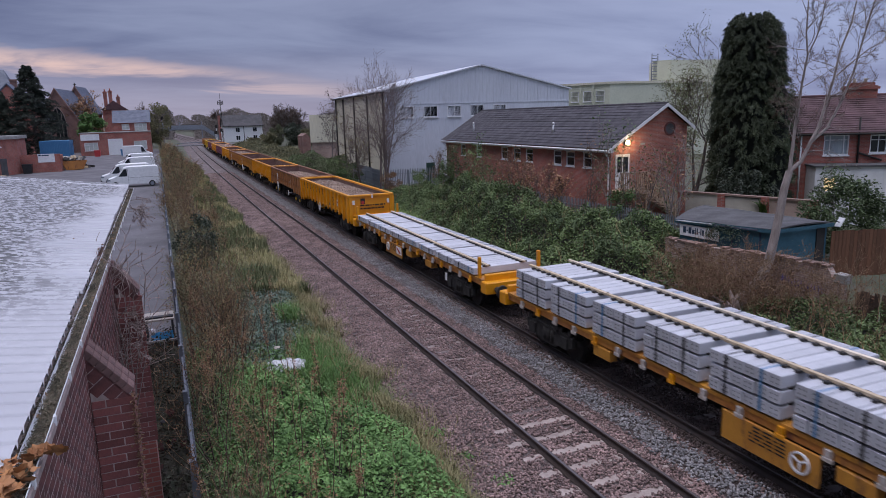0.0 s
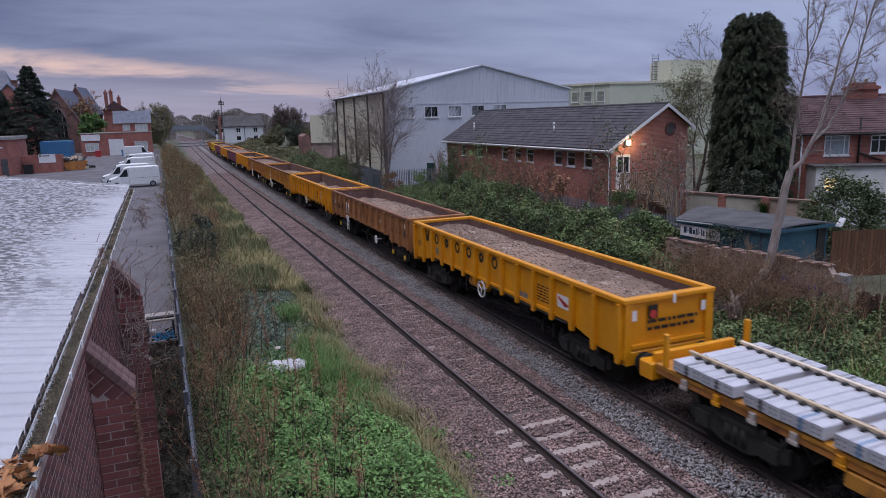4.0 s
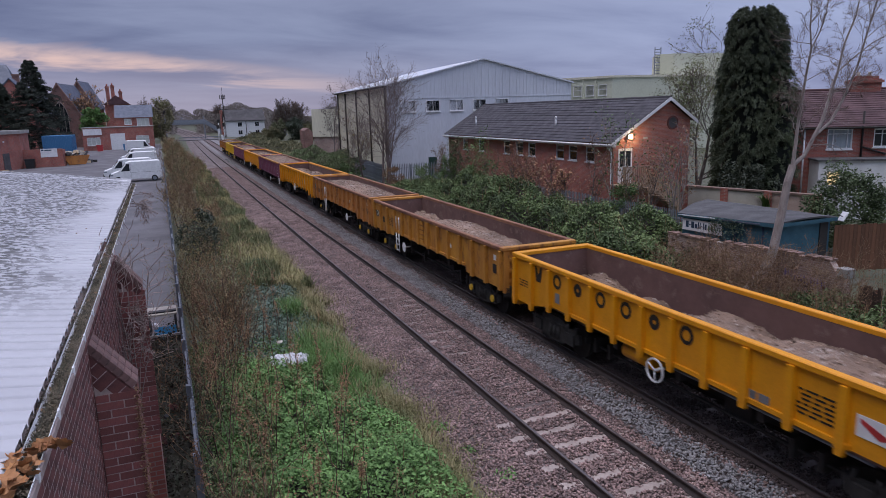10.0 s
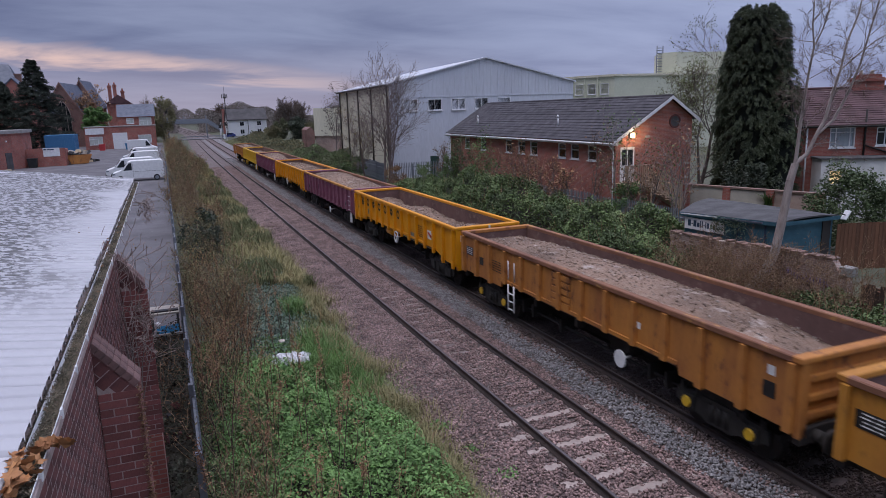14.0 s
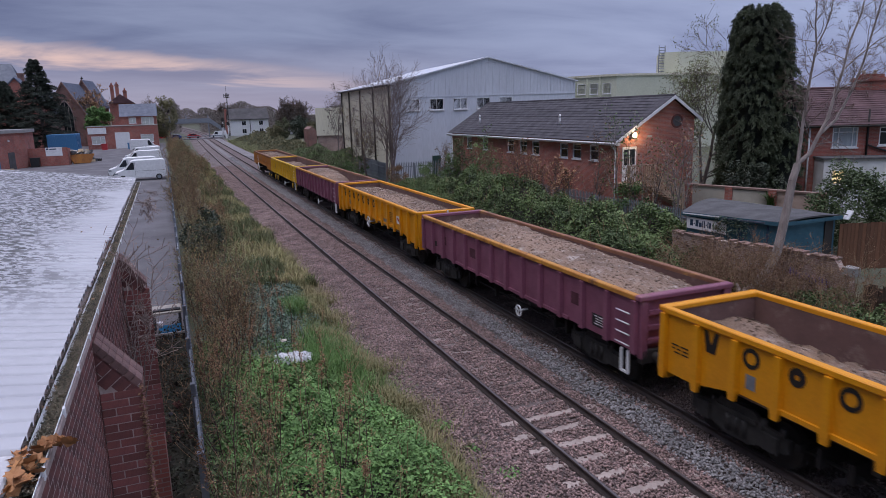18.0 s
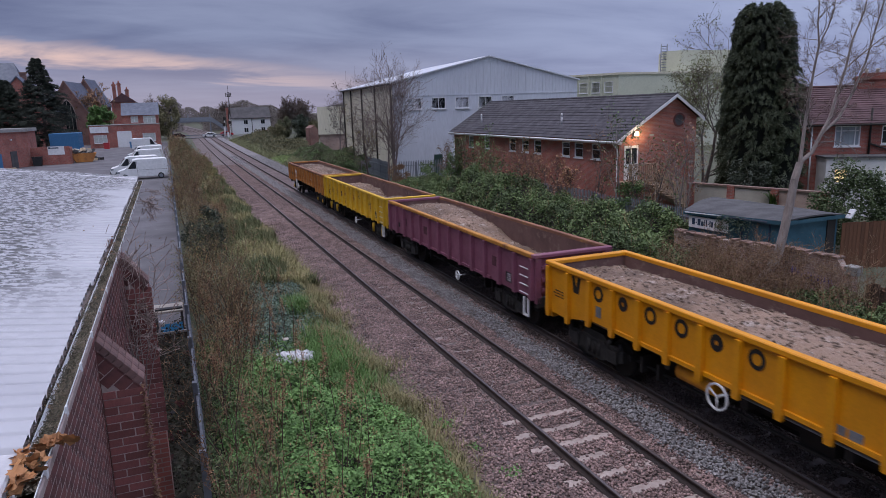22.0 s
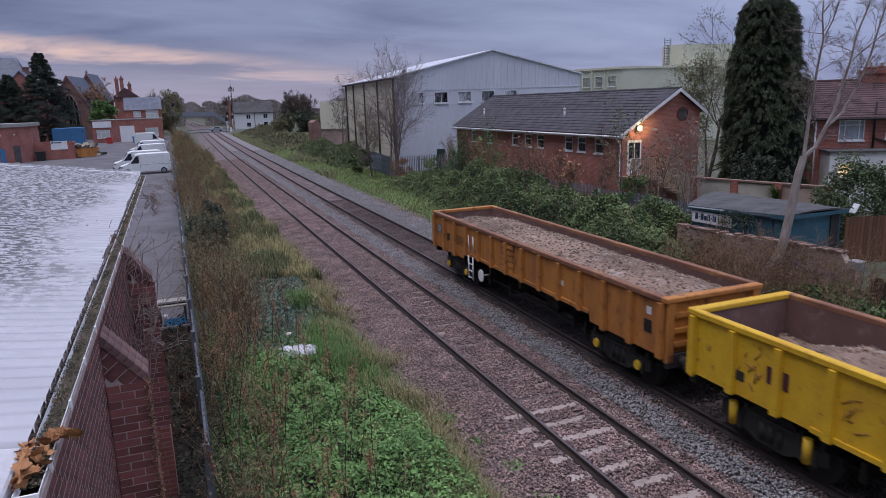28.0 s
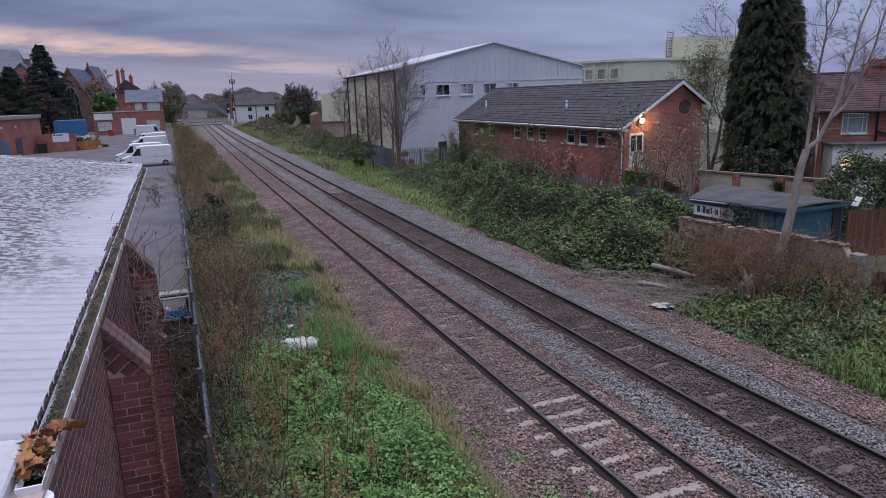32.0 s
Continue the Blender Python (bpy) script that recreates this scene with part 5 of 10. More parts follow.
    moss("gutter_litter", "dry leaf scraps", 70, -0.09, 0.045, 0.065, 0.055, "leaf_brown", 6)
    bm = bmesh.new()
    box(bm, gx - 0.046, gx + 0.046, 3.5, y1, gz - 0.050, gz - 0.034)
    part("gutter_fill", bm, M["brown_moss"], w)
    for y in np.arange(3.75, y1, 0.8):
        bm = bmesh.new()
        box(bm, gx + gr - 0.004, gx + gr + 0.010, y - 0.022, y + 0.022, gz - 0.055, gz + 0.008)
        part("gutter_bracket", bm, M["upvc"], w)
    # curled maple leaves
    kinds = []
    for k in range(4):
        bm = bmesh.new()
        c = bm.verts.new((0, 0, 0))
        rim = []
        for i in range(14):
            a = 2 * math.pi * i / 14
            r = (1.0 if i % 2 == 0 else 0.70) * (1.15 - 0.35 * abs(math.cos(a / 2)))
            rim.append(bm.verts.new((r * math.cos(a), r * math.sin(a), 0.35 * noise.noise((math.cos(a) * 1.5, math.sin(a) * 1.5, k * 3.0)) + 0.25 * r * r)))
        for i in range(14):
            bm.faces.new((c, rim[i], rim[(i + 1) % 14]))
        kinds.append(mesh_of("fallen_leaf", bm, M["leaf_orange"]))
    for k in range(34):
        ob = new("fallen_leaf", kinds[k % 4])
        tagged(ob, "curled brown maple leaf lying in the gutter", "leaf", "fallen leaves in the gutter")
        if k < 26:
            p = (gx + rng.uniform(-0.075, 0.05), 3.50 + 0.52 * rng.random(), gz + 0.012 + 0.02 * (k % 3))
        else:
            p = (gx + 0.03 + (k - 26) * 0.020, 3.98 + rng.uniform(-0.03, 0.03), gz + 0.03)
        m = pose(*p, rng.uniform(-50, 50), rng.uniform(-50, 50), rng.uniform(0, 360))
        ob.matrix_basis = m @ Matrix.Scale(rng.uniform(0.036, 0.056), 4)
    # brick buttresses with sloping caps
    for y in (6.40, 10.25):
        buttress(w, xw, y, rng)
    return w


def buttress(w, xw, y, rng):
    """A brick pier, one and a half bricks out, with a tumbled head under a sloping cap."""
    b = new("buttress")
    b.parent = w
    b.location = (xw, y, 0)
    out, wid = (0.335 if y < 8 else 0.30), 0.335
    top_in, top_out = 4.93, 4.52
    slope = math.atan2(top_in - top_out, out)
    bm = bmesh.new()
    prism(bm, [(0.004, YARD), (out - 0.004, YARD), (out - 0.004, top_out - 0.075), (0.004, top_in - 0.075)], "y", -wid / 2, wid / 2)
    part("core", bm, M["mortar"], b)

    def slab(lx, ly, name="brick"):
        bm = bmesh.new()
        box(bm, -lx / 2, lx / 2, -ly / 2, ly / 2, 0, 0.066)
        return mesh_of(name, bm, M["brick"], 0.002)
    long_x, short_x = slab(0.214, 0.02), slab(0.103, 0.02)
    long_y, short_y = slab(0.02, 0.214), slab(0.02, 0.103)
    near = y < 13
    z, c = top_out - 0.125 - 0.075 * (28 if near else 20), 0
    low = z
    if low > YARD:
        bm = bmesh.new()
        box(bm, 0.006, out, -wid / 2 - 0.004, wid / 2, YARD, low - 0.01)
        part("plinth", bm, M["brick_x"], b)
    while z < top_out - 0.12:
        cols = ((0.112, long_x), (0.281, short_x)) if c % 2 else ((0.0565, short_x), (0.226, long_x))
        for x, me in cols:
            piece("brick", me, b, pose(x, -wid / 2 + 0.006 + rng.uniform(-0.002, 0.001), z))
        rows = ((-0.056, long_y), (0.113, short_y)) if c % 2 else ((-0.112, short_y), (0.056, long_y))
        for v, me in rows:
            piece("brick", me, b, pose(out - 0.010, v, z))
        z += 0.075
        c += 1
    # tumbled courses, square to the slope
    n = 5
    length = math.hypot(out, top_in - top_out)
    for k in range(n):
        s = (k + 0.5) / n
        depth = 0.055 + 0.26 * (1 - s)
        cx, cz = out * s, top_in - (top_in - top_out) * s - 0.078
        parts = [(0, depth)] if depth < 0.2 else [(0, depth * 0.48), (depth * 0.52, depth)]
        for a, e in parts:
            bm = bmesh.new()
            box(bm, -length / n / 2 + 0.005, length / n / 2 - 0.005, -0.010, 0.010, -e, -a)
            piece("brick", mesh_of("brick", bm, M["brick"]), b, pose(cx, -wid / 2 + 0.006, cz, 0, math.degrees(slope), 0))
    # cap: two rows of bricks on edge down the slope
    bm = bmesh.new()
    box(bm, -0.036, 0.036, -wid / 4 + 0.004, wid / 4 - 0.002, -0.075, 0.010)
    cap = mesh_of("cap_brick", bm, M["brick_cap"], 0.004)
    n = 7
    for k in range(n):
        s = (k + 0.5) / n
        for v in (-wid / 4 - 0.008, wid / 4):
            piece("cap_brick", cap, b, pose(out * s + 0.008, v, top_in - (top_in - top_out) * s, 0, math.degrees(slope), 0))


workshop()
palisade("palisade_fence", [(0.02, 9.6), (0.02, 84.0)], 1.95, "grey steel palisade fence between lane and railway", base=0.30, spacing=0.2)

# ---- the yard ----
def van(m, size=1.0, label="white panel van parked in the yard", long=False):
    v = thing("van", label, "van", m, group="parked vans")
    L, H, Wd = (5.3, 2.35, 1.95) if long else (5.0, 2.12, 1.85)
    # side outline, nose towards -x
    pts = [(-L / 2, 0.42), (-L / 2 + 0.03, 0.72), (-L / 2 + 0.18, 0.92), (-L / 2 + 0.95, 1.10), (-L / 2 + 1.62, H - 0.14), (-L / 2 + 1.95, H - 0.02), (L / 2 - 0.25, H), (L / 2 - 0.04, H - 0.12), (L / 2, 0.9), (L / 2, 0.40), (L / 2 - 0.3, 0.28), (-L / 2 + 0.2, 0.28)]
    bm = bmesh.new()
    prism(bm, pts, "y", -Wd / 2, Wd / 2)
    part("body", bm, M["white"], v, bevel=0.05)
    for s in (-1, 1):
        bm = bmesh.new()
        y = s * (Wd / 2 + 0.004)
        prism(bm, [(-L / 2 + 1.12, 1.14), (-L / 2 + 1.95, 1.14), (-L / 2 + 1.95, H - 0.24), (-L / 2 + 1.70, H - 0.24)], "y", min(y, y - s * 0.02), max(y, y - s * 0.02))
        part("side_window", bm, M["glass"], v)
        for x in (-L / 2 + 0.80, L / 2 - 0.75):
            bm = bmesh.new()
            tube(bm, (x, s * (Wd / 2 - 0.16), 0.31), (x, s * (Wd / 2 + 0.01), 0.31), 0.31, seg=18)
            wh = part("wheel", bm, M["black"], v)
            bm = bmesh.new()
            tube(bm, (x, s * (Wd / 2 + 0.01), 0.31), (x, s * (Wd / 2 + 0.022), 0.31), 0.19, seg=14)
            part("hubcap", bm, M["steel"], wh)
        bm = bmesh.new()
        box(bm, -L / 2 + 2.02, -L / 2 + 2.04, min(s * Wd / 2, s * (Wd / 2 + 0.006)), max(s * Wd / 2, s * (Wd / 2 + 0.006)), 0.45, H - 0.25)
        box(bm, -L / 2 + 2.0, L / 2 - 0.3, min(s * Wd / 2, s * (Wd / 2 + 0.006)), max(s * Wd / 2, s * (Wd / 2 + 0.006)), 0.98, 1.0)
        part("door_line", bm, M["under"], v)
        bm = bmesh.new()
        box(bm, -L / 2 + 0.05, -L / 2 + 0.35, min(s * (Wd / 2 - 0.3), s * (Wd / 2 + 0.004)), max(s * (Wd / 2 - 0.3), s * (Wd / 2 + 0.004)), 0.72, 0.88)
        part("headlight", bm, M["steel"], v)
    bm = bmesh.new()
    a, b = Vector((-L / 2 + 0.98, 0, 1.14)), Vector((-L / 2 + 1.60, 0, H - 0.18))
    n = Vector((-(b.z - a.z), 0, b.x - a.x)).normalized() * 0.01
    vs = [bm.verts.new(q + n + Vector((0, y, 0))) for q in (a, b) for y in (-Wd / 2 + 0.12, Wd / 2 - 0.12)]
    bm.faces.new((vs[0], vs[1], vs[3], vs[2]))
    part("windscreen", bm, M["glass"], v)
    bm = bmesh.new()
    box(bm, -L / 2 - 0.03, -L / 2 + 0.12, -Wd / 2 + 0.02, Wd / 2 - 0.02, 0.32, 0.55)
    part("bumper", bm, M["under"], v)
    return v


van(pose(-2.75, 78.0, YARD, 0, 0, 2), label="small white van parked beside the fence")
van(pose(-3.7, 83.5, YARD, 0, 0, 4), label="second white van parked beside the fence")
van(pose(-3.2, 100.0, YARD, 0, 0, 3), label="white van parked beside the fence")
van(pose(-3.4, 112.0, YARD, 0, 0, 3), label="white van with dark windows beside the fence")
van(pose(-3.8, 146.0, YARD, 0, 0, 178), long=True, label="long white van parked at the yard's end")


def low_unit():
    u = thing("low_workshop", "low flat-roofed brick workshop with pale doors", "building")
    bm = bmesh.new()
    prism(bm, [(-18.2, 111.0), (-24.0, 100.0), (-32.0, 104.0), (-32, 118), (-18.2, 118)], "z", YARD - 0.2, 5.3)
    part("wall", bm, M["brick_y"], u)
    bm = bmesh.new()
    prism(bm, [(-18.0, 110.8), (-23.95, 99.6), (-32.5, 104.0), (-32, 118.4), (-18.0, 118.4)], "z", 5.3, 5.75)
    part("parapet", bm, M["concrete"], u)
    d = Vector((-24.0 + 18.2, 100.0 - 111.0)).normalized()
    ang = math.degrees(math.atan2(-d.y, -d.x))
    for k, (wd, hh, mt) in enumerate(((0.9, 2.1, "steel"), (1.0, 2.2, "upvc"), (0.9, 2.1, "blue"), (1.2, 2.3, "felt"))):
        o = Vector((-24.0, 100.0)) - d * (1.0 + k * 2.6)
        bm = bmesh.new()
        box(bm, 0, wd, -0.06, 0.02, YARD, YARD + hh)
        part("door", bm, M[mt], u).matrix_basis = pose(o.x, o.y, 0, 0, 0, ang)
        bm = bmesh.new()
        box(bm, 0.3, 0.5, -0.14, 0.0, 4.2, 4.4)
        part("wall_lamp", bm, M["upvc"], u).matrix_basis = pose(o.x, o.y, 0, 0, 0, ang)


def yard_clutter():
    wl = thing("yard_wall", "brick yard wall with a white notice board", "wall")
    bm = bmesh.new()
    box(bm, -18.3, -13.2, 111.9, 112.2, YARD - 0.1, 3.0)
    part("wall_body", bm, M["brick_x"], wl)
    bm = bmesh.new()
    box(bm, -13.5, -13.2, 111.8, 115, YARD - 0.1, 2.8)
    part("wall_return", bm, M["brick_y"], wl)
    bm = bmesh.new()
    box(bm, -16.0, -13.9, 111.84, 111.9, 1.85, 3.05)
    nb = part("notice_board", bm, M["white"], wl, "white notice board")
    bm = bmesh.new()
    box(bm, -15.9, -15.6, 111.82, 111.84, 2.75, 2.95)
    box(bm, -15.5, -14.6, 111.82, 111.84, 2.75, 2.90)
    part("lettering_bar", bm, M["navy"], nb)
    c = thing("container", "blue steel shipping container", "container")
    bm = bmesh.new()
    box(bm, -16.9, -12.9, 121.0, 127.0, YARD, YARD + 4.2)
    part("body", bm, M["blue"], c)
    bm = bmesh.new()
    box(bm, -0.05, 0.05, -0.06, 0, 0, 4.1)
    cr = mesh_of("corrugation", bm, M["blue"])
    for k in range(17):
        piece("corrugation", cr, c, pose(-16.75 + k * 0.228, 121.0, YARD + 0.05))
    for k in range(26):
        piece("corrugation", cr, c, pose(-12.9, 121.1 + k * 0.228, YARD + 0.05, 0, 0, 90))
    s = thing("skip", "rusty orange skip heaped with rubbish", "skip", pose(-11.9, 115.0, YARD, 0, 0, 12))
    bm = bmesh.new()
    prism(bm, [(-1.1, 0.05), (1.1, 0.05), (1.75, 1.35), (-1.75, 1.35)], "y", -0.85, 0.85)
    part("body", bm, M["orange"], s)
    rng = random.Random(4)
    for k in range(26):
        bm = bmesh.new()
        a, b, cc = (rng.uniform(0.12, 0.5) for _ in range(3))
        box(bm, -a, a, -b, b, 0, cc)
        r = part("rubbish", bm, M[rng.choice(("white", "concrete", "timber", "felt", "render"))], s)
        r.matrix_basis = pose(rng.uniform(-1.3, 1.3), rng.uniform(-0.6, 0.6), 1.25 + rng.uniform(0, 0.45), rng.uniform(-30, 30), rng.uniform(-30, 30), rng.uniform(0, 180))
    for k in range(16):
        bm = bmesh.new()
        a, b, cc = (rng.uniform(0.15, 0.6) for _ in range(3))
        box(bm, -a, a, -b, b, 0, cc)
        r = part("scrap_piece", bm, M[rng.choice(("white", "concrete", "timber", "blue", "felt", "under"))])
        tagged(r, "scrap material dumped beside the skip", "scrap", "scrap in the yard")
        r.matrix_basis = pose(rng.uniform(-15.5, -9.4), rng.uniform(116.5, 121), YARD, 0, 0, rng.uniform(0, 180))
    for k, (x, y, col) in enumerate(((-17.3, 110.9, "black"), (-11.9, 160.0, "red"), (-6.9, 160.0, "blue"))):
        b = thing("wheelie_bin", ("black", "red", "blue")[k] + " wheeled bin standing against a wall", "bin", pose(x, y, YARD))
        bm = bmesh.new()
        prism(bm, [(-0.5, 0.0), (0.5, 0.0), (0.6, 1.2), (-0.6, 1.2)], "y", -0.45, 0.45)
        part("body", bm, M[col], b)
        bm = bmesh.new()
        box(bm, -0.64, 0.64, -0.5, 0.5, 1.2, 1.3)
        part("lid", bm, M[col], b)
    pl = thing("timber_pile", "pile of pale sawn timber on the ground", "timber")
    for k in range(9):
        bm = bmesh.new()
        box(bm, -1.4, 1.4, -0.07, 0.07, 0, 0.07)
        part("plank", bm, M["timber"], pl).matrix_basis = pose(-19.5 + rng.uniform(-0.4, 0.4), 104.0 + rng.uniform(-0.6, 0.6), YARD + 0.07 * (k % 4), 0, 0, 60 + rng.uniform(-8, 8))


def end_house():
    h = thing("end_house", "two-storey brick house with flat-roofed front workshop", "house")
    bm = bmesh.new()
    box(bm, -15.4, -1.3, 165.0, 172.0, YARD - 0.1, 5.2)
    part("front_block", bm, M["brick_x"], h)
    bm = bmesh.new()
    box(bm, -15.5, -1.2, 164.9, 172.0, 5.2, 5.35)
    part("parapet", bm, M["concrete"], h)
    bm = bmesh.new()
    box(bm, -10.0, -7.1, 164.9, 165.0, YARD, 3.9)
    part("garage_door", bm, M["white"], h, "white roller door")
    bm = bmesh.new()
    box(bm, -15.2, -11.6, 164.85, 165.0, 3.7, 5.0)
    part("sign_board", bm, M["white"], h, "white blank sign board")
    window(h, pose(-14.6, 164.95, 1.5), 2.6, 1.7, (0.33, 0.66), (0.7,), "upvc_dim")
    window(h, pose(-4.9, 164.95, 1.6), 2.6, 1.7, (0.5,), (0.7,), "upvc_dim")
    bm = bmesh.new()
    box(bm, -8.8, -1.4, 172.0, 180.0, YARD - 0.1, 7.3)
    part("house_wall", bm, M["brick_x"], h)
    window(h, pose(-7.2, 171.95, 5.7), 1.5, 1.25, (0.5,), (0.6,), "upvc_dim")
    window(h, pose(-4.6, 171.9, 5.3), 2.6, 1.75, (0.33, 0.66), (0.6,), "upvc_dim")
    roof = new("roof")
    roof.parent = h
    tiled_slope(roof, "slope", (-9.1, 171.6, 7.2), (-1.1, 171.6, 7.2), (0, 4.4, 0), 2.85, 0.35, M["slate"])
    tiled_slope(roof, "slope", (-1.1, 180.4, 7.2), (-9.1, 180.4, 7.2), (0, -4.4, 0), 2.85, 0.35, M["slate"])
    bm = bmesh.new()
    prism(bm, [(172.0, 7.2), (180.0, 7.2), (176.0, 9.85)], "x", -8.8, -8.55)
    part("gable_wall", bm, M["brick_y"], h)
    bm = bmesh.new()
    prism(bm, [(172.0, 7.2), (180.0, 7.2), (176.0, 9.85)], "x", -1.65, -1.4)
    part("gable_wall", bm, M["brick_y"], h)


def church():
    c = thing("church", "dark red brick church with steep slate roofs", "church")

    def nave(x, y, turn, width, length, eave, ap):
        """A gabled block from the middle of its front; returns its frame."""
        b = new("nave")
        b.parent = c
        b.matrix_basis = pose(x, y, 0, 0, 0, turn)
        h = width / 2
        bm = bmesh.new()
        prism(bm, [(-h, 0), (h, 0), (h, eave), (0, ap - 0.3), (-h, eave)], "y", 0, length)
        part("wall", bm, M["brick_church"], b)
        sl = (ap - eave) / h
        for s in (-1, 1):
            bm = bmesh.new()
            prism(bm, [(s * (h + 0.4), eave - 0.4 * sl - 0.1), (0, ap - 0.1), (0, ap + 0.15), (s * (h + 0.4), eave - 0.4 * sl + 0.15)], "y", -0.1, length + 0.3)
            part("roof_slope", bm, M["slate"], b)
            bm = bmesh.new()
            prism(bm, [(s * (h + 0.45), eave - 0.4 * sl - 0.3), (0, ap - 0.3), (0, ap + 0.32), (s * (h + 0.45), eave - 0.4 * sl + 0.30)], "y", -0.35, -0.05)
            part("gable_coping", bm, M["brick_church"], b)
        return b
    a = nave(-21.7, 190, -10, 8.4, 16, 8.6, 15.7)
    nave(-18.6, 204, -10, 6.6, 10, 10.5, 16.9)
    nave(-30.5, 178, -20, 7.0, 16, 9.0, 14.6)
    w = new("arched_window")
    w.parent = a
    tagged(w, "tall pointed window with stone tracery")
    bm = bmesh.new()
    prism(bm, [(-1.6, 4.0), (1.6, 4.0), (1.6, 8.2), (1.25, 9.6), (0.7, 10.7), (0, 11.4), (-0.7, 10.7), (-1.25, 9.6), (-1.6, 8.2)], "y", -0.12, 0.0)
    part("glazing", bm, M["pane_dark"], w)
    for x, top in ((-0.8, 10.2), (0.0, 11.2), (0.8, 10.2)):
        bm = bmesh.new()
        box(bm, x - 0.06, x + 0.06, -0.2, -0.125, 4.0, top)
        part("mullion", bm, M["stone_trim"], w)
    arc = [(-1.65, 4.0), (-1.65, 8.2), (-1.3, 9.65), (-0.72, 10.8), (0, 11.5), (0.72, 10.8), (1.3, 9.65), (1.65, 8.2), (1.65, 4.0)]
    for p, q in zip(arc[:-1], arc[1:]):
        bm = bmesh.new()
        tube(bm, (p[0], -0.15, p[1]), (q[0], -0.15, q[1]), 0.10, seg=6)
        part("window_stonework", bm, M["stone_trim"], w)
    bm = bmesh.new()
    box(bm, -18.72, -18.52, 204.6, 204.8, 16.7, 17.9)
    box(bm, -19.0, -18.24, 204.6, 204.8, 17.3, 17.5)
    part("cross", bm, M["under"], c, "stone gable cross")
    g = thing("old_house", "tall brick house with a grey slate hipped roof", "house")
    bm = bmesh.new()
    box(bm, -48, -27.6, 175, 186, 0, 12.6)
    part("wall", bm, M["brick_church"], g)
    bm = bmesh.new()
    vs = [bm.verts.new(p) for p in ((-48.5, 174.5, 12.4), (-27.2, 174.5, 12.4), (-27.2, 186.5, 12.4), (-48.5, 186.5, 12.4), (-46, 180, 19.4), (-29.9, 180, 19.4))]
    for f in ((0, 1, 5, 4), (1, 2, 5), (2, 3, 4, 5), (3, 0, 4), (3, 2, 1, 0)):
        bm.faces.new([vs[k] for k in f])
    part("roof", bm, M["slate"], g, "grey slate hipped roof")
    bm = bmesh.new()
    prism(bm, [(-31.4, 0), (-22.6, 0), (-22.6, 10.4), (-26.8, 15.3), (-31.4, 10.4)], "y", 162, 175)
    wing = part("gabled_wing", bm, M["brick_x"], g, "red brick gabled wing")
    for e, xe in ((-1, -31.9), (1, -22.1)):
        bm = bmesh.new()
        prism(bm, [(xe, 9.95), (-26.8, 15.35), (-26.8, 15.65), (xe, 10.25)], "y", 161.7, 175)
        part("roof_slope", bm, M["slate"], wing)
    for x, y, z in ((-26.6, 168, 16.4), (-24.3, 180, 15.4)):
        bm = bmesh.new()
        box(bm, x - 0.55, x + 0.55, y, y + 1.2, 10, z)
        box(bm, x - 0.68, x + 0.68, y - 0.12, y + 1.32, z, z + 0.3)
        part("chimney", bm, M["brick_church"], g)
    t = thing("chimneyed_house", "brick house with tall red chimneys behind the church", "house")
    bm = bmesh.new()
    box(bm, -12.8, -7.0, 204.0, 214.0, 0, 11.0)
    part("wall", bm, M["brick_x"], t)
    bm = bmesh.new()
    prism(bm, [(-13.2, 10.8), (-6.6, 10.8), (-9.9, 13.2)], "y", 203.6, 214.4)
    part("roof", bm, M["tile_red"], t)
    for x, top in ((-11.75, 15.6), (-10.5, 15.8), (-8.7, 14.2)):
        bm = bmesh.new()
        box(bm, x - 0.42, x + 0.42, 203.8, 204.9, 10, top)
        box(bm, x - 0.52, x + 0.52, 203.7, 205.0, top - 0.5, top - 0.2)
        tube(bm, (x, 204.3, top), (x, 204.3, top + 0.6), 0.2, 0.16, seg=8)
        part("chimney", bm, M["brick_x"], t)


M["brick_church"] = brick_mat("weathered_church_brick", (0.24, 0.115, 0.098), (0.17, 0.084, 0.074), (0.24, 0.18, 0.16))
M["stone_trim"] = mat("weathered_stone", (0.26, 0.21, 0.19), (0.19, 0.155, 0.14), scale=1.0, bump=0.1)
low_unit()
yard_clutter()
end_house()
church()


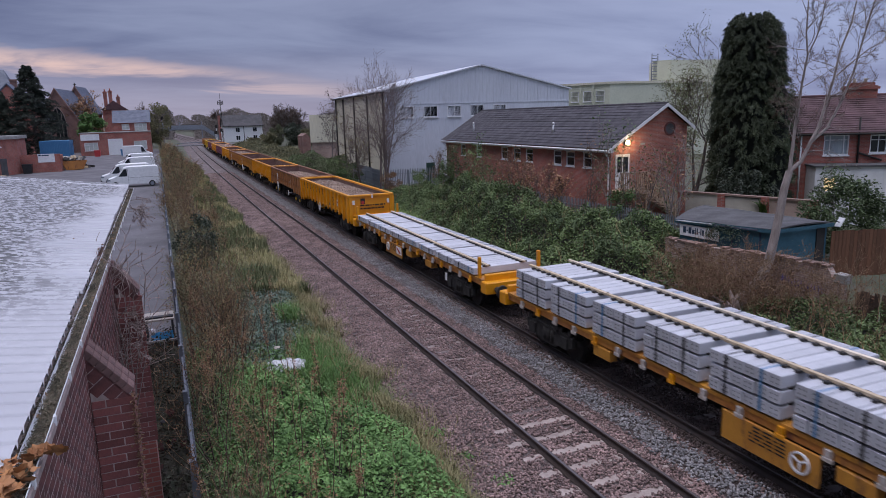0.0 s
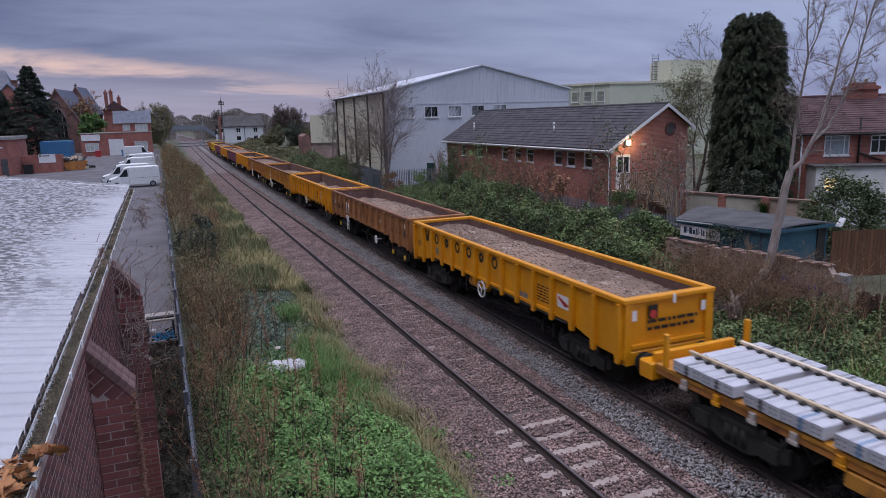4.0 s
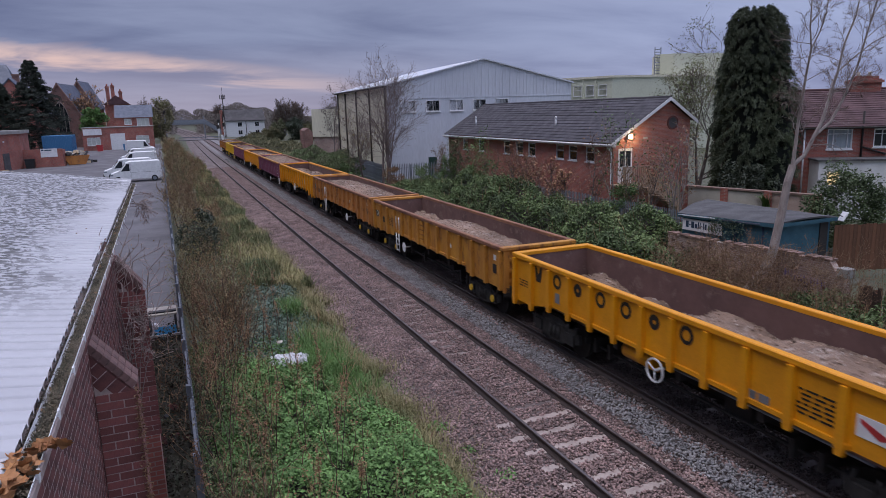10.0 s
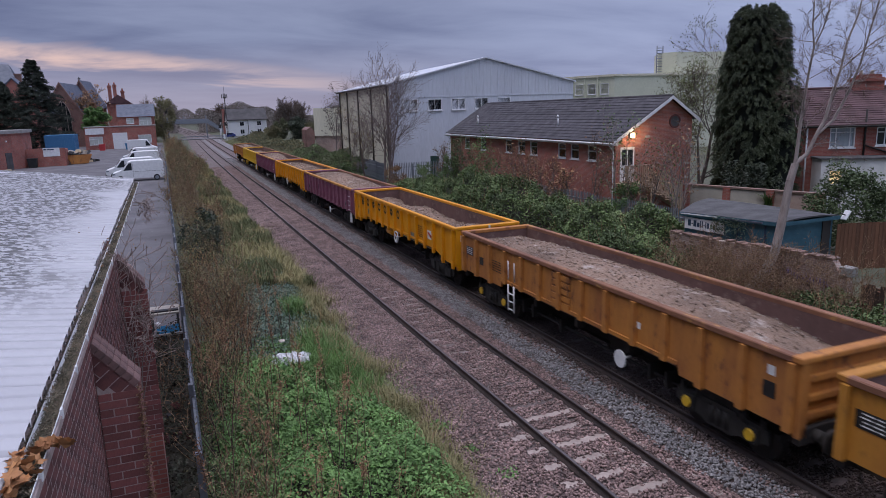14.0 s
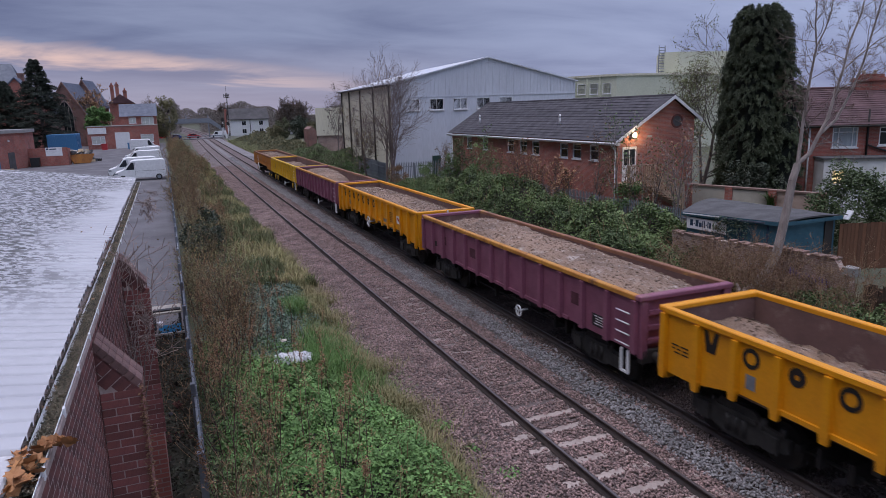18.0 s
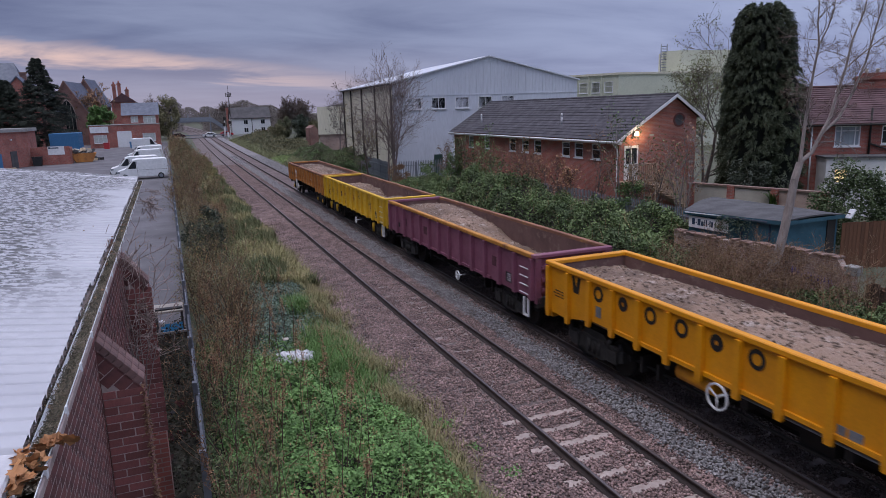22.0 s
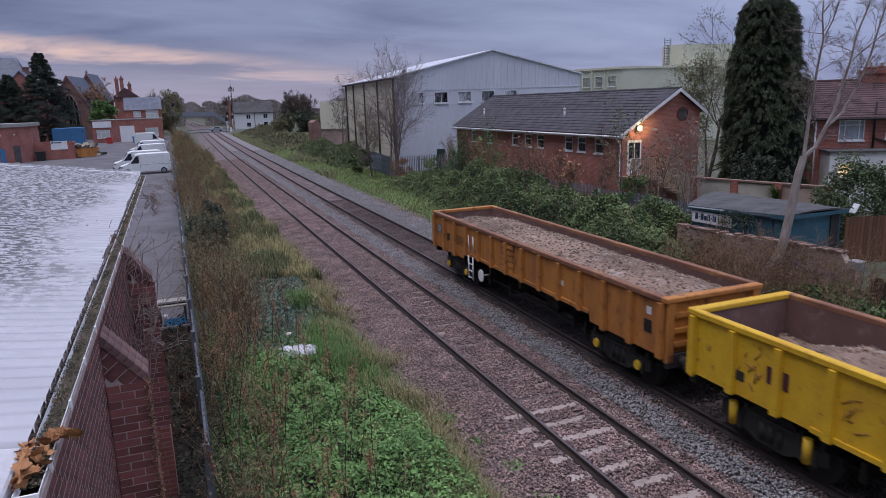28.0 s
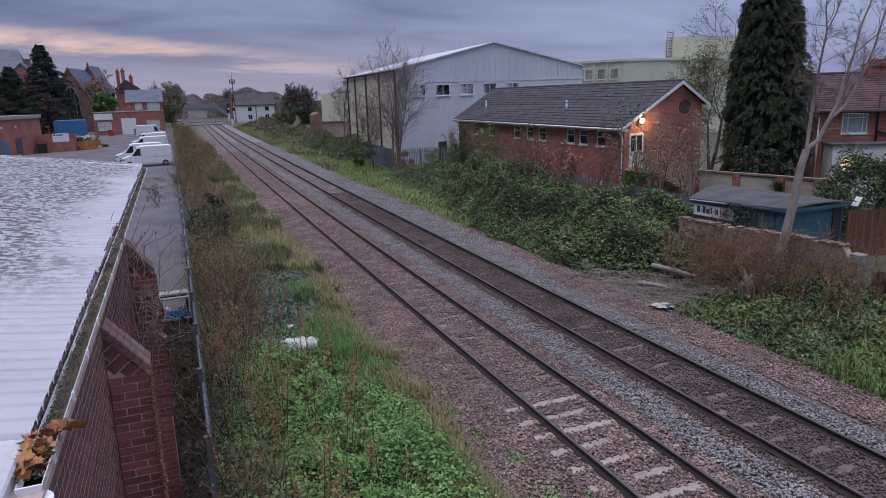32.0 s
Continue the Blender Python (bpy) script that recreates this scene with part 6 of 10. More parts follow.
# ---- the far end: crossing, footbridge, white houses ----
def far_end():
    w = thing("white_house", "white rendered house pair with dark tiled roof", "house")
    xa, xb, ya, yb = 20.6, 33.2, 240.0, 249.0
    bm = bmesh.new()
    box(bm, xa, xb, ya, yb, -0.3, 5.4)
    part("wall", bm, M["white"], w)
    dark = mat("dark_slate_roof", (0.062, 0.058, 0.062), (0.040, 0.038, 0.042), rough=0.85, scale=0.6, fine=5, bump=0.2)
    for s in (0, 1):
        bm = bmesh.new()
        ye = ya - 0.4 if s == 0 else yb + 0.4
        prism(bm, [(ye, 5.15), ((ya + yb) / 2, 8.75), ((ya + yb) / 2, 9.0), (ye, 5.4)], "x", xa - 0.3, xb + 0.3)
        part("roof_slope", bm, dark, w)
    for x in (xa, xb - 0.25):
        bm = bmesh.new()
        prism(bm, [(ya, 5.35), (yb, 5.35), ((ya + yb) / 2, 8.7)], "x", x, x + 0.25)
        part("gable_wall", bm, M["white"], w)
    for x in (24.4, 30.0):
        window(w, pose(x, ya - 0.05, 3.3), 1.4, 1.5, (0.5,), ())
        window(w, pose(x, ya - 0.05, 0.7), 1.4, 1.5, (0.5,), ())
    bm = bmesh.new()
    box(bm, 27.0, 27.2, ya - 0.15, ya, -0.3, 5.2)
    part("downpipe", bm, M["felt"], w)
    r = thing("brick_house", "plain dark brick house beyond the crossing", "house")
    bm = bmesh.new()
    box(bm, 20.2, 22.6, 250.5, 256.0, -0.3, 9.1)
    part("wall", bm, M["brick_x"], r)
    bm = bmesh.new()
    box(bm, 20.1, 22.7, 250.4, 256.1, 9.1, 9.3)
    part("coping", bm, dark, r)
    f = thing("footbridge", "grey steel footbridge over the railway", "footbridge")
    bm = bmesh.new()
    box(bm, 1.5, 14.2, 240.0, 242.2, 4.6, 4.9)
    part("deck", bm, M["steel"], f)
    for y in (240.0, 242.2):
        bm = bmesh.new()
        box(bm, 1.5, 14.2, y - 0.05, y + 0.05, 4.9, 6.1)
        part("parapet", bm, M["steel"], f)
        bm = bmesh.new()
        prism(bm, [(14.2, 4.6), (19.0, 1.2), (19.0, 2.6), (14.2, 6.1)], "y", y - 0.05, y + 0.05)
        part("stair_side", bm, M["steel"], f)
    for x in (2.0, 7.0, 13.8):
        bm = bmesh.new()
        box(bm, x - 0.18, x + 0.18, 240.2, 240.6, -0.2 if x != 7.0 else 4.6, 7.2)
        part("column", bm, M["steel"], f)
    p = thing("level_crossing_barrier", "grey barrier arm across the tracks at the crossing", "barrier")
    bm = bmesh.new()
    box(bm, 5.2, 17.6, 222.0, 222.2, 0.75, 1.0)
    part("barrier_arm", bm, M["steel"], p)
    bm = bmesh.new()
    box(bm, 17.4, 18.0, 221.7, 222.4, -0.3, 1.3)
    part("barrier_box", bm, M["white"], p)
    s = thing("signal_mast", "slim lattice mast beside the crossing", "mast")
    bm = bmesh.new()
    mx, my = 20.1, 238.5
    for a in range(3):
        c, d = math.cos(a * 2.1), math.sin(a * 2.1)
        tube(bm, (mx + 0.24 * c, my + 0.24 * d, -0.2), (mx + 0.10 * c, my + 0.10 * d, 14.0), 0.06, seg=5)
    for k in range(14):
        w0, w1 = 0.24 - 0.01 * k, 0.23 - 0.01 * k
        tube(bm, (mx - w0, my, k), (mx + w1, my, k + 1), 0.035, seg=4)
        tube(bm, (mx + w0, my, k), (mx - w1, my, k + 1), 0.035, seg=4)
    tube(bm, (mx, my, 13.8), (mx, my, 16.2), 0.05, seg=5)
    for k, w0 in ((12.6, 0.9), (13.2, 0.75), (13.8, 0.4)):
        tube(bm, (mx - w0, my, k), (mx + w0, my, k), 0.07, seg=5)
    for dx in (-0.8, -0.3, 0.35, 0.8):
        box(bm, mx + dx - 0.1, mx + dx + 0.1, my - 0.2, my, 12.4, 13.7)
    part("mast_body", bm, M["under"], s)
    for x, y, hh in ((16.4, 215, 6.0), (17.2, 208, 5.0), (15.2, 203, 4.5), (1.8, 236, 9.0)):
        q = thing("signal_post", "grey post with lamps beside the crossing", "post", group="posts at the crossing")
        bm = bmesh.new()
        tube(bm, (x, y, -0.3), (x, y, hh), 0.10, seg=6)
        part("pole", bm, M["white"] if hh < 7 else M["steel"], q)
        bm = bmesh.new()
        box(bm, x - 0.35, x + 0.35, y - 0.2, y + 0.1, hh - 1.0, hh)
        part("lamp_head", bm, M["under"], q)
    road = bmesh.new()
    box(road, -40, 60, 225, 234, -0.25, 0.02)
    part("crossing_road", road, M["asphalt"])
    tagged(bpy.data.objects["crossing_road"], "asphalt road over the level crossing", "road", kind="structure")
    b = thing("beige_store", "beige clad store shed beyond the warehouse", "building")
    bm = bmesh.new()
    prism(bm, [(24.9, 121.0), (29.6, 118.0), (38, 124), (34, 132)], "z", 2.8, 7.6)
    part("upper_wall", bm, M["clad_cream"], b)
    bm = bmesh.new()
    prism(bm, [(25.1, 121.2), (29.5, 118.3), (38, 124), (34, 132)], "z", -0.4, 2.8)
    part("lower_wall", bm, M["brick_old"], b)
    r2 = thing("small_brick_shed", "small brick shed with pitched roof", "shed")
    bm = bmesh.new()
    prism(bm, [(26.6, -0.3), (28.2, -0.3), (28.2, 3.3), (27.4, 4.1), (26.6, 3.6)], "y", 137, 142)
    part("wall", bm, M["brick_church"], r2)


far_end()


# ---- cars on the crossing road ----
CARS = []


def car(paint, label, x_a, t_a, x_b, t_b, y, tall=False):
    """A car that crosses the line from x_a at t_a to x_b at t_b."""
    c = thing("van" if tall else "car", label, "van" if tall else "car", group="cars on the crossing road")
    L, H = (5.0, 2.1) if tall else (4.1, 1.45)
    bm = bmesh.new()
    prism(bm, [(-L / 2, 0.35), (-L / 2, 0.8), (-L / 2 + 0.9, 0.95), (-L / 2 + 1.5, H), (L / 2 - (0.2 if tall else 0.9), H), (L / 2 - 0.05, 0.95), (L / 2, 0.4), (L / 2 - 0.2, 0.28), (-L / 2 + 0.2, 0.28)], "y", -0.85, 0.85)
    part("body", bm, M[paint], c, bevel=0.06)
    for s in (-1, 1):
        bm = bmesh.new()
        prism(bm, [(-L / 2 + 1.1, 0.98), (-L / 2 + 1.6, H - 0.1), (L / 2 - 1.2, H - 0.1), (L / 2 - 0.7, 0.98)] if not tall else [(-L / 2 + 1.1, 1.1), (-L / 2 + 1.5, H - 0.2), (-L / 2 + 2.2, H - 0.2), (-L / 2 + 2.2, 1.1)], "y", min(s * 0.84, s * 0.86), max(s * 0.84, s * 0.86))
        part("side_window", bm, M["glass"], c)
        for x in (-L / 2 + 0.8, L / 2 - 0.8):
            bm = bmesh.new()
            tube(bm, (x, s * 0.7, 0.3), (x, s * 0.87, 0.3), 0.3, seg=14)
            part("wheel", bm, M["black"], c)
        bm = bmesh.new()
        box(bm, -L / 2 - 0.02, -L / 2 + 0.1, min(s * 0.45, s * 0.75), max(s * 0.45, s * 0.75), 0.6, 0.75)
        part("headlight", bm, M["headlamp"], c)
    turn = 0 if x_b < x_a else 180
    v = (x_b - x_a) / (t_b - t_a)
    CARS.append((c, [(0.0, pose(x_a - v * t_a, y, 0, 0, 0, turn)), (32.0, pose(x_a + v * (32 - t_a), y, 0, 0, 0, turn))]))


M["headlamp"] = glow_mat("headlamp", (1.0, 0.95, 0.85), 3.0)
M["car_red"] = mat("red_car_paint", (0.42, 0.02, 0.03), rough=0.3, bump=0.0)
M["car_blue"] = mat("blue_car_paint", (0.03, 0.05, 0.20), rough=0.3, bump=0.0)
M["car_dark"] = mat("dark_car_paint", (0.05, 0.02, 0.025), rough=0.3, bump=0.0)
M["car_silver"] = mat("silver_car_paint", (0.42, 0.46, 0.50), rough=0.3, bump=0.0)
car("car_blue", "blue car on the crossing road", 9.1, 16.5, 6.6, 17.1, 228.0)
car("car_red", "dark red car on the crossing road", 6.8, 17.7, 13.5, 18.9, 231.0)
car("white", "white van on the crossing road", 15.1, 18.1, 8.4, 19.0, 228.0, True)
car("car_red", "bright red car on the crossing road", 6.6, 19.5, 13.4, 21.0, 231.0)
car("white", "white car on the crossing road", 14.4, 21.7, 8.0, 22.7, 228.0)
car("car_dark", "dark maroon car on the crossing road", 9.5, 23.2, 14.5, 24.2, 231.0)
car("car_silver", "silver car on the crossing road", 14.6, 27.7, 7.7, 30.0, 228.0)

# ---- plants ----
def tubes_mesh(name, segs, material, seg=5):
    """Tapered limbs from rows of (p0, p1, r0, r1)."""
    p0 = np.array([s[0] for s in segs], float)
    p1 = np.array([s[1] for s in segs], float)
    r0 = np.array([s[2] for s in segs])[:, None]
    r1 = np.array([s[3] for s in segs])[:, None]
    d = unit(p1 - p0)
    ref = np.where(np.abs(d[:, 2:3]) > 0.9, np.array([[1.0, 0, 0]]), np.array([[0, 0, 1.0]]))
    a = unit(np.cross(d, ref))
    b = np.cross(d, a)
    n = len(segs)
    v = np.zeros((n, 2 * seg, 3))
    for i in range(seg):
        c, s = math.cos(2 * math.pi * i / seg), math.sin(2 * math.pi * i / seg)
        v[:, i] = p0 + (a * c + b * s) * r0
        v[:, seg + i] = p1 + (a * c + b * s) * r1
    k = np.arange(n)[:, None] * 2 * seg
    f = np.concatenate([k + np.array([[i, (i + 1) % seg, seg + (i + 1) % seg, seg + i]]) for i in range(seg)])
    me = soup(name, v.reshape(-1, 3), f, material)
    me.polygons.foreach_set("use_smooth", np.ones(len(me.polygons), bool))
    return me


def grow(rng, p, d, length, r, level, segs, tips, split=3, bow=0.25, up=0.12, shrink=0.68, steps=4, r_min=0.004):
    """A limb that bends on its way and carries side limbs."""
    p = np.array(p, float)
    d = np.array(d, float) / np.linalg.norm(d)
    step = length / steps
    for k in range(steps):
        d = d + rng.normal(size=3) * bow * 0.5 + np.array((0, 0, up))
        d /= np.linalg.norm(d)
        q = p + d * step
        ra, rb = r * (1 - 0.75 * k / steps), r * (1 - 0.75 * (k + 1) / steps)
        segs[level].append((p, q, max(ra, r_min), max(rb, r_min)))
        if level < len(segs) - 1 and (k > 0 or level > 0):
            for _ in range(split if k < steps - 1 else split + 1):
                s = unit(rng.normal(size=(1, 3)))[0]
                s = s - d * (s @ d)
                s /= max(np.linalg.norm(s), 1e-6)
                nd = d * rng.uniform(0.55, 0.9) + s * rng.uniform(0.45, 0.85)
                grow(rng, q if rng.random() < 0.5 else p + d * step * rng.random(), nd, length * shrink * rng.uniform(0.6, 1.1) * (1 - 0.35 * k / steps), max(rb * 0.55, r_min), level + 1, segs, tips, split, bow, up, shrink, max(2, steps - 1), r_min)
        p = q
    if level >= len(segs) - 2:
        tips.append(p)


def bare_tree(label, base, height, r, seed, levels=4, split=2, stems=1, lean=(0, 0), bark="bark", leaves=0, leaf="leaf_dull", leaf_size=0.12, spread=0.25, up=0.12, shrink=0.66, name="bare_tree", steps=5, first=0.55, twig=0.006):
    rng = np.random.default_rng(seed)
    segs, tips = [[] for _ in range(levels)], []
    for s in range(stems):
        a = rng.uniform(0, 2 * math.pi)
        k = spread if stems > 1 else 0.04
        d = np.array((lean[0] + k * math.cos(a), lean[1] + k * math.sin(a), 1.0))
        grow(rng, np.array(base) + np.array((0.15 * s * math.cos(a), 0.15 * s * math.sin(a), -0.2)), d, height * first * (1 if s == 0 else rng.uniform(0.7, 1.0)), r * (1 if s == 0 else 0.75), 0, segs, tips, split, 0.16, up, shrink, steps, twig)
    # bring the tree to its true height
    b0 = np.array(base, float)
    k = height / max(1e-3, max(x[1][2] for s in segs for x in s) - b0[2])
    segs = [[(b0 + (x[0] - b0) * k, b0 + (x[1] - b0) * k, x[2], x[3]) for x in s] for s in segs]
    tips = [b0 + (x - b0) * k for x in tips]
    t = thing(name, label, "tree")
    tagged(piece("trunk", tubes_mesh("trunk", segs[0], M[bark], 8), t), kind="stuff" if stems > 1 else "")
    tagged(piece("branch_mass", tubes_mesh("branch_mass", [x for s in segs[1:-1] for x in s], M[bark], 5), t), kind="stuff")
    tw = piece("twig_mass", tubes_mesh("twig_mass", segs[-1], M["twig" if bark == "bark" else bark], 3), t)
    tagged(tw, kind="stuff")
    if leaves:
        tp = np.array(tips)
        pts = lumps(tp[rng.integers(0, len(tp), leaves)], rng, 0.35)
        tagged(piece("crown", leaf_mesh("crown", pts, leaf_size, M[leaf], rng), t), kind="stuff")
    return t


def leaning_tree():
    """The leaning tree by the old wall: a bowed trunk that forks, drawn limb by limb, with grown side limbs."""
    rng = np.random.default_rng(158)
    t = thing("bare_tree", "leaning bare tree with pale bark by the old wall", "tree")
    trunk = [(17.35, 16.6, -0.15), (17.62, 16.55, 0.5), (18.24, 16.5, 1.08), (18.64, 16.5, 1.65), (18.85, 16.5, 2.6), (18.99, 16.5, 3.3), (19.12, 16.5, 4.1), (19.30, 16.5, 4.66)]
    stem_a = [trunk[-1], (19.42, 16.55, 5.35), (19.52, 16.6, 5.98), (19.62, 16.6, 6.79), (19.72, 16.6, 7.58), (19.87, 16.6, 8.41), (19.80, 16.65, 9.1), (19.85, 16.7, 10.4)]
    stem_a2 = [stem_a[5], (20.2, 16.6, 8.95), (20.45, 16.65, 9.5), (20.7, 16.7, 10.5)]
    stem_b = [trunk[-1], (19.74, 16.45, 4.97), (20.05, 16.4, 5.58), (20.38, 16.4, 6.08), (20.61, 16.4, 6.8), (20.85, 16.35, 7.66), (21.04, 16.35, 8.54), (21.4, 16.3, 9.42), (21.6, 16.3, 10.4)]
    stem_c = [stem_b[2], (20.72, 16.35, 6.05), (21.24, 16.3, 6.93), (21.62, 16.25, 7.83), (21.88, 16.2, 8.9), (22.1, 16.2, 9.6), (22.3, 16.1, 10.6)]
    stem_d = [stem_b[5], (21.35, 16.2, 8.1), (21.95, 16.05, 8.55), (22.7, 15.9, 8.9)]
    stem_e = [stem_b[4], (20.9, 16.7, 6.95), (21.5, 16.9, 7.1), (22.6, 17.0, 7.35)]
    main, side, tips = [], [[], [], []], []
    for pts, r0, r1 in ((trunk, 0.175, 0.115), (stem_a, 0.062, 0.018), (stem_a2, 0.026, 0.012), (stem_b, 0.075, 0.017), (stem_c, 0.052, 0.015), (stem_d, 0.026, 0.010), (stem_e, 0.016, 0.008)):
        n = len(pts) - 1
        for i in range(n):
            a, b = np.array(pts[i]), np.array(pts[i + 1])
            main.append((a, b, r0 + (r1 - r0) * i / n, r0 + (r1 - r0) * (i + 1) / n))
            if pts is not trunk and i >= 1:
                for _ in range(3):
                    s = unit(rng.normal(size=(1, 3)) * (0.8, 1, 0.6))[0]
                    grow(rng, a + (b - a) * rng.random(), unit((b - a)[None])[0] * 0.75 + s * 0.7, rng.uniform(0.5, 1.25), 0.014, 0, side, tips, 2, 0.42, 0.05, 0.58, 4, 0.0035)
    # curling twigs where the fork leans towards the line, and one bare limb low on the trunk
    for k in range(5):
        grow(rng, (19.6 + 0.12 * rng.random(), 16.6, 6.6 + 1.4 * rng.random()), (-0.8, rng.normal() * 0.4, 0.35), rng.uniform(0.5, 0.9), 0.011, 0, side, tips, 2, 0.7, 0.04, 0.6, 4, 0.0035)
    grow(rng, (19.9, 16.42, 5.3), (0.9, -0.2, 0.25), 1.5, 0.018, 0, side, tips, 1, 0.35, -0.12, 0.4, 5, 0.004)
    piece("trunk", tubes_mesh("trunk", main, M["bark_pale"], 10), t)
    tagged(piece("branch_mass", tubes_mesh("branch_mass", side[0] + side[1], M["bark_pale"], 5), t), kind="stuff")
    tagged(piece("twig_mass", tubes_mesh("twig_mass", side[2], M["twig"], 3), t), kind="stuff")


def leafy_tree(label, base, height, radius, seed, leaf, count, size, name="tree", squash=1.0, low=0.3):
    """A crown of clumps on real limbs."""
    rng = np.random.default_rng(seed)
    segs, tips = [[], [], []], []
    grow(rng, (base[0], base[1], base[2] - 0.2), (0, 0, 1), height * 0.6, max(0.1, height * 0.022), 0, segs, tips, 3, 0.2, 0.1, 0.6, 4)
    t = thing(name, label, "tree")
    piece("trunk", tubes_mesh("trunk", segs[0], M["bark"], 7), t)
    tagged(piece("branch_mass", tubes_mesh("branch_mass", segs[1] + segs[2], M["bark"], 4), t), kind="stuff")
    n = max(30, count // 120)
    c = unit(rng.normal(size=(n, 3))) * rng.uniform(0.45, 1.0, (n, 1)) ** 0.5
    c = c * np.array((radius, radius, height * (1 - low) / 2 * squash)) * rng.uniform(0.75, 1.12, (n, 1)) + np.array(base) + np.array((0, 0, height * (low + (1 - low) / 2)))
    pts = lumps(c[rng.integers(0, n, count)], rng, radius * 0.27)
    tagged(piece("crown", leaf_mesh("crown", pts, size, M[leaf], rng), t), kind="stuff")
    return t


def sprays(name, root, d, length, per, size, material, rng, thin=0.12, sag=0.6, spread=0.16):
    """Feathery sprays: along each shoot from root in the direction d, many small pointed leaves that hang outwards."""
    n = len(root)
    k = np.repeat(np.arange(n), per)
    m = len(k)
    f = rng.uniform(0, 1, (m, 1)) ** 0.8
    ln = np.asarray(length).reshape(n, 1)[k]
    pts = root[k] + d[k] * ln * f + np.array((0, 0, -1.0)) * ln * sag * f * f + rng.normal(size=(m, 3)) * spread * ln * (0.35 + 0.65 * f)
    way = unit(d[k] * (1 - 0.4 * f) + np.array((0, 0, -1.0)) * (0.25 + sag * f) + rng.normal(size=(m, 3)) * 0.38)
    s = unit(np.cross(way, rng.normal(size=(m, 3))))
    sz = size * rng.uniform(0.6, 1.4, (m, 1))
    v = np.stack([pts, pts + way * sz * 0.45 + s * sz * thin, pts + way * sz, pts + way * sz * 0.45 - s * sz * thin], 1).reshape(-1, 3)
    q = np.arange(m * 4).reshape(m, 4)
    return soup(name, v, np.concatenate([q[:, [0, 1, 2]], q[:, [0, 2, 3]]]), material)


def cypress(label, base, height, radius, seed, count, per, size, prof, name="conifer"):
    """A columnar cypress: a core painted dark as shade and drooping feathery tufts all over it, with an uneven outline.
    """
    rng = np.random.default_rng(seed)
    t = thing(name, label, "tree")
    base = np.array(base, float)
    piece("trunk", tubes_mesh("trunk", [(base - (0, 0, 0.3), base + (0, 0, height * 0.9), radius * 0.11, 0.03)], M["bark"], 8), t)
    us, rs = prof

    def rad(u, a):
        lump = np.array([noise.noise((math.cos(p) * 1.4, math.sin(p) * 1.4, q * height * 0.42 + seed)) for p, q in zip(a, u)])
        return radius * np.interp(u, us, rs) * (1 + 0.20 * lump)
    # the dense inner body; the shade between the tufts is in its colour
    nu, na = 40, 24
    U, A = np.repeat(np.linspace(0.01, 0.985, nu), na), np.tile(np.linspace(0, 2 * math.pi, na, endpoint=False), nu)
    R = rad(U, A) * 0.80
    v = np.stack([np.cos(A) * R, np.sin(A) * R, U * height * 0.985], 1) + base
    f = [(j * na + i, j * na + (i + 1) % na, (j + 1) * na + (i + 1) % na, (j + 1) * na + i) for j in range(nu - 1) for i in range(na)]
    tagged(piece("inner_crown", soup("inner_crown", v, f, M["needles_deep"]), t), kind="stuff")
    u, a = rng.uniform(0.01, 1.0, count) ** 0.92, rng.uniform(0, 2 * math.pi, count)
    r = rad(u, a) * rng.uniform(0.74, 0.93, count)
    root = np.stack([np.cos(a) * r, np.sin(a) * r, u * height], 1) + base
    lift = np.where(u > 0.93, 0.9, 0.30)
    d = unit(np.stack([np.cos(a), np.sin(a), lift], 1) + rng.normal(size=(count, 3)) * 0.22)
    ln = rng.uniform(0.28, 0.62, count)
    tagged(piece("crown", sprays("crown", root, d, ln, per, size, M["needles"], rng, sag=0.85, spread=0.12), t), kind="stuff")
    return t


def cedar(label, base, height, reach, seed):
    """A spreading dark conifer in loose level tiers, open towards the top."""
    rng = np.random.default_rng(seed)
    t = thing("conifer", label, "tree")
    base = np.array(base, float)
    piece("trunk", tubes_mesh("trunk", [(base - (0, 0, 0.3), base + (0, 0, height * 0.97), 0.34, 0.04)], M["bark"], 8), t)
    limbs, root, d, ln = [], [], [], []
    for k in range(120):
        u = 0.08 + 0.90 * (k / 119) ** 0.9
        a = k * 2.4 + rng.normal() * 0.35
        L = reach * np.interp(u, [0.08, 0.30, 0.45, 0.65, 0.8, 0.92, 1.0], [0.80, 1.0, 0.92, 0.60, 0.34, 0.15, 0.02]) * rng.uniform(0.60, 1.18)
        out = np.array((math.cos(a), math.sin(a), 0.16 + 0.20 * u))
        p = base + (0, 0, u * height)
        steps = 6
        for i in range(steps):
            q = p + out * L / steps
            limbs.append((p, q, 0.08 * (1 - i / steps) + 0.012, 0.08 * (1 - (i + 1) / steps) + 0.012))
            p, out = q, out + np.array((0, 0, -0.085))
            if i >= 1:
                for _ in range(7):
                    side = np.array((-math.sin(a), math.cos(a), 0)) * rng.choice((-1, 1)) * rng.uniform(0.2, 1.0)
                    root.append(p - (q - limbs[-1][0]) * rng.random())
                    d.append(out * 0.6 + side + np.array((0, 0, rng.normal() * 0.12)))
                    ln.append(L * rng.uniform(0.14, 0.30) + 0.35)
    tagged(piece("limb_mass", tubes_mesh("limb_mass", limbs, M["bark"], 5), t), kind="stuff")
    tagged(piece("crown", sprays("crown", np.array(root), unit(np.array(d)), np.array(ln), 34, 0.24, M["needles_cedar"], rng, 0.10, 0.16, 0.11), t), kind="stuff")
    return t


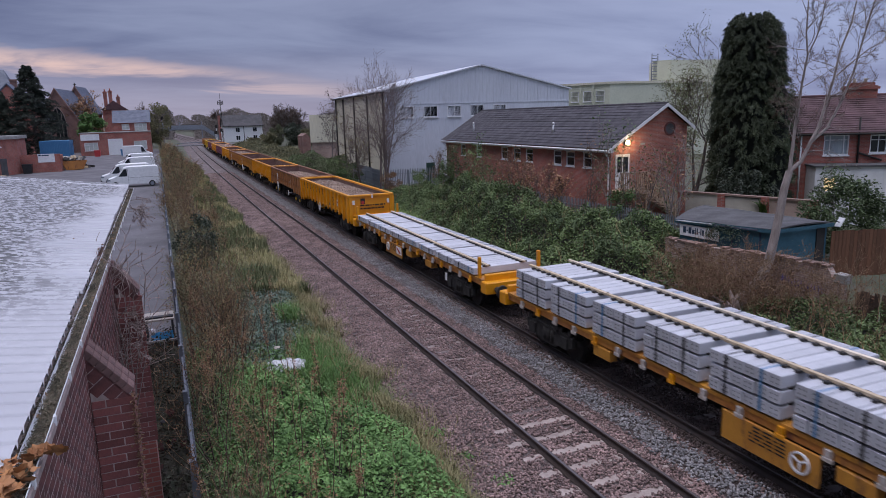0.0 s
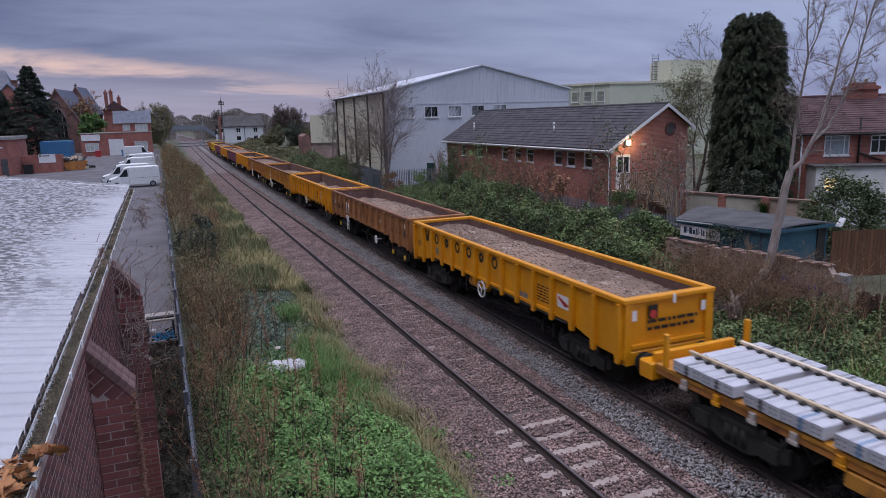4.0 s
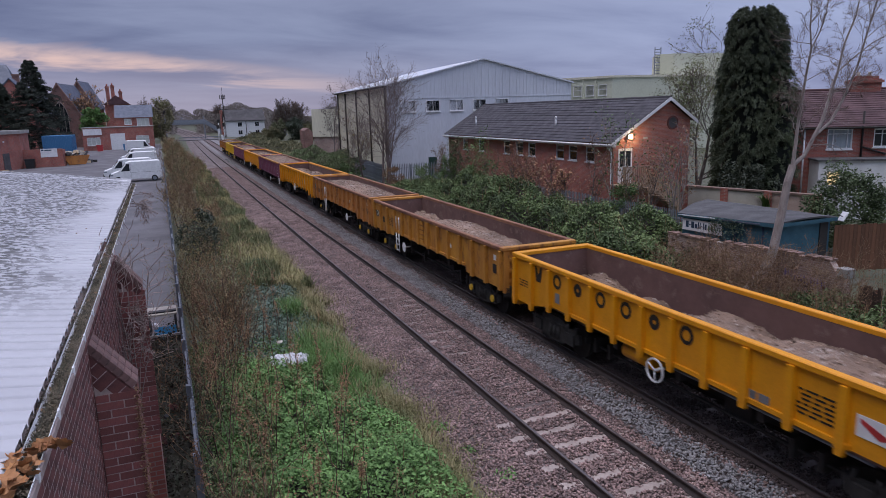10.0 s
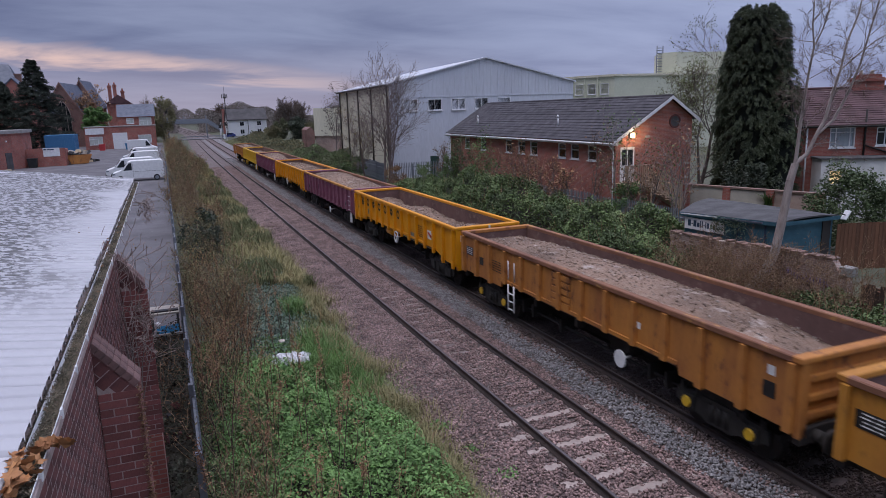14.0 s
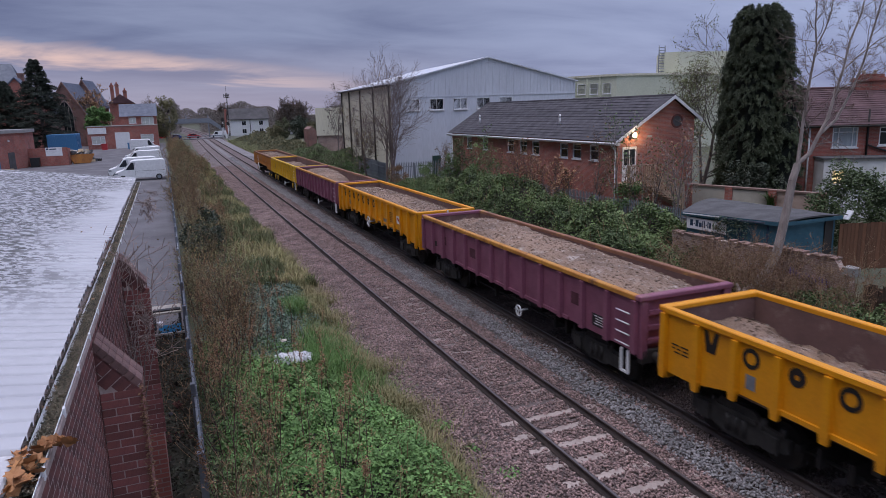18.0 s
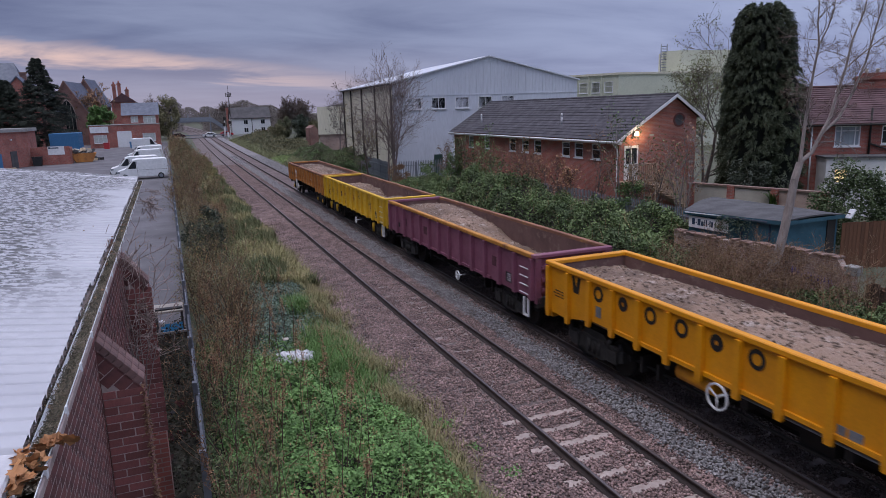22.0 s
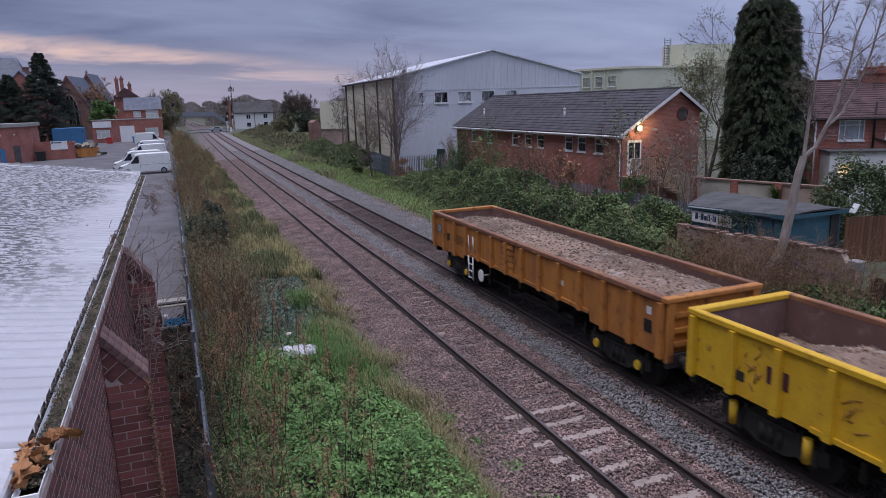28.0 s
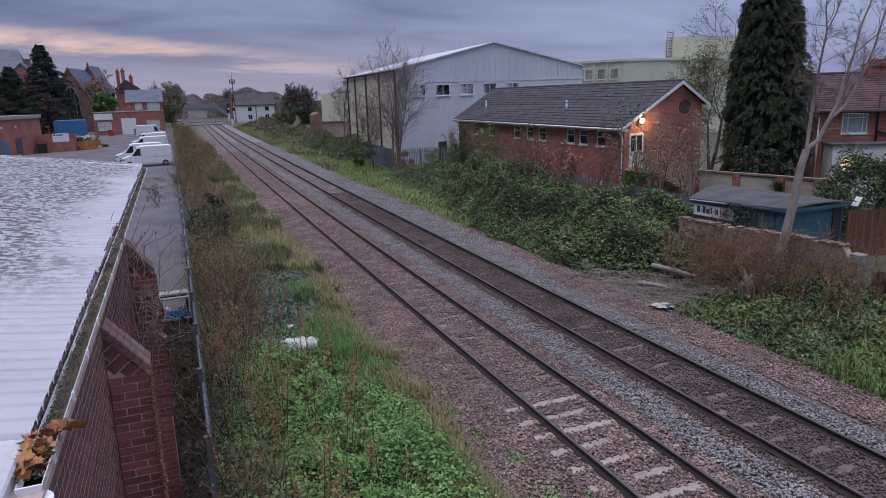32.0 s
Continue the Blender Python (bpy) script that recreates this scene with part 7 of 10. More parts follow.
def mound(name, label, x0, x1, y0, y1, hfun, density, size, leaf, seed, under="leaf", depth=0.4, category="bramble", up=0.5, stems=0, light=""):
    """A thicket: an uneven inner surface with shade painted in, leaves over it in layers, some arching stems."""
    rng = np.random.default_rng(seed)
    xs, ys = np.arange(x0, x1 + 0.01, 0.5), np.arange(y0, y1 + 0.01, 0.5)
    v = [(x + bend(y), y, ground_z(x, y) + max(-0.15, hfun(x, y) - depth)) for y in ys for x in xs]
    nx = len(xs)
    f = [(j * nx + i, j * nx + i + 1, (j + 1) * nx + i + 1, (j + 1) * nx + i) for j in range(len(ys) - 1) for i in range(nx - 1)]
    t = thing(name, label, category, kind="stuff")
    tagged(piece("thicket", soup("thicket", v, f, M["thicket_shade"]), t), kind="stuff")
    n = int((x1 - x0) * (y1 - y0) * density)
    x, y = rng.uniform(x0, x1, n), rng.uniform(y0, y1, n)
    h = np.array([hfun(a, b) for a, b in zip(x, y)])
    keep = h > 0.04
    x, y, h = x[keep], y[keep], h[keep]
    g = np.array([ground_z(a, b) for a, b in zip(x, y)])
    bx = np.array([bend(b) for b in y])
    z = g + h - np.minimum(depth, h) * rng.uniform(0, 1, len(h)) ** 1.4 + 0.05 * rng.normal(size=len(h))
    pts = np.stack([x + bx, y, z], 1)
    # paler leaves, young ones among them, also paint light onto the tops
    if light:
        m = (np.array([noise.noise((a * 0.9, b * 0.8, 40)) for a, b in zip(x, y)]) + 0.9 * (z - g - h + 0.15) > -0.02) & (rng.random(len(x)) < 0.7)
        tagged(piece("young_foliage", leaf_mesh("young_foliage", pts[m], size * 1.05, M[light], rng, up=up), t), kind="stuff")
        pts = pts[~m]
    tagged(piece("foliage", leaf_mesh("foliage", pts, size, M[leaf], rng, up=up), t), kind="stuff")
    if stems:
        i = rng.integers(0, len(x), stems)
        b = np.stack([x[i] + bx[i], y[i], g[i] + h[i] * 0.5], 1)
        tagged(piece("stem_mass", blade_mesh("stem_mass", b, (h[i] * 0.6 + 0.35) * rng.uniform(0.7, 1.3, stems), 0.02, M["straw"], rng, 0.8), t), kind="stuff")
    return t


def bumps(x, y, s=0.55, z=0.0):
    return noise.noise((x * s, y * s, z)) * 0.5 + noise.noise((x * s * 2.3, y * s * 2.3, z + 5)) * 0.28


def ramp(v, a, b):
    return max(0.0, min(1.0, (v - a) / (b - a)))


def bank_right(x, y):
    """Height of the bramble bank between the far track and the hall."""
    edge = 14.1 + 2.0 * ramp(y, 33, 47) + 0.5 * noise.noise((0, y * 0.35, 2)) + 3.4 * ramp(y, 22.0, 18.0)
    hump = 1.68 + 0.90 * noise.noise((x * 0.30, y * 0.22, 1.5)) + 1.0 * noise.noise((x * 0.75, y * 0.65, 8.5)) + 0.75 * noise.noise((x * 1.7, y * 1.5, 3.5))
    return ramp(x, edge, edge + 2.4) * hump * ramp(y, 17.0, 20.5) * (1.0 - 0.75 * ramp(y, 44, 57)) * (1.0 - 0.68 * ramp(x, 19.4, 21.6))


def weeds_right(x, y):
    edge = 14.0 + 0.5 * noise.noise((3, y * 0.5, 2))
    return ramp(x, edge, edge + 1.2) * (0.40 + 0.75 * bumps(x, y, 0.8, 3)) * ramp(17.4, y, y + 2.0) * (1 + 0.6 * ramp(x, 17, 19))


def nettles_left(x, y):
    edge = 4.75 + 0.35 * noise.noise((7, y * 0.6, 1)) - 0.5 * ramp(y, 13.0, 16.5)
    tuft = 1.0 - 1.3 * math.exp(-((x - 3.75) ** 2 / 0.55 + (y - 17.9) ** 2 / 7.0))
    return ramp(edge, x, x + 0.7) * (0.46 + 0.55 * bumps(x, y, 0.95, 7) + 0.30 * noise.noise((x * 2.2, y * 2.2, 9))) * max(0.0, tuft) * ramp(21.0, y, y + 5) * ramp(x, 0.15, 0.5)


def ivy_left(x, y):
    tuft = 1.0 - 1.3 * math.exp(-((x - 3.9) ** 2 / 0.5 + (y - 19.5) ** 2 / 9.0))
    return max(0.0, tuft) * ramp(4.75 + 0.35 * noise.noise((2, y * 0.4, 4)), x, x + 0.7) * (0.24 + 0.30 * bumps(x, y, 0.7, 11)) * ramp(y, 17.0, 19.5) * ramp(36, y, y + 5)


def thickets():
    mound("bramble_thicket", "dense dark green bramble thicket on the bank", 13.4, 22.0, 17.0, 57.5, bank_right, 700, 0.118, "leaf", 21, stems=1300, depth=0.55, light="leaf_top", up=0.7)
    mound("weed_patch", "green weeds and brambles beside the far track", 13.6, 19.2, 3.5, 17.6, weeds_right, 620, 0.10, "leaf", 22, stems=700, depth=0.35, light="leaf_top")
    mound("nettle_patch", "low bright green nettles beside the near track", 0.1, 5.4, 5.5, 21.0, nettles_left, 1350, 0.078, "leaf_fresh", 23, depth=0.34, category="nettles", up=0.7, stems=260)

    def fence_bramble(x, y):
        return ramp(x, 0.05, 0.25) * ramp(1.9 + 0.5 * noise.noise((5, y * 0.4, 3)), x, x + 0.8) * max(0.0, 0.62 + 0.8 * bumps(x, y, 0.8, 17)) * ramp(20.0, y, y + 3)
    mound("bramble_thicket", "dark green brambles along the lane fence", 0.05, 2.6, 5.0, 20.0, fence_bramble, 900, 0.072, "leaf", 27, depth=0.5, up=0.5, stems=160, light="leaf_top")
    mound("ivy_patch", "grey-green ivy creeping over the ground", 1.0, 5.0, 17.5, 34.0, ivy_left, 640, 0.085, "leaf_ivy", 24, depth=0.2, category="ivy", up=0.7)

    def hedge(x, y):
        return ramp(x, 16.4, 18.0) * max(0.0, 1.15 + 2.6 * bumps(x, y, 0.22, 2)) * ramp(y, 71, 75) * ramp(112, y, y + 6) * ramp(22.6, x, x + 1)
    mound("hedge", "dark green unclipped hedge beside the warehouse", 16.2, 22.4, 71, 112, hedge, 260, 0.16, "leaf_scrub", 25, depth=0.8, category="hedge", light="leaf")

    def far_hedge(x, y):
        return ramp(x, 14.8, 17.0) * max(0.0, 0.75 + 3.0 * bumps(x, y, 0.11, 5)) * ramp(y, 112, 120) * ramp(204, y, y + 5)
    mound("hedge", "brown and green scrub along the far railway bank", 14.6, 24, 112, 203, far_hedge, 70, 0.27, "leaf_olive", 26, depth=1.0, category="hedge", light="leaf_scrub")

    def bank_grass(x, y):
        return ramp(x, 13.6, 14.4) * 0.25 * ramp(y, 52, 58) * (1 + bumps(x, y))
    rng = np.random.default_rng(31)
    n = 90000
    x, y = rng.uniform(13.9, 19.8, n), 33 + 163 * rng.uniform(0, 1, n) ** 1.8
    b = np.array([(a + bend(c), c, ground_z(a, c)) for a, c in zip(x, y)])
    pale = np.array([noise.noise((a * 0.25, c * 0.06, 12)) + 0.012 * (c - 85) for a, c in zip(x, y)]) > 0.05
    tagged(new("bank_grass", blade_mesh("bank_grass", b[~pale], 0.26, 0.032, M["grass_bank"], rng, 1.0)), "rough green grass on the railway bank", "grass", kind="stuff")
    tagged(new("pale_bank_grass", blade_mesh("pale_bank_grass", b[pale], 0.5, 0.08, M["grass_pale"], rng, 0.8)), "pale grass on the far railway bank", "grass", kind="stuff")
    # grass on the near side: a bright tussocky patch and straw along the ballast edge
    n = 9000
    x = rng.normal(3.6, 0.36, n)
    y = rng.normal(17.8, 1.15, n)
    x[7500:], y[7500:] = rng.normal(3.7, 0.22, 1500), rng.normal(23.8, 0.5, 1500)
    k = (x < 5.3) & (x > 1.0) & (y > 9)
    b = np.array([(a, c, ground_z(a, c)) for a, c in zip(x[k], y[k])])
    tagged(new("grass_patch", blade_mesh("grass_patch", b, 0.40, 0.024, M["grass_bright"], rng, 0.95)), "bright green grass tussock beside the track", "grass", kind="stuff")
    n = 36000
    y = 7 + 36 * rng.uniform(0, 1, n) ** 1.25
    x = 4.45 + rng.normal(0, 0.40, n) - 0.2 * np.sin(y * 0.7)
    b = np.array([(a, c, ground_z(a, c)) for a, c in zip(x, y)])
    f = np.array([noise.noise((a * 0.9, c * 0.42, 3)) for a, c in zip(x, y)])
    tagged(new("dry_grass", blade_mesh("dry_grass", b[f > -0.06], 0.40, 0.018, M["grass_dry"], rng, 1.0)), "straw-coloured dry grass at the ballast edge", "grass", kind="stuff")
    tagged(new("edge_grass", blade_mesh("edge_grass", b[f < 0.1], 0.22, 0.022, M["grass_olive"], rng, 1.0)), "short green grass at the ballast edge", "grass", kind="stuff")
    n = 26000
    y = 27 + 95 * rng.uniform(0, 1, n) ** 1.5
    x = 2.2 + 2.75 * rng.uniform(0, 1, n) ** 0.8 + 0.2 * np.sin(y * 0.5)
    f = np.array([noise.noise((a * 0.8, c * 0.25, 14)) for a, c in zip(x, y)])
    b = np.array([(a + bend(c), c, ground_z(a, c)) for a, c in zip(x, y)])
    tagged(new("verge_grass", blade_mesh("verge_grass", b[f > 0.02], 0.55, 0.032, M["grass_dry"], rng, 0.9)), "dry straw-coloured grass on the near verge", "grass", kind="stuff")
    tagged(new("verge_weeds", blade_mesh("verge_weeds", b[f <= 0.02], 0.62, 0.036, M["grass_olive"], rng, 0.7)), "green weeds and grass on the near verge", "grass", kind="stuff")
    for x, y, r in ((5.55, 10.7, 0.22), (5.55, 9.35, 0.25), (5.1, 13.2, 0.2), (5.3, 11.9, 0.14), (6.1, 9.0, 0.1)):
        c = np.array((x, y, -0.22)) + rng.normal(size=(int(900 * r), 3)) * np.array((r * 0.5, r * 0.6, 0.05))
        tagged(new("weed", leaf_mesh("weed", c, 0.075, M["leaf_fresh"], rng)), "small green weed growing in the ballast", "weed", kind="stuff")
    n = 5200
    x, y = rng.uniform(14.2, 17.5, n), rng.uniform(6.0, 11.5, n)
    b = np.array([(a, c, ground_z(a, c)) for a, c in zip(x, y)])
    tagged(new("grass_patch", blade_mesh("grass_patch", b, 0.5, 0.02, M["grass"], rng, 0.8)), "long grass beside the far track", "grass", kind="stuff")


def scrub():
    """Brown leggy shrubs along the lane fence."""
    rng = np.random.default_rng(41)
    placed = []
    for k in range(150):
        y = 19 + 165 * rng.uniform(0, 1) ** 1.7
        w = 4.2 if y > 40 else 2.1
        x = 0.35 + rng.uniform(0, 1) ** 1.4 * (w if y > 24 else 1.6)
        if y > 60:
            x = 0.35 + rng.uniform(0, 1) * 3.6
        if not (26.5 < y < 33.5 and x < 2.3):
            placed.append((x, y))
    for x, y in [(0.5, 9.2), (0.6, 12.6), (0.5, 15.4), (0.8, 17.5)]:
        placed.append((x, y))
    for i, (x, y) in enumerate(placed):
        h = rng.uniform(0.95, 2.65) * (1.1 if y > 19 else 1.15) * (1.15 if x < 1.5 else 0.85)
        z = ground_z(x, y)
        segs, tips = [[], [], []], []
        stems = int(rng.integers(4, 8)) if y < 60 else 4
        for s in range(stems):
            a = rng.uniform(0, 2 * math.pi)
            grow(rng, (x + 0.08 * math.cos(a), y + 0.08 * math.sin(a), z - 0.05), (0.28 * math.cos(a), 0.28 * math.sin(a), 1), h * rng.uniform(0.6, 1.0), 0.014 if y < 60 else 0.025, 0, segs, tips, 2, 0.22, 0.15, 0.42, 4, 0.0035 if y < 40 else 0.008)
        t = thing("shrub", "leggy brown buddleia shrub with sparse dull leaves", "shrub", group="shrubs along the lane fence")
        tagged(piece("stem_mass", tubes_mesh("stem_mass", segs[0] + segs[1], M["twig"], 4), t), kind="stuff")
        tagged(piece("twig_mass", tubes_mesh("twig_mass", segs[2], M["straw"], 3), t), kind="stuff")
        tp = np.array(tips)
        near = y < 22
        n = 420 if near else (1600 if y < 60 else 700)
        q = rng.random()
        kind = "leaf_olive" if q < 0.30 else ("grass_olive" if q < 0.58 else ("leaf_dull" if q < 0.76 else "leaf_brown"))
        pts = lumps(tp[rng.integers(0, len(tp), n)], rng, 0.26 if y < 60 else 0.42)
        pts[:, 2] -= rng.uniform(0, 1, n) ** 2 * h * 0.6
        pts[:, 2] = np.maximum(pts[:, 2], z + 0.05)
        tagged(piece("foliage", leaf_mesh("foliage", pts, 0.062 if y < 60 else 0.12, M[kind], rng, aspect=0.36), t), kind="stuff")
    # tall dead flower stems close to the camera
    n = 80
    y = rng.uniform(5.6, 21, n)
    x = 0.25 + 2.6 * rng.uniform(0, 1, n) ** 1.4
    b = np.array([(a, c, ground_z(a, c)) for a, c in zip(x, y)])
    st = thing("dead_stems", "tall brown dead stems standing among nettles", "weeds", kind="stuff")
    segs, tips = [[], []], []
    for p in b:
        grow(rng, p, (rng.normal() * 0.1, rng.normal() * 0.1, 1), rng.uniform(1.1, 2.5), 0.011, 0, segs, tips, 1, 0.12, 0.1, 0.32, 6, 0.0035)
    tagged(piece("stem_mass", tubes_mesh("stem_mass", segs[0], M["twig"], 4), st), kind="stuff")
    tagged(piece("side_stem_mass", tubes_mesh("side_stem_mass", segs[1], M["straw"], 3), st), kind="stuff")
    tops = [q for i, q in enumerate(segs[0]) if i % 6 in (4, 5) and (i // 6) % 5 < 3]
    k = rng.integers(0, len(tops), 9000)
    f = rng.uniform(0, 1, (9000, 1))
    p0, p1 = np.array([q[0] for q in tops])[k], np.array([q[1] for q in tops])[k]
    pts = p0 + (p1 - p0) * f + rng.normal(size=(9000, 3)) * 0.030
    tagged(piece("seed_spike_mass", leaf_mesh("seed_spike_mass", pts, 0.034, M["seed_brown"], rng), st), kind="stuff")
    tp = np.array(tips)
    pts = lumps(tp[rng.integers(0, len(tp), 6000)], rng, 0.09)
    tagged(piece("seed_mass", leaf_mesh("seed_mass", pts, 0.028, M["leaf_brown"], rng), st), kind="stuff")
    # an ivy-clad bush
    leafy_tree("dark ivy-clad bush among the brown shrubs", (1.15, 32.0, 0), 2.75, 0.9, 44, "leaf_dark_shrub", 9500, 0.085, "bush", low=0.05)


def trees():
    bare_tree("tall bare tree with several stems before the warehouse", (18.9, 59.4, 0.1), 12.6, 0.15, 353, 4, 2, 4, spread=0.13, lean=(0.08, 0), leaves=500, leaf="leaf_dull", leaf_size=0.12, up=0.09, shrink=0.66, twig=0.008, bark="bark_rosy")
    bare_tree("slender bare tree beside the warehouse", (17.6, 63.0, 0.1), 7.6, 0.09, 52, 4, 2, 2, spread=0.3, twig=0.009, bark="bark_rosy", leaves=600, leaf="leaf_dull", leaf_size=0.14)
    bare_tree("bare tree beyond the warehouse", (23.9, 101.8, 0), 11.3, 0.14, 53, 4, 2, 2, spread=0.25, twig=0.013, bark="bark_rosy", leaves=900, leaf="far_leaf", leaf_size=0.3)
    leaning_tree()
    bare_tree("thin sapling with yellowing leaves before the hall", (23.2, 31.2, 0), 6.8, 0.06, 55, 3, 2, 2, spread=0.12, bark="bark_pale", leaves=420, leaf="leaf_weed", leaf_size=0.13, first=0.75, shrink=0.4)
    bare_tree("thin bare sapling before the porch", (24.2, 30.6, 0), 5.0, 0.05, 56, 3, 2, 2, spread=0.16, bark="bark_pale", leaves=200, leaf="leaf_brown", leaf_size=0.12, first=0.7, shrink=0.45)
    for i, (x, y, h, lf, n) in enumerate(((22.3, 35.5, 3.6, "leaf_brown", 500), (22.1, 39.2, 3.9, "leaf_brown", 520), (22.4, 43.5, 3.4, "leaf_weed", 420), (21.9, 50.5, 4.3, "leaf_weed", 1500), (21.6, 53.0, 4.2, "leaf_brown", 700), (22.2, 36.8, 3.2, "leaf_brown", 460))):
        bare_tree("thin sapling with sparse autumn leaves by the palisade", (x, y, 0.2), h, 0.045, 60 + i, 3, 2, 3, spread=0.22, leaves=n, leaf=lf, leaf_size=0.13, first=0.7, shrink=0.5, twig=0.008)
    for i, (x, y, h, lf, n) in enumerate(((24.9, 28.6, 6.0, "leaf_brown", 260), (25.9, 29.4, 5.2, "leaf_weed", 240), (22.9, 33.2, 5.6, "leaf_brown", 420), (22.4, 47.0, 5.2, "leaf_weed", 1300), (23.6, 29.4, 4.6, "leaf_brown", 300), (22.2, 41.2, 4.6, "leaf_brown", 500))):
        bare_tree("slender sapling with few leaves before the brick hall", (x, y, 0.1), h, 0.05, 160 + i, 3, 2, 3, spread=0.16, bark="bark_pale" if i in (0, 1) else "bark", leaves=n, leaf=lf, leaf_size=0.12, first=0.75, shrink=0.45, twig=0.007)
    cypress("tall dark columnar cypress behind the hall", (32.72, 31.2, -0.2), 12.25, 1.80, 71, 1900, 120, 0.14, ([0, 0.06, 0.35, 0.6, 0.8, 0.9, 0.96, 1], [0.95, 1.06, 1.06, 0.95, 0.86, 0.80, 0.66, 0.36]))
    cypress("small dark cypress shoot beside the tall one", (33.35, 29.55, -0.2), 8.7, 0.72, 72, 380, 90, 0.13, ([0, 0.1, 0.6, 0.9, 1], [1.0, 1.05, 1.0, 0.7, 0.15]))
    cedar("broad dark cedar behind the yard wall", (-18.6, 131.0, YARD), 16.9 - YARD, 4.7, 73)
    cedar("second dark cedar beside the broad one", (-24.0, 134.0, YARD), 13.6 - YARD, 4.2, 83)
    bare_tree("weeping birch with yellow-green leaves beside the cypress", (35.4, 38.4, 0), 13.4, 0.16, 74, 4, 2, 3, spread=0.24, twig=0.010, leaves=17000, leaf="leaf_birch", leaf_size=0.11, up=-0.02)
    leafy_tree("dark laurel bush at the foot of the hall's stair", (30.6, 29.2, 0), 3.4, 1.5, 75, "leaf_dark_shrub", 5200, 0.14, "bush", low=0.05)
    leafy_tree("dense green garden bush by the board fence", (27.3, 20.5, 0), 4.0, 1.75, 76, "leaf", 12000, 0.12, "bush", low=0.05)
    leafy_tree("bright green tree beside the church", (-14.5, 186.0, 0.3), 9.6, 3.1, 77, "leaf_fresh", 5200, 0.5, "tree", low=0.25)
    bare_tree("bare reddish tree behind the church", (-15.8, 192.0, 0), 15.5, 0.25, 78, 4, 2, 2, leaves=2600, leaf="leaf_brown", leaf_size=0.45, spread=0.3, twig=0.035)
    for i, (x, y, h, r, n) in enumerate(((-2.5, 262, 15, 4.5, 3000), (37, 225, 12.6, 5.5, 5200), (43, 232, 12.5, 4.5, 4200), (0, 330, 14, 5.5, 3600), (26, 320, 13, 6, 3600), (34, 340, 13, 6, 3400))):
        bare_tree("bare tree in the distance", (x, y, -0.2), h, 0.3, 90 + i, 4, 2, 3, leaves=n, leaf="far_leaf", leaf_size=0.26, spread=0.4, shrink=0.75, twig=0.04)
    leafy_tree("olive-brown unclipped tree beside the far lane", (0.6, 205.0, 0), 12.6, 3.6, 190, "leaf_olive", 9000, 0.34, "tree", low=0.08)
    leafy_tree("olive-brown unclipped tree beside the crossing", (-1.8, 218.0, 0), 10.5, 3.4, 191, "leaf_olive", 7000, 0.34, "tree", low=0.08)
    for i, (x, y, h, r, lf, n) in enumerate(((27.8, 190.0, 4.0, 2.6, "leaf_olive", 4200), (31.0, 194.0, 5.4, 3.0, "leaf_scrub", 5200), (34.6, 188.0, 6.2, 3.2, "leaf_dark_shrub", 6000), (38.0, 184.0, 5.0, 3.0, "leaf_scrub", 4800), (24.4, 199.0, 2.6, 2.4, "leaf_olive", 3000), (35.5, 176.0, 4.4, 2.8, "leaf_olive", 4400))):
        leafy_tree("unclipped scrub bush on the far bank before the white house", (x, y, -0.2), h, r, 290 + i, lf, n, 0.34, "bush", low=0.02)
    leafy_tree("green shrub beside the warehouse fence", (17.4, 66.5, 0), 2.6, 1.1, 79, "leaf_weed", 2600, 0.16, "bush", low=0.05)
    for i, (x, y, h, r, lf) in enumerate(((21.9, 51.5, 3.3, 1.1, "leaf_weed"), (22.2, 48.5, 2.4, 0.8, "leaf"), (20.9, 55.0, 2.2, 1.1, "leaf"), (22.9, 30.0, 2.6, 1.0, "leaf_weed"), (21.6, 26.5, 1.9, 0.9, "leaf"), (20.3, 23.4, 1.5, 0.8, "leaf_weed"), (19.0, 58.0, 1.9, 1.0, "leaf_brown"))):
        leafy_tree("self-sown green bush by the palisade fence", (x, y, 0.1), h, r, 110 + i, lf, int(2600 * r * h / 2), 0.10, "bush", low=0.05)
    # distant woods close the view
    rng = np.random.default_rng(99)
    n = 240000
    a = rng.uniform(-0.35, 0.75, n)
    d = rng.uniform(300, 345, n)
    gap = np.abs(d * np.sin(a) - 11) > 4
    hmax = 8.5 + 2.6 * np.sin(a * 23) + 2.2 * np.sin(a * 57 + 1) + 1.2 * np.sin(a * 141)
    pts = np.stack([d * np.sin(a), d * np.cos(a), hmax * rng.uniform(0, 1, n) ** 0.7], 1)[gap]
    tagged(new("far_woods", leaf_mesh("far_woods", pts, 0.48, M["far_leaf"], rng)), "distant bare woods on the skyline", "woods", kind="stuff")
    av = np.linspace(-0.35, 0.75, 420)
    hv = (8.5 + 2.6 * np.sin(av * 23) + 2.2 * np.sin(av * 57 + 1) + 1.2 * np.sin(av * 141)) * 0.80 + rng.normal(size=420) * 0.5
    hv = np.where(np.abs(335 * np.sin(av) - 11) > 5, np.maximum(hv, 1.0), 0.05)
    rows = [np.stack([dd * np.sin(av), dd * np.cos(av), hv * k - 0.3], 1) for dd, k in ((318, 0.0), (324, 0.7), (332, 1.0), (346, 0.0))]
    q = [(j * 420 + i, j * 420 + i + 1, (j + 1) * 420 + i + 1, (j + 1) * 420 + i) for j in range(3) for i in range(419)]
    tagged(new("far_woods", soup("far_woods", np.concatenate(rows), q, M["far_leaf"])), "dense inner mass of the distant woods", "woods", kind="stuff")
    n = 50000
    a, d = rng.uniform(-0.05, 0.13, n), rng.uniform(560, 640, n)
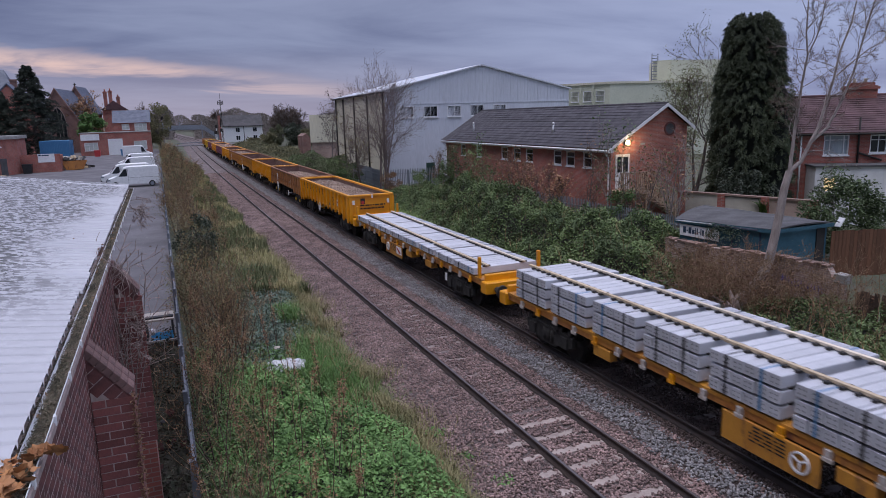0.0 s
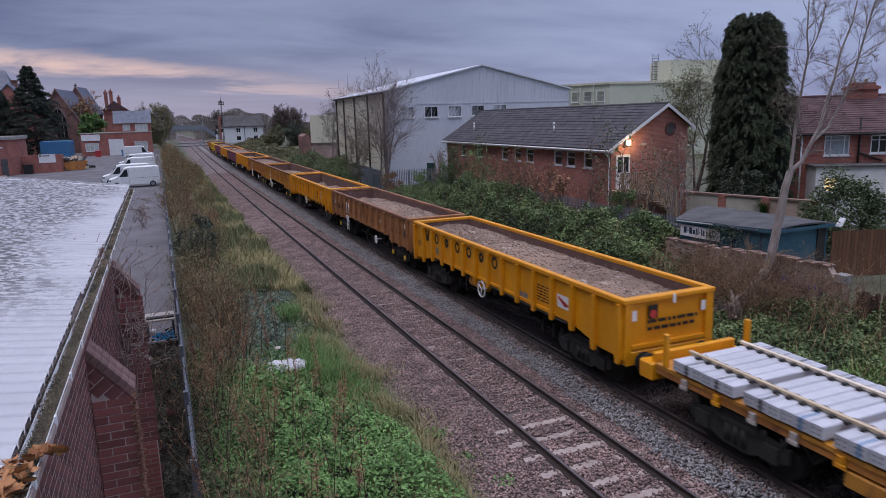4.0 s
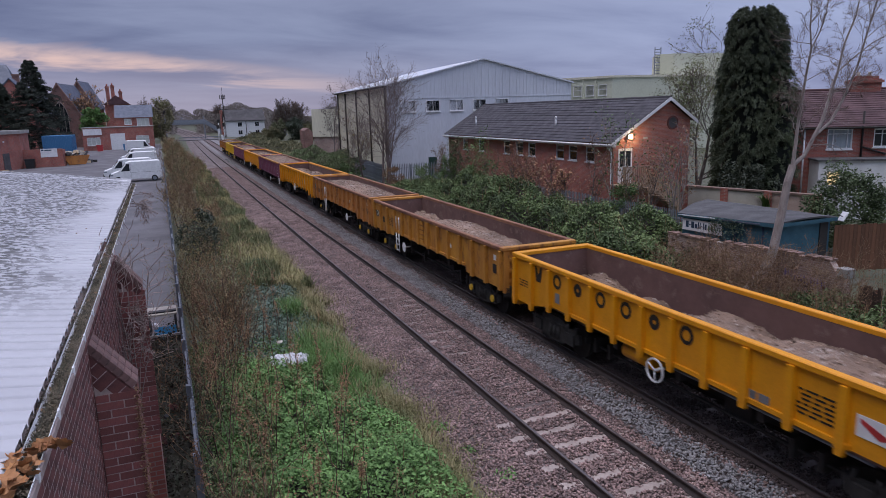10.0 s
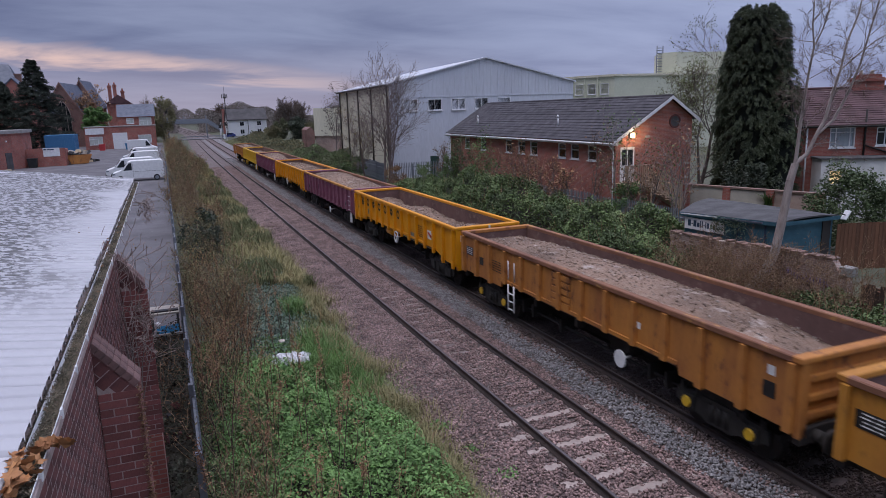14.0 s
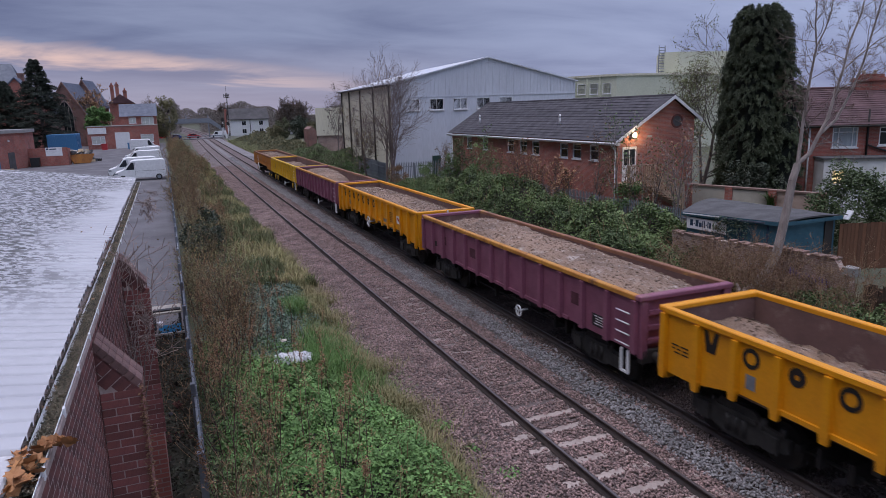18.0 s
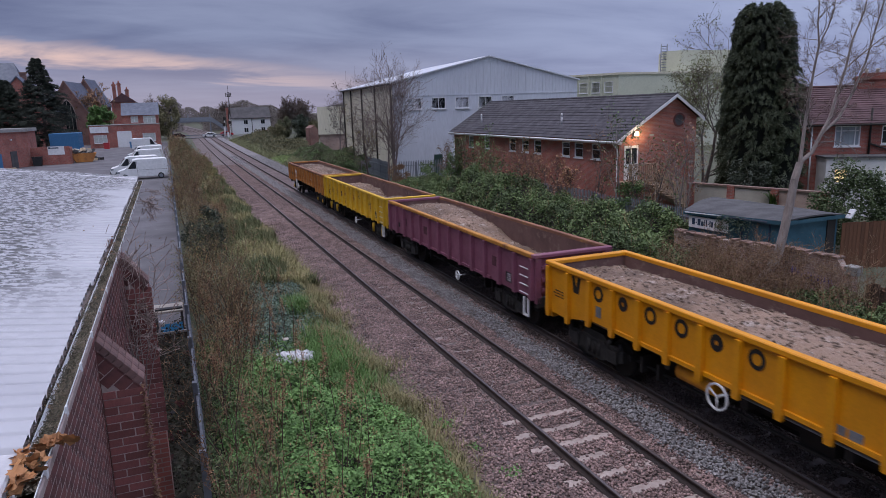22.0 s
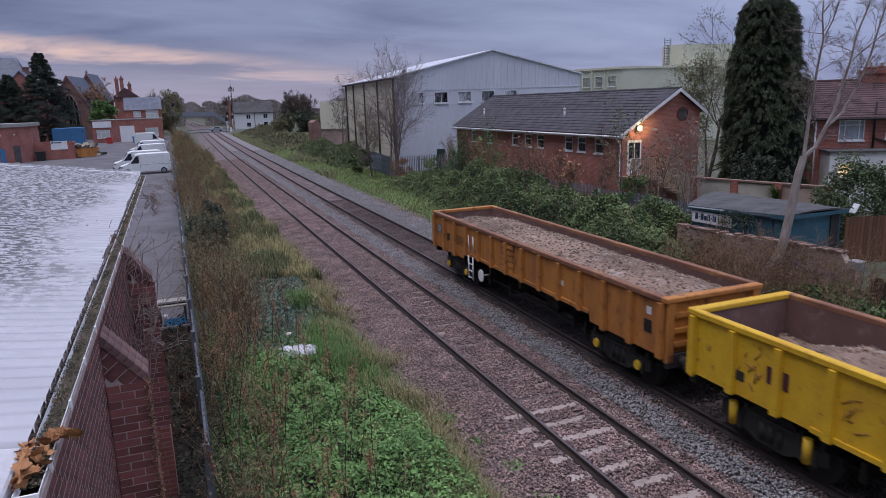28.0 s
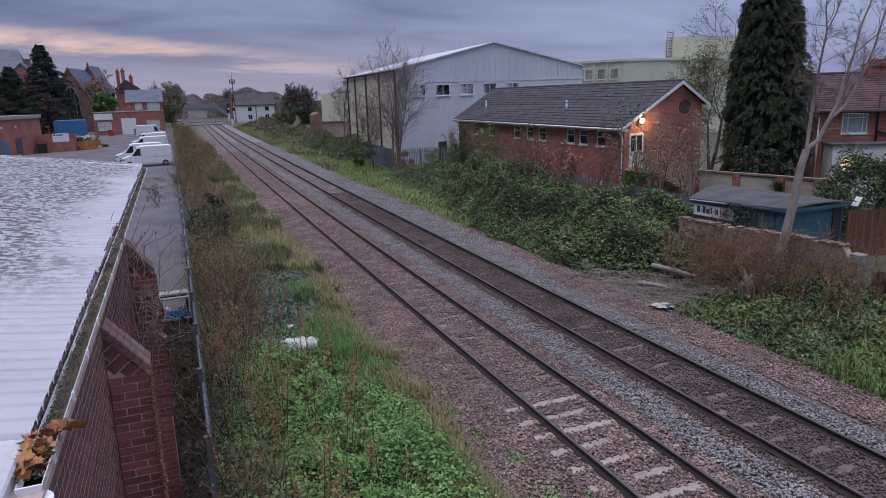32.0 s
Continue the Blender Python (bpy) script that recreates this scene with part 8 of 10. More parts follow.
    hmax = 11.5 + 2.2 * np.sin(a * 90) + 1.5 * np.sin(a * 231)
    pts = np.stack([d * np.sin(a), d * np.cos(a), hmax * rng.uniform(0, 1, n) ** 0.7], 1)
    tagged(new("far_woods", leaf_mesh("far_woods", pts, 0.62, M["far_leaf"], rng)), "distant bare woods where the line bends away", "woods", kind="stuff")
    # spiky garden plant
    y = thing("yucca", "spiky green yucca by the garden wall", "plant", pose(27.6, 25.0, 1.55))
    b = np.zeros((90, 3)) + rng.normal(size=(90, 3)) * 0.06
    tagged(piece("blade_mass", blade_mesh("blade_mass", b, 0.75, 0.06, M["leaf_weed"], rng, 1.1), y), kind="stuff")
    piece("stem", tubes_mesh("stem", [((0, 0, -1.6), (0, 0, 0.1), 0.12, 0.09)], M["bark"], 7), y)


M["leaf_olive"] = mat("olive_hedge_leaves", (0.180, 0.165, 0.085), (0.125, 0.115, 0.062), rough=0.9, scale=0.4, fine=4, bump=0.1, tone=0.2, obj=False)
M["seed_brown"] = mat("brown_seed_heads", (0.27, 0.150, 0.085), (0.16, 0.085, 0.052), rough=0.95, scale=2, fine=8, bump=0.1, tone=0.4, obj=False)
M["bark_rosy"] = mat("rosy_grey_bark", (0.20, 0.155, 0.150), (0.135, 0.102, 0.100), rough=0.95, scale=3, fine=25, bump=0.4, stretch=(3, 3, 0.5), obj=False)
# near-black colour that stands in for the shade under the leaves
M["thicket_shade"] = mat("painted_thicket_shade", (0.030, 0.025, 0.018), (0.018, 0.017, 0.012), rough=1.0, scale=1.5, fine=14, bump=0.8, dist=0.05, obj=False)
M["leaf_dark_shrub"] = mat("dark_shrub_leaves", (0.040, 0.055, 0.032), (0.022, 0.032, 0.020), rough=0.6, scale=0.8, fine=8, bump=0.1, tone=0.3, obj=False)
M["leaf_weed"] = mat("weed_leaves", (0.085, 0.150, 0.036), (0.050, 0.095, 0.026), rough=0.6, scale=0.8, fine=8, bump=0.1, tone=0.32, obj=False)
M["leaf_scrub"] = mat("scrub_leaves", (0.115, 0.120, 0.066), (0.080, 0.088, 0.048), rough=0.95, scale=0.4, fine=4, bump=0.1, tone=0.16, obj=False)
M["grass_bright"] = mat("bright_grass_blades", (0.125, 0.240, 0.056), (0.085, 0.165, 0.042), rough=0.7, scale=1.5, fine=8, bump=0.1, tone=0.25, obj=False)
M["stump"] = mat("weathered_stump_wood", (0.30, 0.235, 0.205), (0.17, 0.125, 0.108), rough=0.95, scale=4, fine=25, bump=0.6, stretch=(2, 2, 0.6))
M["poly_sheet"] = mat("crumpled_plastic_sheet", (0.55, 0.55, 0.58), (0.44, 0.44, 0.47), rough=0.45, scale=6, fine=30, bump=0.4)
M["leaf_birch"] = mat("birch_leaves", (0.21, 0.22, 0.085), (0.13, 0.15, 0.06), rough=0.7, scale=0.8, fine=8, bump=0.1, tone=0.3, obj=False)
M["grass_bank"] = mat("green_bank_grass", (0.190, 0.270, 0.085), (0.155, 0.185, 0.070), rough=0.8, scale=0.35, fine=8, bump=0.1, tone=0.3, obj=False)
M["grass_pale"] = mat("pale_bank_grass", (0.26, 0.27, 0.14), (0.20, 0.205, 0.10), rough=0.9, scale=0.3, fine=8, bump=0.1, tone=0.25, obj=False)
M["grass_dry"] = mat("dry_grass_blades", (0.29, 0.24, 0.12), (0.18, 0.18, 0.075), rough=0.8, scale=1.2, fine=8, bump=0.1, tone=0.3, obj=False)
thickets()
scrub()
trees()


# ---- loose ballast stones ----
def stones(name, label, pts, size, material, rng):
    """Low, angular stones: squashed and turned octahedra."""
    n = len(pts)
    o = np.array([(1, 0, 0), (-1, 0, 0), (0, 1, 0), (0, -1, 0), (0, 0, 1), (0, 0, -1)], float)
    f = np.array([(0, 2, 4), (2, 1, 4), (1, 3, 4), (3, 0, 4), (2, 0, 5), (1, 2, 5), (3, 1, 5), (0, 3, 5)])
    v = o[None] * rng.uniform(0.6, 1.3, (n, 6, 1))
    a, b = rng.uniform(0, 2 * math.pi, n), rng.uniform(-0.7, 0.7, n)
    ca, sa, cb, sb = np.cos(a), np.sin(a), np.cos(b), np.sin(b)
    z0 = np.zeros(n)
    rz = np.stack([np.stack([ca, -sa, z0], 1), np.stack([sa, ca, z0], 1), np.stack([z0, z0, z0 + 1], 1)], 1)
    rx = np.stack([np.stack([z0 + 1, z0, z0], 1), np.stack([z0, cb, -sb], 1), np.stack([z0, sb, cb], 1)], 1)
    v = np.einsum("nij,njk,nvk->nvi", rz, rx, v) * (size * rng.uniform(0.6, 1.4, (n, 1, 1))) * np.array((1, 1, 0.75)) + pts[:, None]
    me = soup(name, v.reshape(-1, 3), (f[None] + 6 * np.arange(n)[:, None, None]).reshape(-1, 3), material)
    return tagged(new(name, me), label, "ballast", kind="stuff")


def ballast_layer():
    rng = np.random.default_rng(61)

    def field(n, x0, x1, y0, y1, p):
        x, y = rng.uniform(x0, x1, n), y0 + (y1 - y0) * rng.uniform(0, 1, n) ** p
        return x, y

    def level(x):
        return np.interp(x, [4.6, 5.35, 5.9, 6.3, 8.7, 9.15, 9.7, 12.1, 12.6, 13.5, 14.6], [-0.30, -0.22, -0.19, -0.185, -0.185, -0.20, -0.19, -0.19, -0.20, -0.22, -0.27])

    x, y = field(185000, 4.9, 14.4, 5, 50, 1.6)
    off = np.minimum(np.abs(((y - 12.57 + 0.672 * 30) / 0.672) % 1.0), 1 - np.abs(((y - 12.57 + 0.672 * 30) / 0.672) % 1.0)) * 0.672
    on = (off < 0.085 + 0.05 * np.sin(x * 9 + y * 5) * np.sin(x * 23)) & ((np.abs(x - NEAR) < 1.25) | (np.abs(x - FAR) < 1.25))
    patchy = np.array([noise.noise((a * 1.6, b * 1.9, 21)) for a, b in zip(x, y)])
    inner, end = np.abs(x - NEAR) < 0.60, (x < NEAR - 0.93) & (x > NEAR - 1.27)
    bare = on & (((inner & (y < 13.5) & (patchy > -0.28)) | (inner & (y < 34) & (patchy > -0.02))) | (end & (y > 7.0) & (y < 12.8) & (patchy > -0.5)) | ((np.abs(x - FAR) < 0.6) & (y < 17) & (patchy > 0.0)))
    rail = np.minimum(np.abs(np.abs(x - NEAR) - 0.7525), np.abs(np.abs(x - FAR) - 0.7525)) < 0.11
    grey = ((x > 8.9) & (x < 9.55)) | ((x > 11.85) & (x < 12.85))
    k = ~bare & ~rail
    bx = np.array([bend(v) for v in y])
    z = level(x) + 0.012 + 0.02 * rng.uniform(-0.5, 1.6, len(x)) + np.where(on, 0.012, 0.022 * np.exp(-((np.minimum(np.abs(np.abs(x - NEAR) - 0.62), np.abs(np.abs(x - FAR) - 0.62)) / 0.16) ** 2)))
    pts = np.stack([x + bx, y, z], 1)
    oily = np.abs(x - FAR) < 1.15
    stones("oily_ballast_stones", "dark oily ballast stones between the far rails", pts[k & ~grey & oily], 0.034, M["stone_dark"], rng)
    stones("ballast_stones", "loose brown ballast stones between the rails", pts[k & ~grey & ~oily], 0.034, M["stone_brown"], rng)
    x, y = field(46000, 4.9, 8.9, 45, 100, 1.35)
    off = np.minimum(np.abs(np.abs(x - NEAR) - 0.7525), 9) < 0.11
    x, y = x[~off], y[~off]
    pts = np.stack([x + np.array([bend(v) for v in y]), y, level(x) + 0.01 + 0.03 * rng.uniform(-0.5, 1.2, len(x))], 1)
    stones("ballast_stones", "loose brown ballast stones along the near track", pts, 0.052, M["stone_brown"], rng)
    x, y = field(30000, 8.80, 9.80, 5, 120, 1.5)
    x2, y2 = field(76000, 11.85, 14.1, 5, 120, 1.5)
    m = rng.random(len(x)) < np.clip(1.5 - 2.6 * np.abs(x - 9.28), 0, 1)
    reach = 12.75 + 1.2 * np.clip((y2 - 20) / 8, 0, 1)
    m2 = rng.random(len(x2)) < np.clip((reach - x2) / 0.5, 0.0, 1)
    x, y = np.concatenate([x[m], x2[m2]]), np.concatenate([y[m], y2[m2]])
    x = x + 0.08 * np.sin(y * 1.7)
    bx = np.array([bend(v) for v in y])
    z = level(x) + 0.03 + 0.03 * rng.uniform(-0.5, 1.6, len(x))
    stones("new_ballast_stones", "fresh grey ballast stones along the far track", np.stack([x + bx, y, z], 1), 0.034, M["stone_grey"], rng)
    tagged(new("oily_ballast_strip", strip("oily_ballast_strip", 44, 250, [(FAR - 1.15, -0.182), (FAR, -0.168), (FAR + 1.15, -0.182)], M["stone_dark"], "")), "dark oily ballast between the far rails", "ballast", kind="structure")
    for a, b in ((8.85, 9.7), (11.9, 13.7)):
        me = strip("grey_ballast_strip", 60, 250, [(a, -0.185), ((a + b) / 2, -0.15), (b, -0.185)], M["ballast_grey"], "")
        tagged(new("grey_ballast_strip", me), "strip of fresh grey ballast beside the far track", "ballast", kind="structure")


ballast_layer()


# ---- clutter on the far bank ----
def far_bank_clutter():
    rng = np.random.default_rng(81)
    pr = random.Random(81)
    for k, (x, y, L, r, a, tilt) in enumerate(((16.5, 19.3, 1.7, 0.10, -66, 6), (17.3, 19.7, 1.0, 0.09, -60, 4), (15.0, 18.6, 1.0, 0.085, -55, 2), (17.6, 20.2, 1.2, 0.075, -40, 3), (16.2, 20.6, 1.6, 0.05, -30, 2), (17.5, 17.8, 0.8, 0.055, -80, 10))):
        lg = thing("log", "sawn pale-barked log lying on the bank", "log", pose(x, y, ground_z(x, y) + r * 0.9 + 0.22, 0, tilt, a), group="logs on the bank")
        piece("bark", tubes_mesh("bark", [((-L / 2, 0, 0), (0, 0.02, 0.02), r, r * 0.95), ((0, 0.02, 0.02), (L / 2, 0, 0), r * 0.95, r * 0.85)], M["bark_pale"], 9), lg)
        for e in (-1, 1):
            bm = bmesh.new()
            tube(bm, (e * (L / 2 - 0.01), 0, 0), (e * (L / 2 + 0.005), 0, 0), r * (0.86 if e > 0 else 1.0) * 0.98, seg=9)
            part("cut_end", bm, M["timber"], lg)
    segs = []
    for k in range(460):
        x, y = rng.uniform(13.7, 17.4), rng.uniform(16.5, 22.5)
        a, L = rng.uniform(0, math.pi), rng.uniform(0.4, 1.5)
        z = ground_z(x, y) + rng.uniform(0.02, 0.30)
        d = np.array((math.cos(a), math.sin(a), rng.uniform(-0.15, 0.25))) * L / 2
        c = np.array((x, y, z))
        kink = c + rng.normal(size=3) * (0.10, 0.10, 0.05)
        r = rng.uniform(0.006, 0.020)
        segs += [(c - d, kink, r, r * 0.7), (kink, c + d, r * 0.7, 0.004)]
    tagged(new("cut_branch_heap", tubes_mesh("cut_branch_heap", segs, M["bark_pale"], 4)), "heap of cut branches and twigs on the bank", "branches", kind="stuff")
    # brown brush in front of the old wall
    segs, tips = [[], [], []], []
    for k in range(150):
        x, y = rng.uniform(16.9, 18.9), rng.uniform(11.0, 19.5)
        if k >= 70:
            x, y = rng.normal(17.0, 0.7), rng.uniform(15.6, 19.6)
        a = rng.uniform(0, 2 * math.pi)
        grow(rng, (x, y, ground_z(x, y)), (0.4 * math.cos(a), 0.4 * math.sin(a), 1), rng.uniform(0.9, 2.1), 0.012, 0, segs, tips, 2, 0.3, 0.05, 0.5, 4, 0.004)
    br = thing("dead_brush", "tangled brown brush before the old wall", "brush", kind="stuff")
    tagged(piece("stem_mass", tubes_mesh("stem_mass", segs[0] + segs[1], M["straw"], 4), br), kind="stuff")
    tagged(piece("twig_mass", tubes_mesh("twig_mass", segs[2], M["straw"], 3), br), kind="stuff")
    tp = np.array(tips)
    pts = lumps(tp[rng.integers(0, len(tp), 9000)], rng, 0.22)
    pts[:, 2] = np.maximum(pts[:, 2] - rng.uniform(0, 0.8, len(pts)), 0.0)
    tagged(piece("foliage", leaf_mesh("foliage", pts, 0.055, M["leaf_russet"], rng), br), kind="stuff")
    # stump with torn roots
    st = thing("tree_stump", "pale weathered upturned stump with torn roots", "stump", pose(16.45, 15.8, ground_z(16.45, 15.8) + 0.05, 0, 0, 40) @ Matrix.Scale(0.78, 4))
    bm = bmesh.new()
    bmesh.ops.create_icosphere(bm, subdivisions=4, radius=0.33)
    for v in bm.verts:
        k = 0.35 * noise.noise(v.co * 4.0) + 0.22 * noise.noise(v.co * 9.0)
        v.co = Vector((v.co.x * 0.85, v.co.y * 0.85, v.co.z * 1.45 + 0.5)) * (1 + k)
    part("stump_body", bm, M["stump"], st)
    segs = []
    for x, y, z, r in ((-0.45, 0.1, 0.85, 0.10), (0.42, -0.1, 1.15, 0.10), (0.15, 0.2, 1.35, 0.09), (-0.2, -0.25, 1.25, 0.08), (0.5, 0.15, 0.7, 0.11), (-0.5, -0.1, 0.35, 0.09), (0.3, -0.4, 0.2, 0.1)):
        m = np.array((x * 0.6 + 0.05, y * 0.6, z * 0.75 + 0.1))
        segs += [((0, 0, z * 0.6), m, r * 1.3, r), (m, (x, y, z), r, r * 0.45)]
    tagged(piece("root_mass", tubes_mesh("root_mass", segs, M["stump"], 8), st), kind="stuff")
    # dumped bag and litter
    bg = thing("dumped_bag", "dark blue torn bag dumped beside the ballast", "rubbish", pose(14.3, 17.0, -0.20))
    bm = bmesh.new()
    bmesh.ops.create_icosphere(bm, subdivisions=3, radius=0.3)
    for v in bm.verts:
        v.co *= 1 + 0.35 * noise.noise(v.co * 5)
        v.co.z *= 0.45
    part("bag_body", bm, M["navy"], bg)
    bm = bmesh.new()
    bmesh.ops.create_grid(bm, x_segments=8, y_segments=6, size=0.28)
    for v in bm.verts:
        v.co.z = 0.12 + 0.08 * noise.noise((v.co.x * 6, v.co.y * 6, 2))
        v.co.x -= 0.15
    part("torn_sheet", bm, M["render"], bg)
    wb = thing("white_bag", "crumpled white plastic sheet among the weeds", "rubbish", pose(2.62, 17.95, 0.20, 0, 0, -12))
    bm = bmesh.new()
    bmesh.ops.create_grid(bm, x_segments=44, y_segments=22, size=1.0)
    for v in bm.verts:
        x, y = v.co.x, v.co.y
        r = max(abs(x), abs(y)) ** 4
        v.co.x = 0.52 * x + 0.10 * noise.noise((x * 2, y * 2, 1))
        v.co.y = 0.26 * y + 0.10 * noise.noise((x * 2, y * 2, 5))
        v.co.z = 0.10 + 0.10 * abs(noise.noise((x * 2.6, y * 1.6, 7))) + 0.09 * abs(noise.noise((x * 6, y * 5, 3))) - 0.16 * r
    part("sheet_body", bm, M["poly_sheet"], wb)
    for k in range(14):
        x, y = pr.choice(((13.5, 0), (2.2, 1)))[0] + pr.uniform(-0.4, 0.6), pr.uniform(12, 60)
        lt = thing("litter", "scrap of pale litter on the ground", "litter", pose(x, y, ground_z(x, y) + 0.05 + (0.2 if x < 5 else 0)), group="litter beside the line")
        bm = bmesh.new()
        bmesh.ops.create_icosphere(bm, subdivisions=2, radius=0.10)
        for v in bm.verts:
            v.co *= 1 + 0.5 * noise.noise(v.co * 12 + Vector((k, 0, 0)))
            v.co.z *= 0.4
        part("scrap_body", bm, M["render" if k % 3 else "navy"], lt)


def lane_clutter():
    rng = np.random.default_rng(91)
    pr = random.Random(9)
    # bare creeper over the wall and buttresses
    segs, tips = [[], [], []], []
    for k in range(9):
        y = pr.choice((pr.uniform(9.7, 10.1), pr.uniform(15, 20.5), pr.uniform(16, 20.5)))
        z = pr.uniform(3.4, 4.4)
        grow(rng, (-0.74 if y < 11 else -0.78, y, z if y < 11 else 4.95), (0.8, pr.uniform(-0.6, 0.6), pr.uniform(-0.6, 0.3)), pr.uniform(0.25, 0.55), 0.007, 0, segs, tips, 2, 0.45, -0.06, 0.6, 4, 0.004)
    for k in range(9):
        y = pr.choice((9.95, 9.8, 9.7)) + pr.uniform(-0.35, 0.12)
        grow(rng, (-0.735 + pr.uniform(0, 0.12), y, 2.9), (0.02, pr.uniform(-0.2, 0.2), 1), pr.uniform(1.4, 2.4), 0.008, 0, segs, tips, 1, 0.16, 0.0, 0.4, 6, 0.004)
    segs = [[q for q in s if min(q[0][0], q[1][0]) > -0.85 and max(q[0][0], q[1][0]) < -0.05] for s in segs]
    cr = thing("creeper", "bare brown creeper stems on the workshop wall", "creeper", kind="stuff")
    tagged(piece("stem_mass", tubes_mesh("stem_mass", segs[0] + segs[1], M["twig_pale"], 4), cr), kind="stuff")
    tagged(piece("twig_mass", tubes_mesh("twig_mass", segs[2], M["twig_pale"], 3), cr), kind="stuff")
    n = 900
    pts = np.stack([-0.756 + 0.335 + rng.normal(0, 0.018, n), 6.22 + rng.normal(0, 0.02, n), rng.uniform(2.5, 4.5, n)], 1)
    pts2 = lumps(np.array(tips)[rng.integers(0, len(tips), 1500)], rng, 0.12)
    tagged(piece("foliage", leaf_mesh("foliage", np.concatenate([pts2[:150], pts]), 0.026, M["leaf_brown"], rng), cr), kind="stuff")
    # things dumped at the lane's end
    tb = thing("old_table", "old white-topped table at the end of the lane", "table", pose(-0.5, 21.2, YARD))
    bm = bmesh.new()
    box(bm, -0.42, 0.42, -0.45, 0.45, 0.70, 0.75)
    part("tabletop", bm, M["render"], tb)
    for x in (-0.36, 0.36):
        for y in (-0.38, 0.38):
            bm = bmesh.new()
            box(bm, x - 0.03, x + 0.03, y - 0.03, y + 0.03, 0, 0.70)
            part("leg", bm, M["felt"], tb)
    bm = bmesh.new()
    box(bm, -0.36, 0.40, -0.30, -0.10, 0.752, 0.79)
    bd = part("black_board", bm, M["black"])
    tagged(bd, "black board lying on the table", "board")
    bd.location = (-0.5, 21.2, YARD)
    bp = thing("blue_panel", "bright blue plastic panel leaning by the table", "panel", pose(-0.42, 20.45, YARD, -18, 0, 8))
    bm = bmesh.new()
    box(bm, -0.30, 0.30, -0.02, 0.02, 0, 0.45)
    part("panel_body", bm, M["sky_blue"], bp)
    wb = thing("paper_cup", "white paper cup on the rubble", "litter", pose(-0.66, 19.8, 1.05))
    bm = bmesh.new()
    tube(bm, (0, 0, 0), (0, 0, 0.16), 0.06, 0.08, seg=10)
    part("cup_body", bm, M["white"], wb)
    bd = thing("board_gate", "weathered brown boards across the lane", "gate", pose(-0.33, 18.7, YARD))
    for k in range(6):
        bm = bmesh.new()
        box(bm, -0.62 + k * 0.16, -0.465 + k * 0.16, -0.012, 0.012, 0.02, 0.70 - 0.01 * (k % 2))
        part("board", bm, M["gate_board"], bd)
    bm = bmesh.new()
    box(bm, -0.64, 0.36, -0.04, 0.03, 0.70, 0.75)
    part("top_rail", bm, M["concrete"], bd, "pale top rail")
    bm = bmesh.new()
    box(bm, -0.64, 0.36, -0.04, -0.014, 0.08, 0.13)
    part("low_rail", bm, M["gate_board"], bd)
    # dark overgrown heap nearer the camera, the gap's shade put into its leaf colour
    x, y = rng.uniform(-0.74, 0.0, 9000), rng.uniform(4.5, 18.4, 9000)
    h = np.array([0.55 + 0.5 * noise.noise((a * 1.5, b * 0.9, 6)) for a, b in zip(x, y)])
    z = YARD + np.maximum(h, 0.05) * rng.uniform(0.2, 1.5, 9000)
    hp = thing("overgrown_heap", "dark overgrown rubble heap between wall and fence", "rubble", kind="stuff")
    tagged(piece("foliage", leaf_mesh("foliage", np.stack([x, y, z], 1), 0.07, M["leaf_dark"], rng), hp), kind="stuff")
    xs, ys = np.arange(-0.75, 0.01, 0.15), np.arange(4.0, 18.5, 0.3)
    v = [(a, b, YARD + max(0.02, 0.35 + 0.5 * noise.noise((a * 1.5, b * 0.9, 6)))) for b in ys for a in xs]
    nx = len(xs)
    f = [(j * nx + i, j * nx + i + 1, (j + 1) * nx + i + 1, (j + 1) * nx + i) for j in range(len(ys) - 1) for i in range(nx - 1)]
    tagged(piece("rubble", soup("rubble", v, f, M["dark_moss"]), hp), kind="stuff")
    for k in range(22):
        bm = bmesh.new()
        a, b, c = (pr.uniform(0.03, 0.10) for _ in range(3))
        box(bm, -a, a, -b, b, -c, c)
        r = part("rubble_piece", bm, M[pr.choice(("brick", "felt", "brick", "under"))], None)
        tagged(r, "broken lump of rubble beside the fence", "rubble", "rubble in the lane")
        r.matrix_basis = pose(pr.uniform(-0.7, -0.1), pr.uniform(7, 18), YARD + 0.45, pr.uniform(-40, 40), pr.uniform(-40, 40), pr.uniform(0, 90))


M["leaf_russet"] = mat("russet_dead_leaves", (0.20, 0.095, 0.060), (0.12, 0.060, 0.042), rough=0.9, scale=1.0, fine=8, bump=0.1, tone=0.35, obj=False)
M["gate_board"] = mat("weathered_gate_board", (0.095, 0.075, 0.062), (0.065, 0.052, 0.045), rough=0.9, scale=3, fine=25, stretch=(4, 4, 0.5), bump=0.3, tone=0.2)
M["twig_pale"] = mat("creeper_stems", (0.31, 0.24, 0.22), (0.21, 0.155, 0.14), rough=0.95, scale=2, bump=0.1, tone=0.3, obj=False)
M["sky_blue"] = mat("bright_blue_plastic", (0.03, 0.25, 0.50), rough=0.45, bump=0.05)
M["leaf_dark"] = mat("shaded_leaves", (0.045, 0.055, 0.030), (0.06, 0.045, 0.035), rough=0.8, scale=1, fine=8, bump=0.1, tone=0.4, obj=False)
far_bank_clutter()
lane_clutter()

# ---- the train ----
def travelled(t):
    """Metres that the train has come by t seconds."""
    return 6.1622 * t + 0.02735 * t * t - 0.000862 * t ** 3


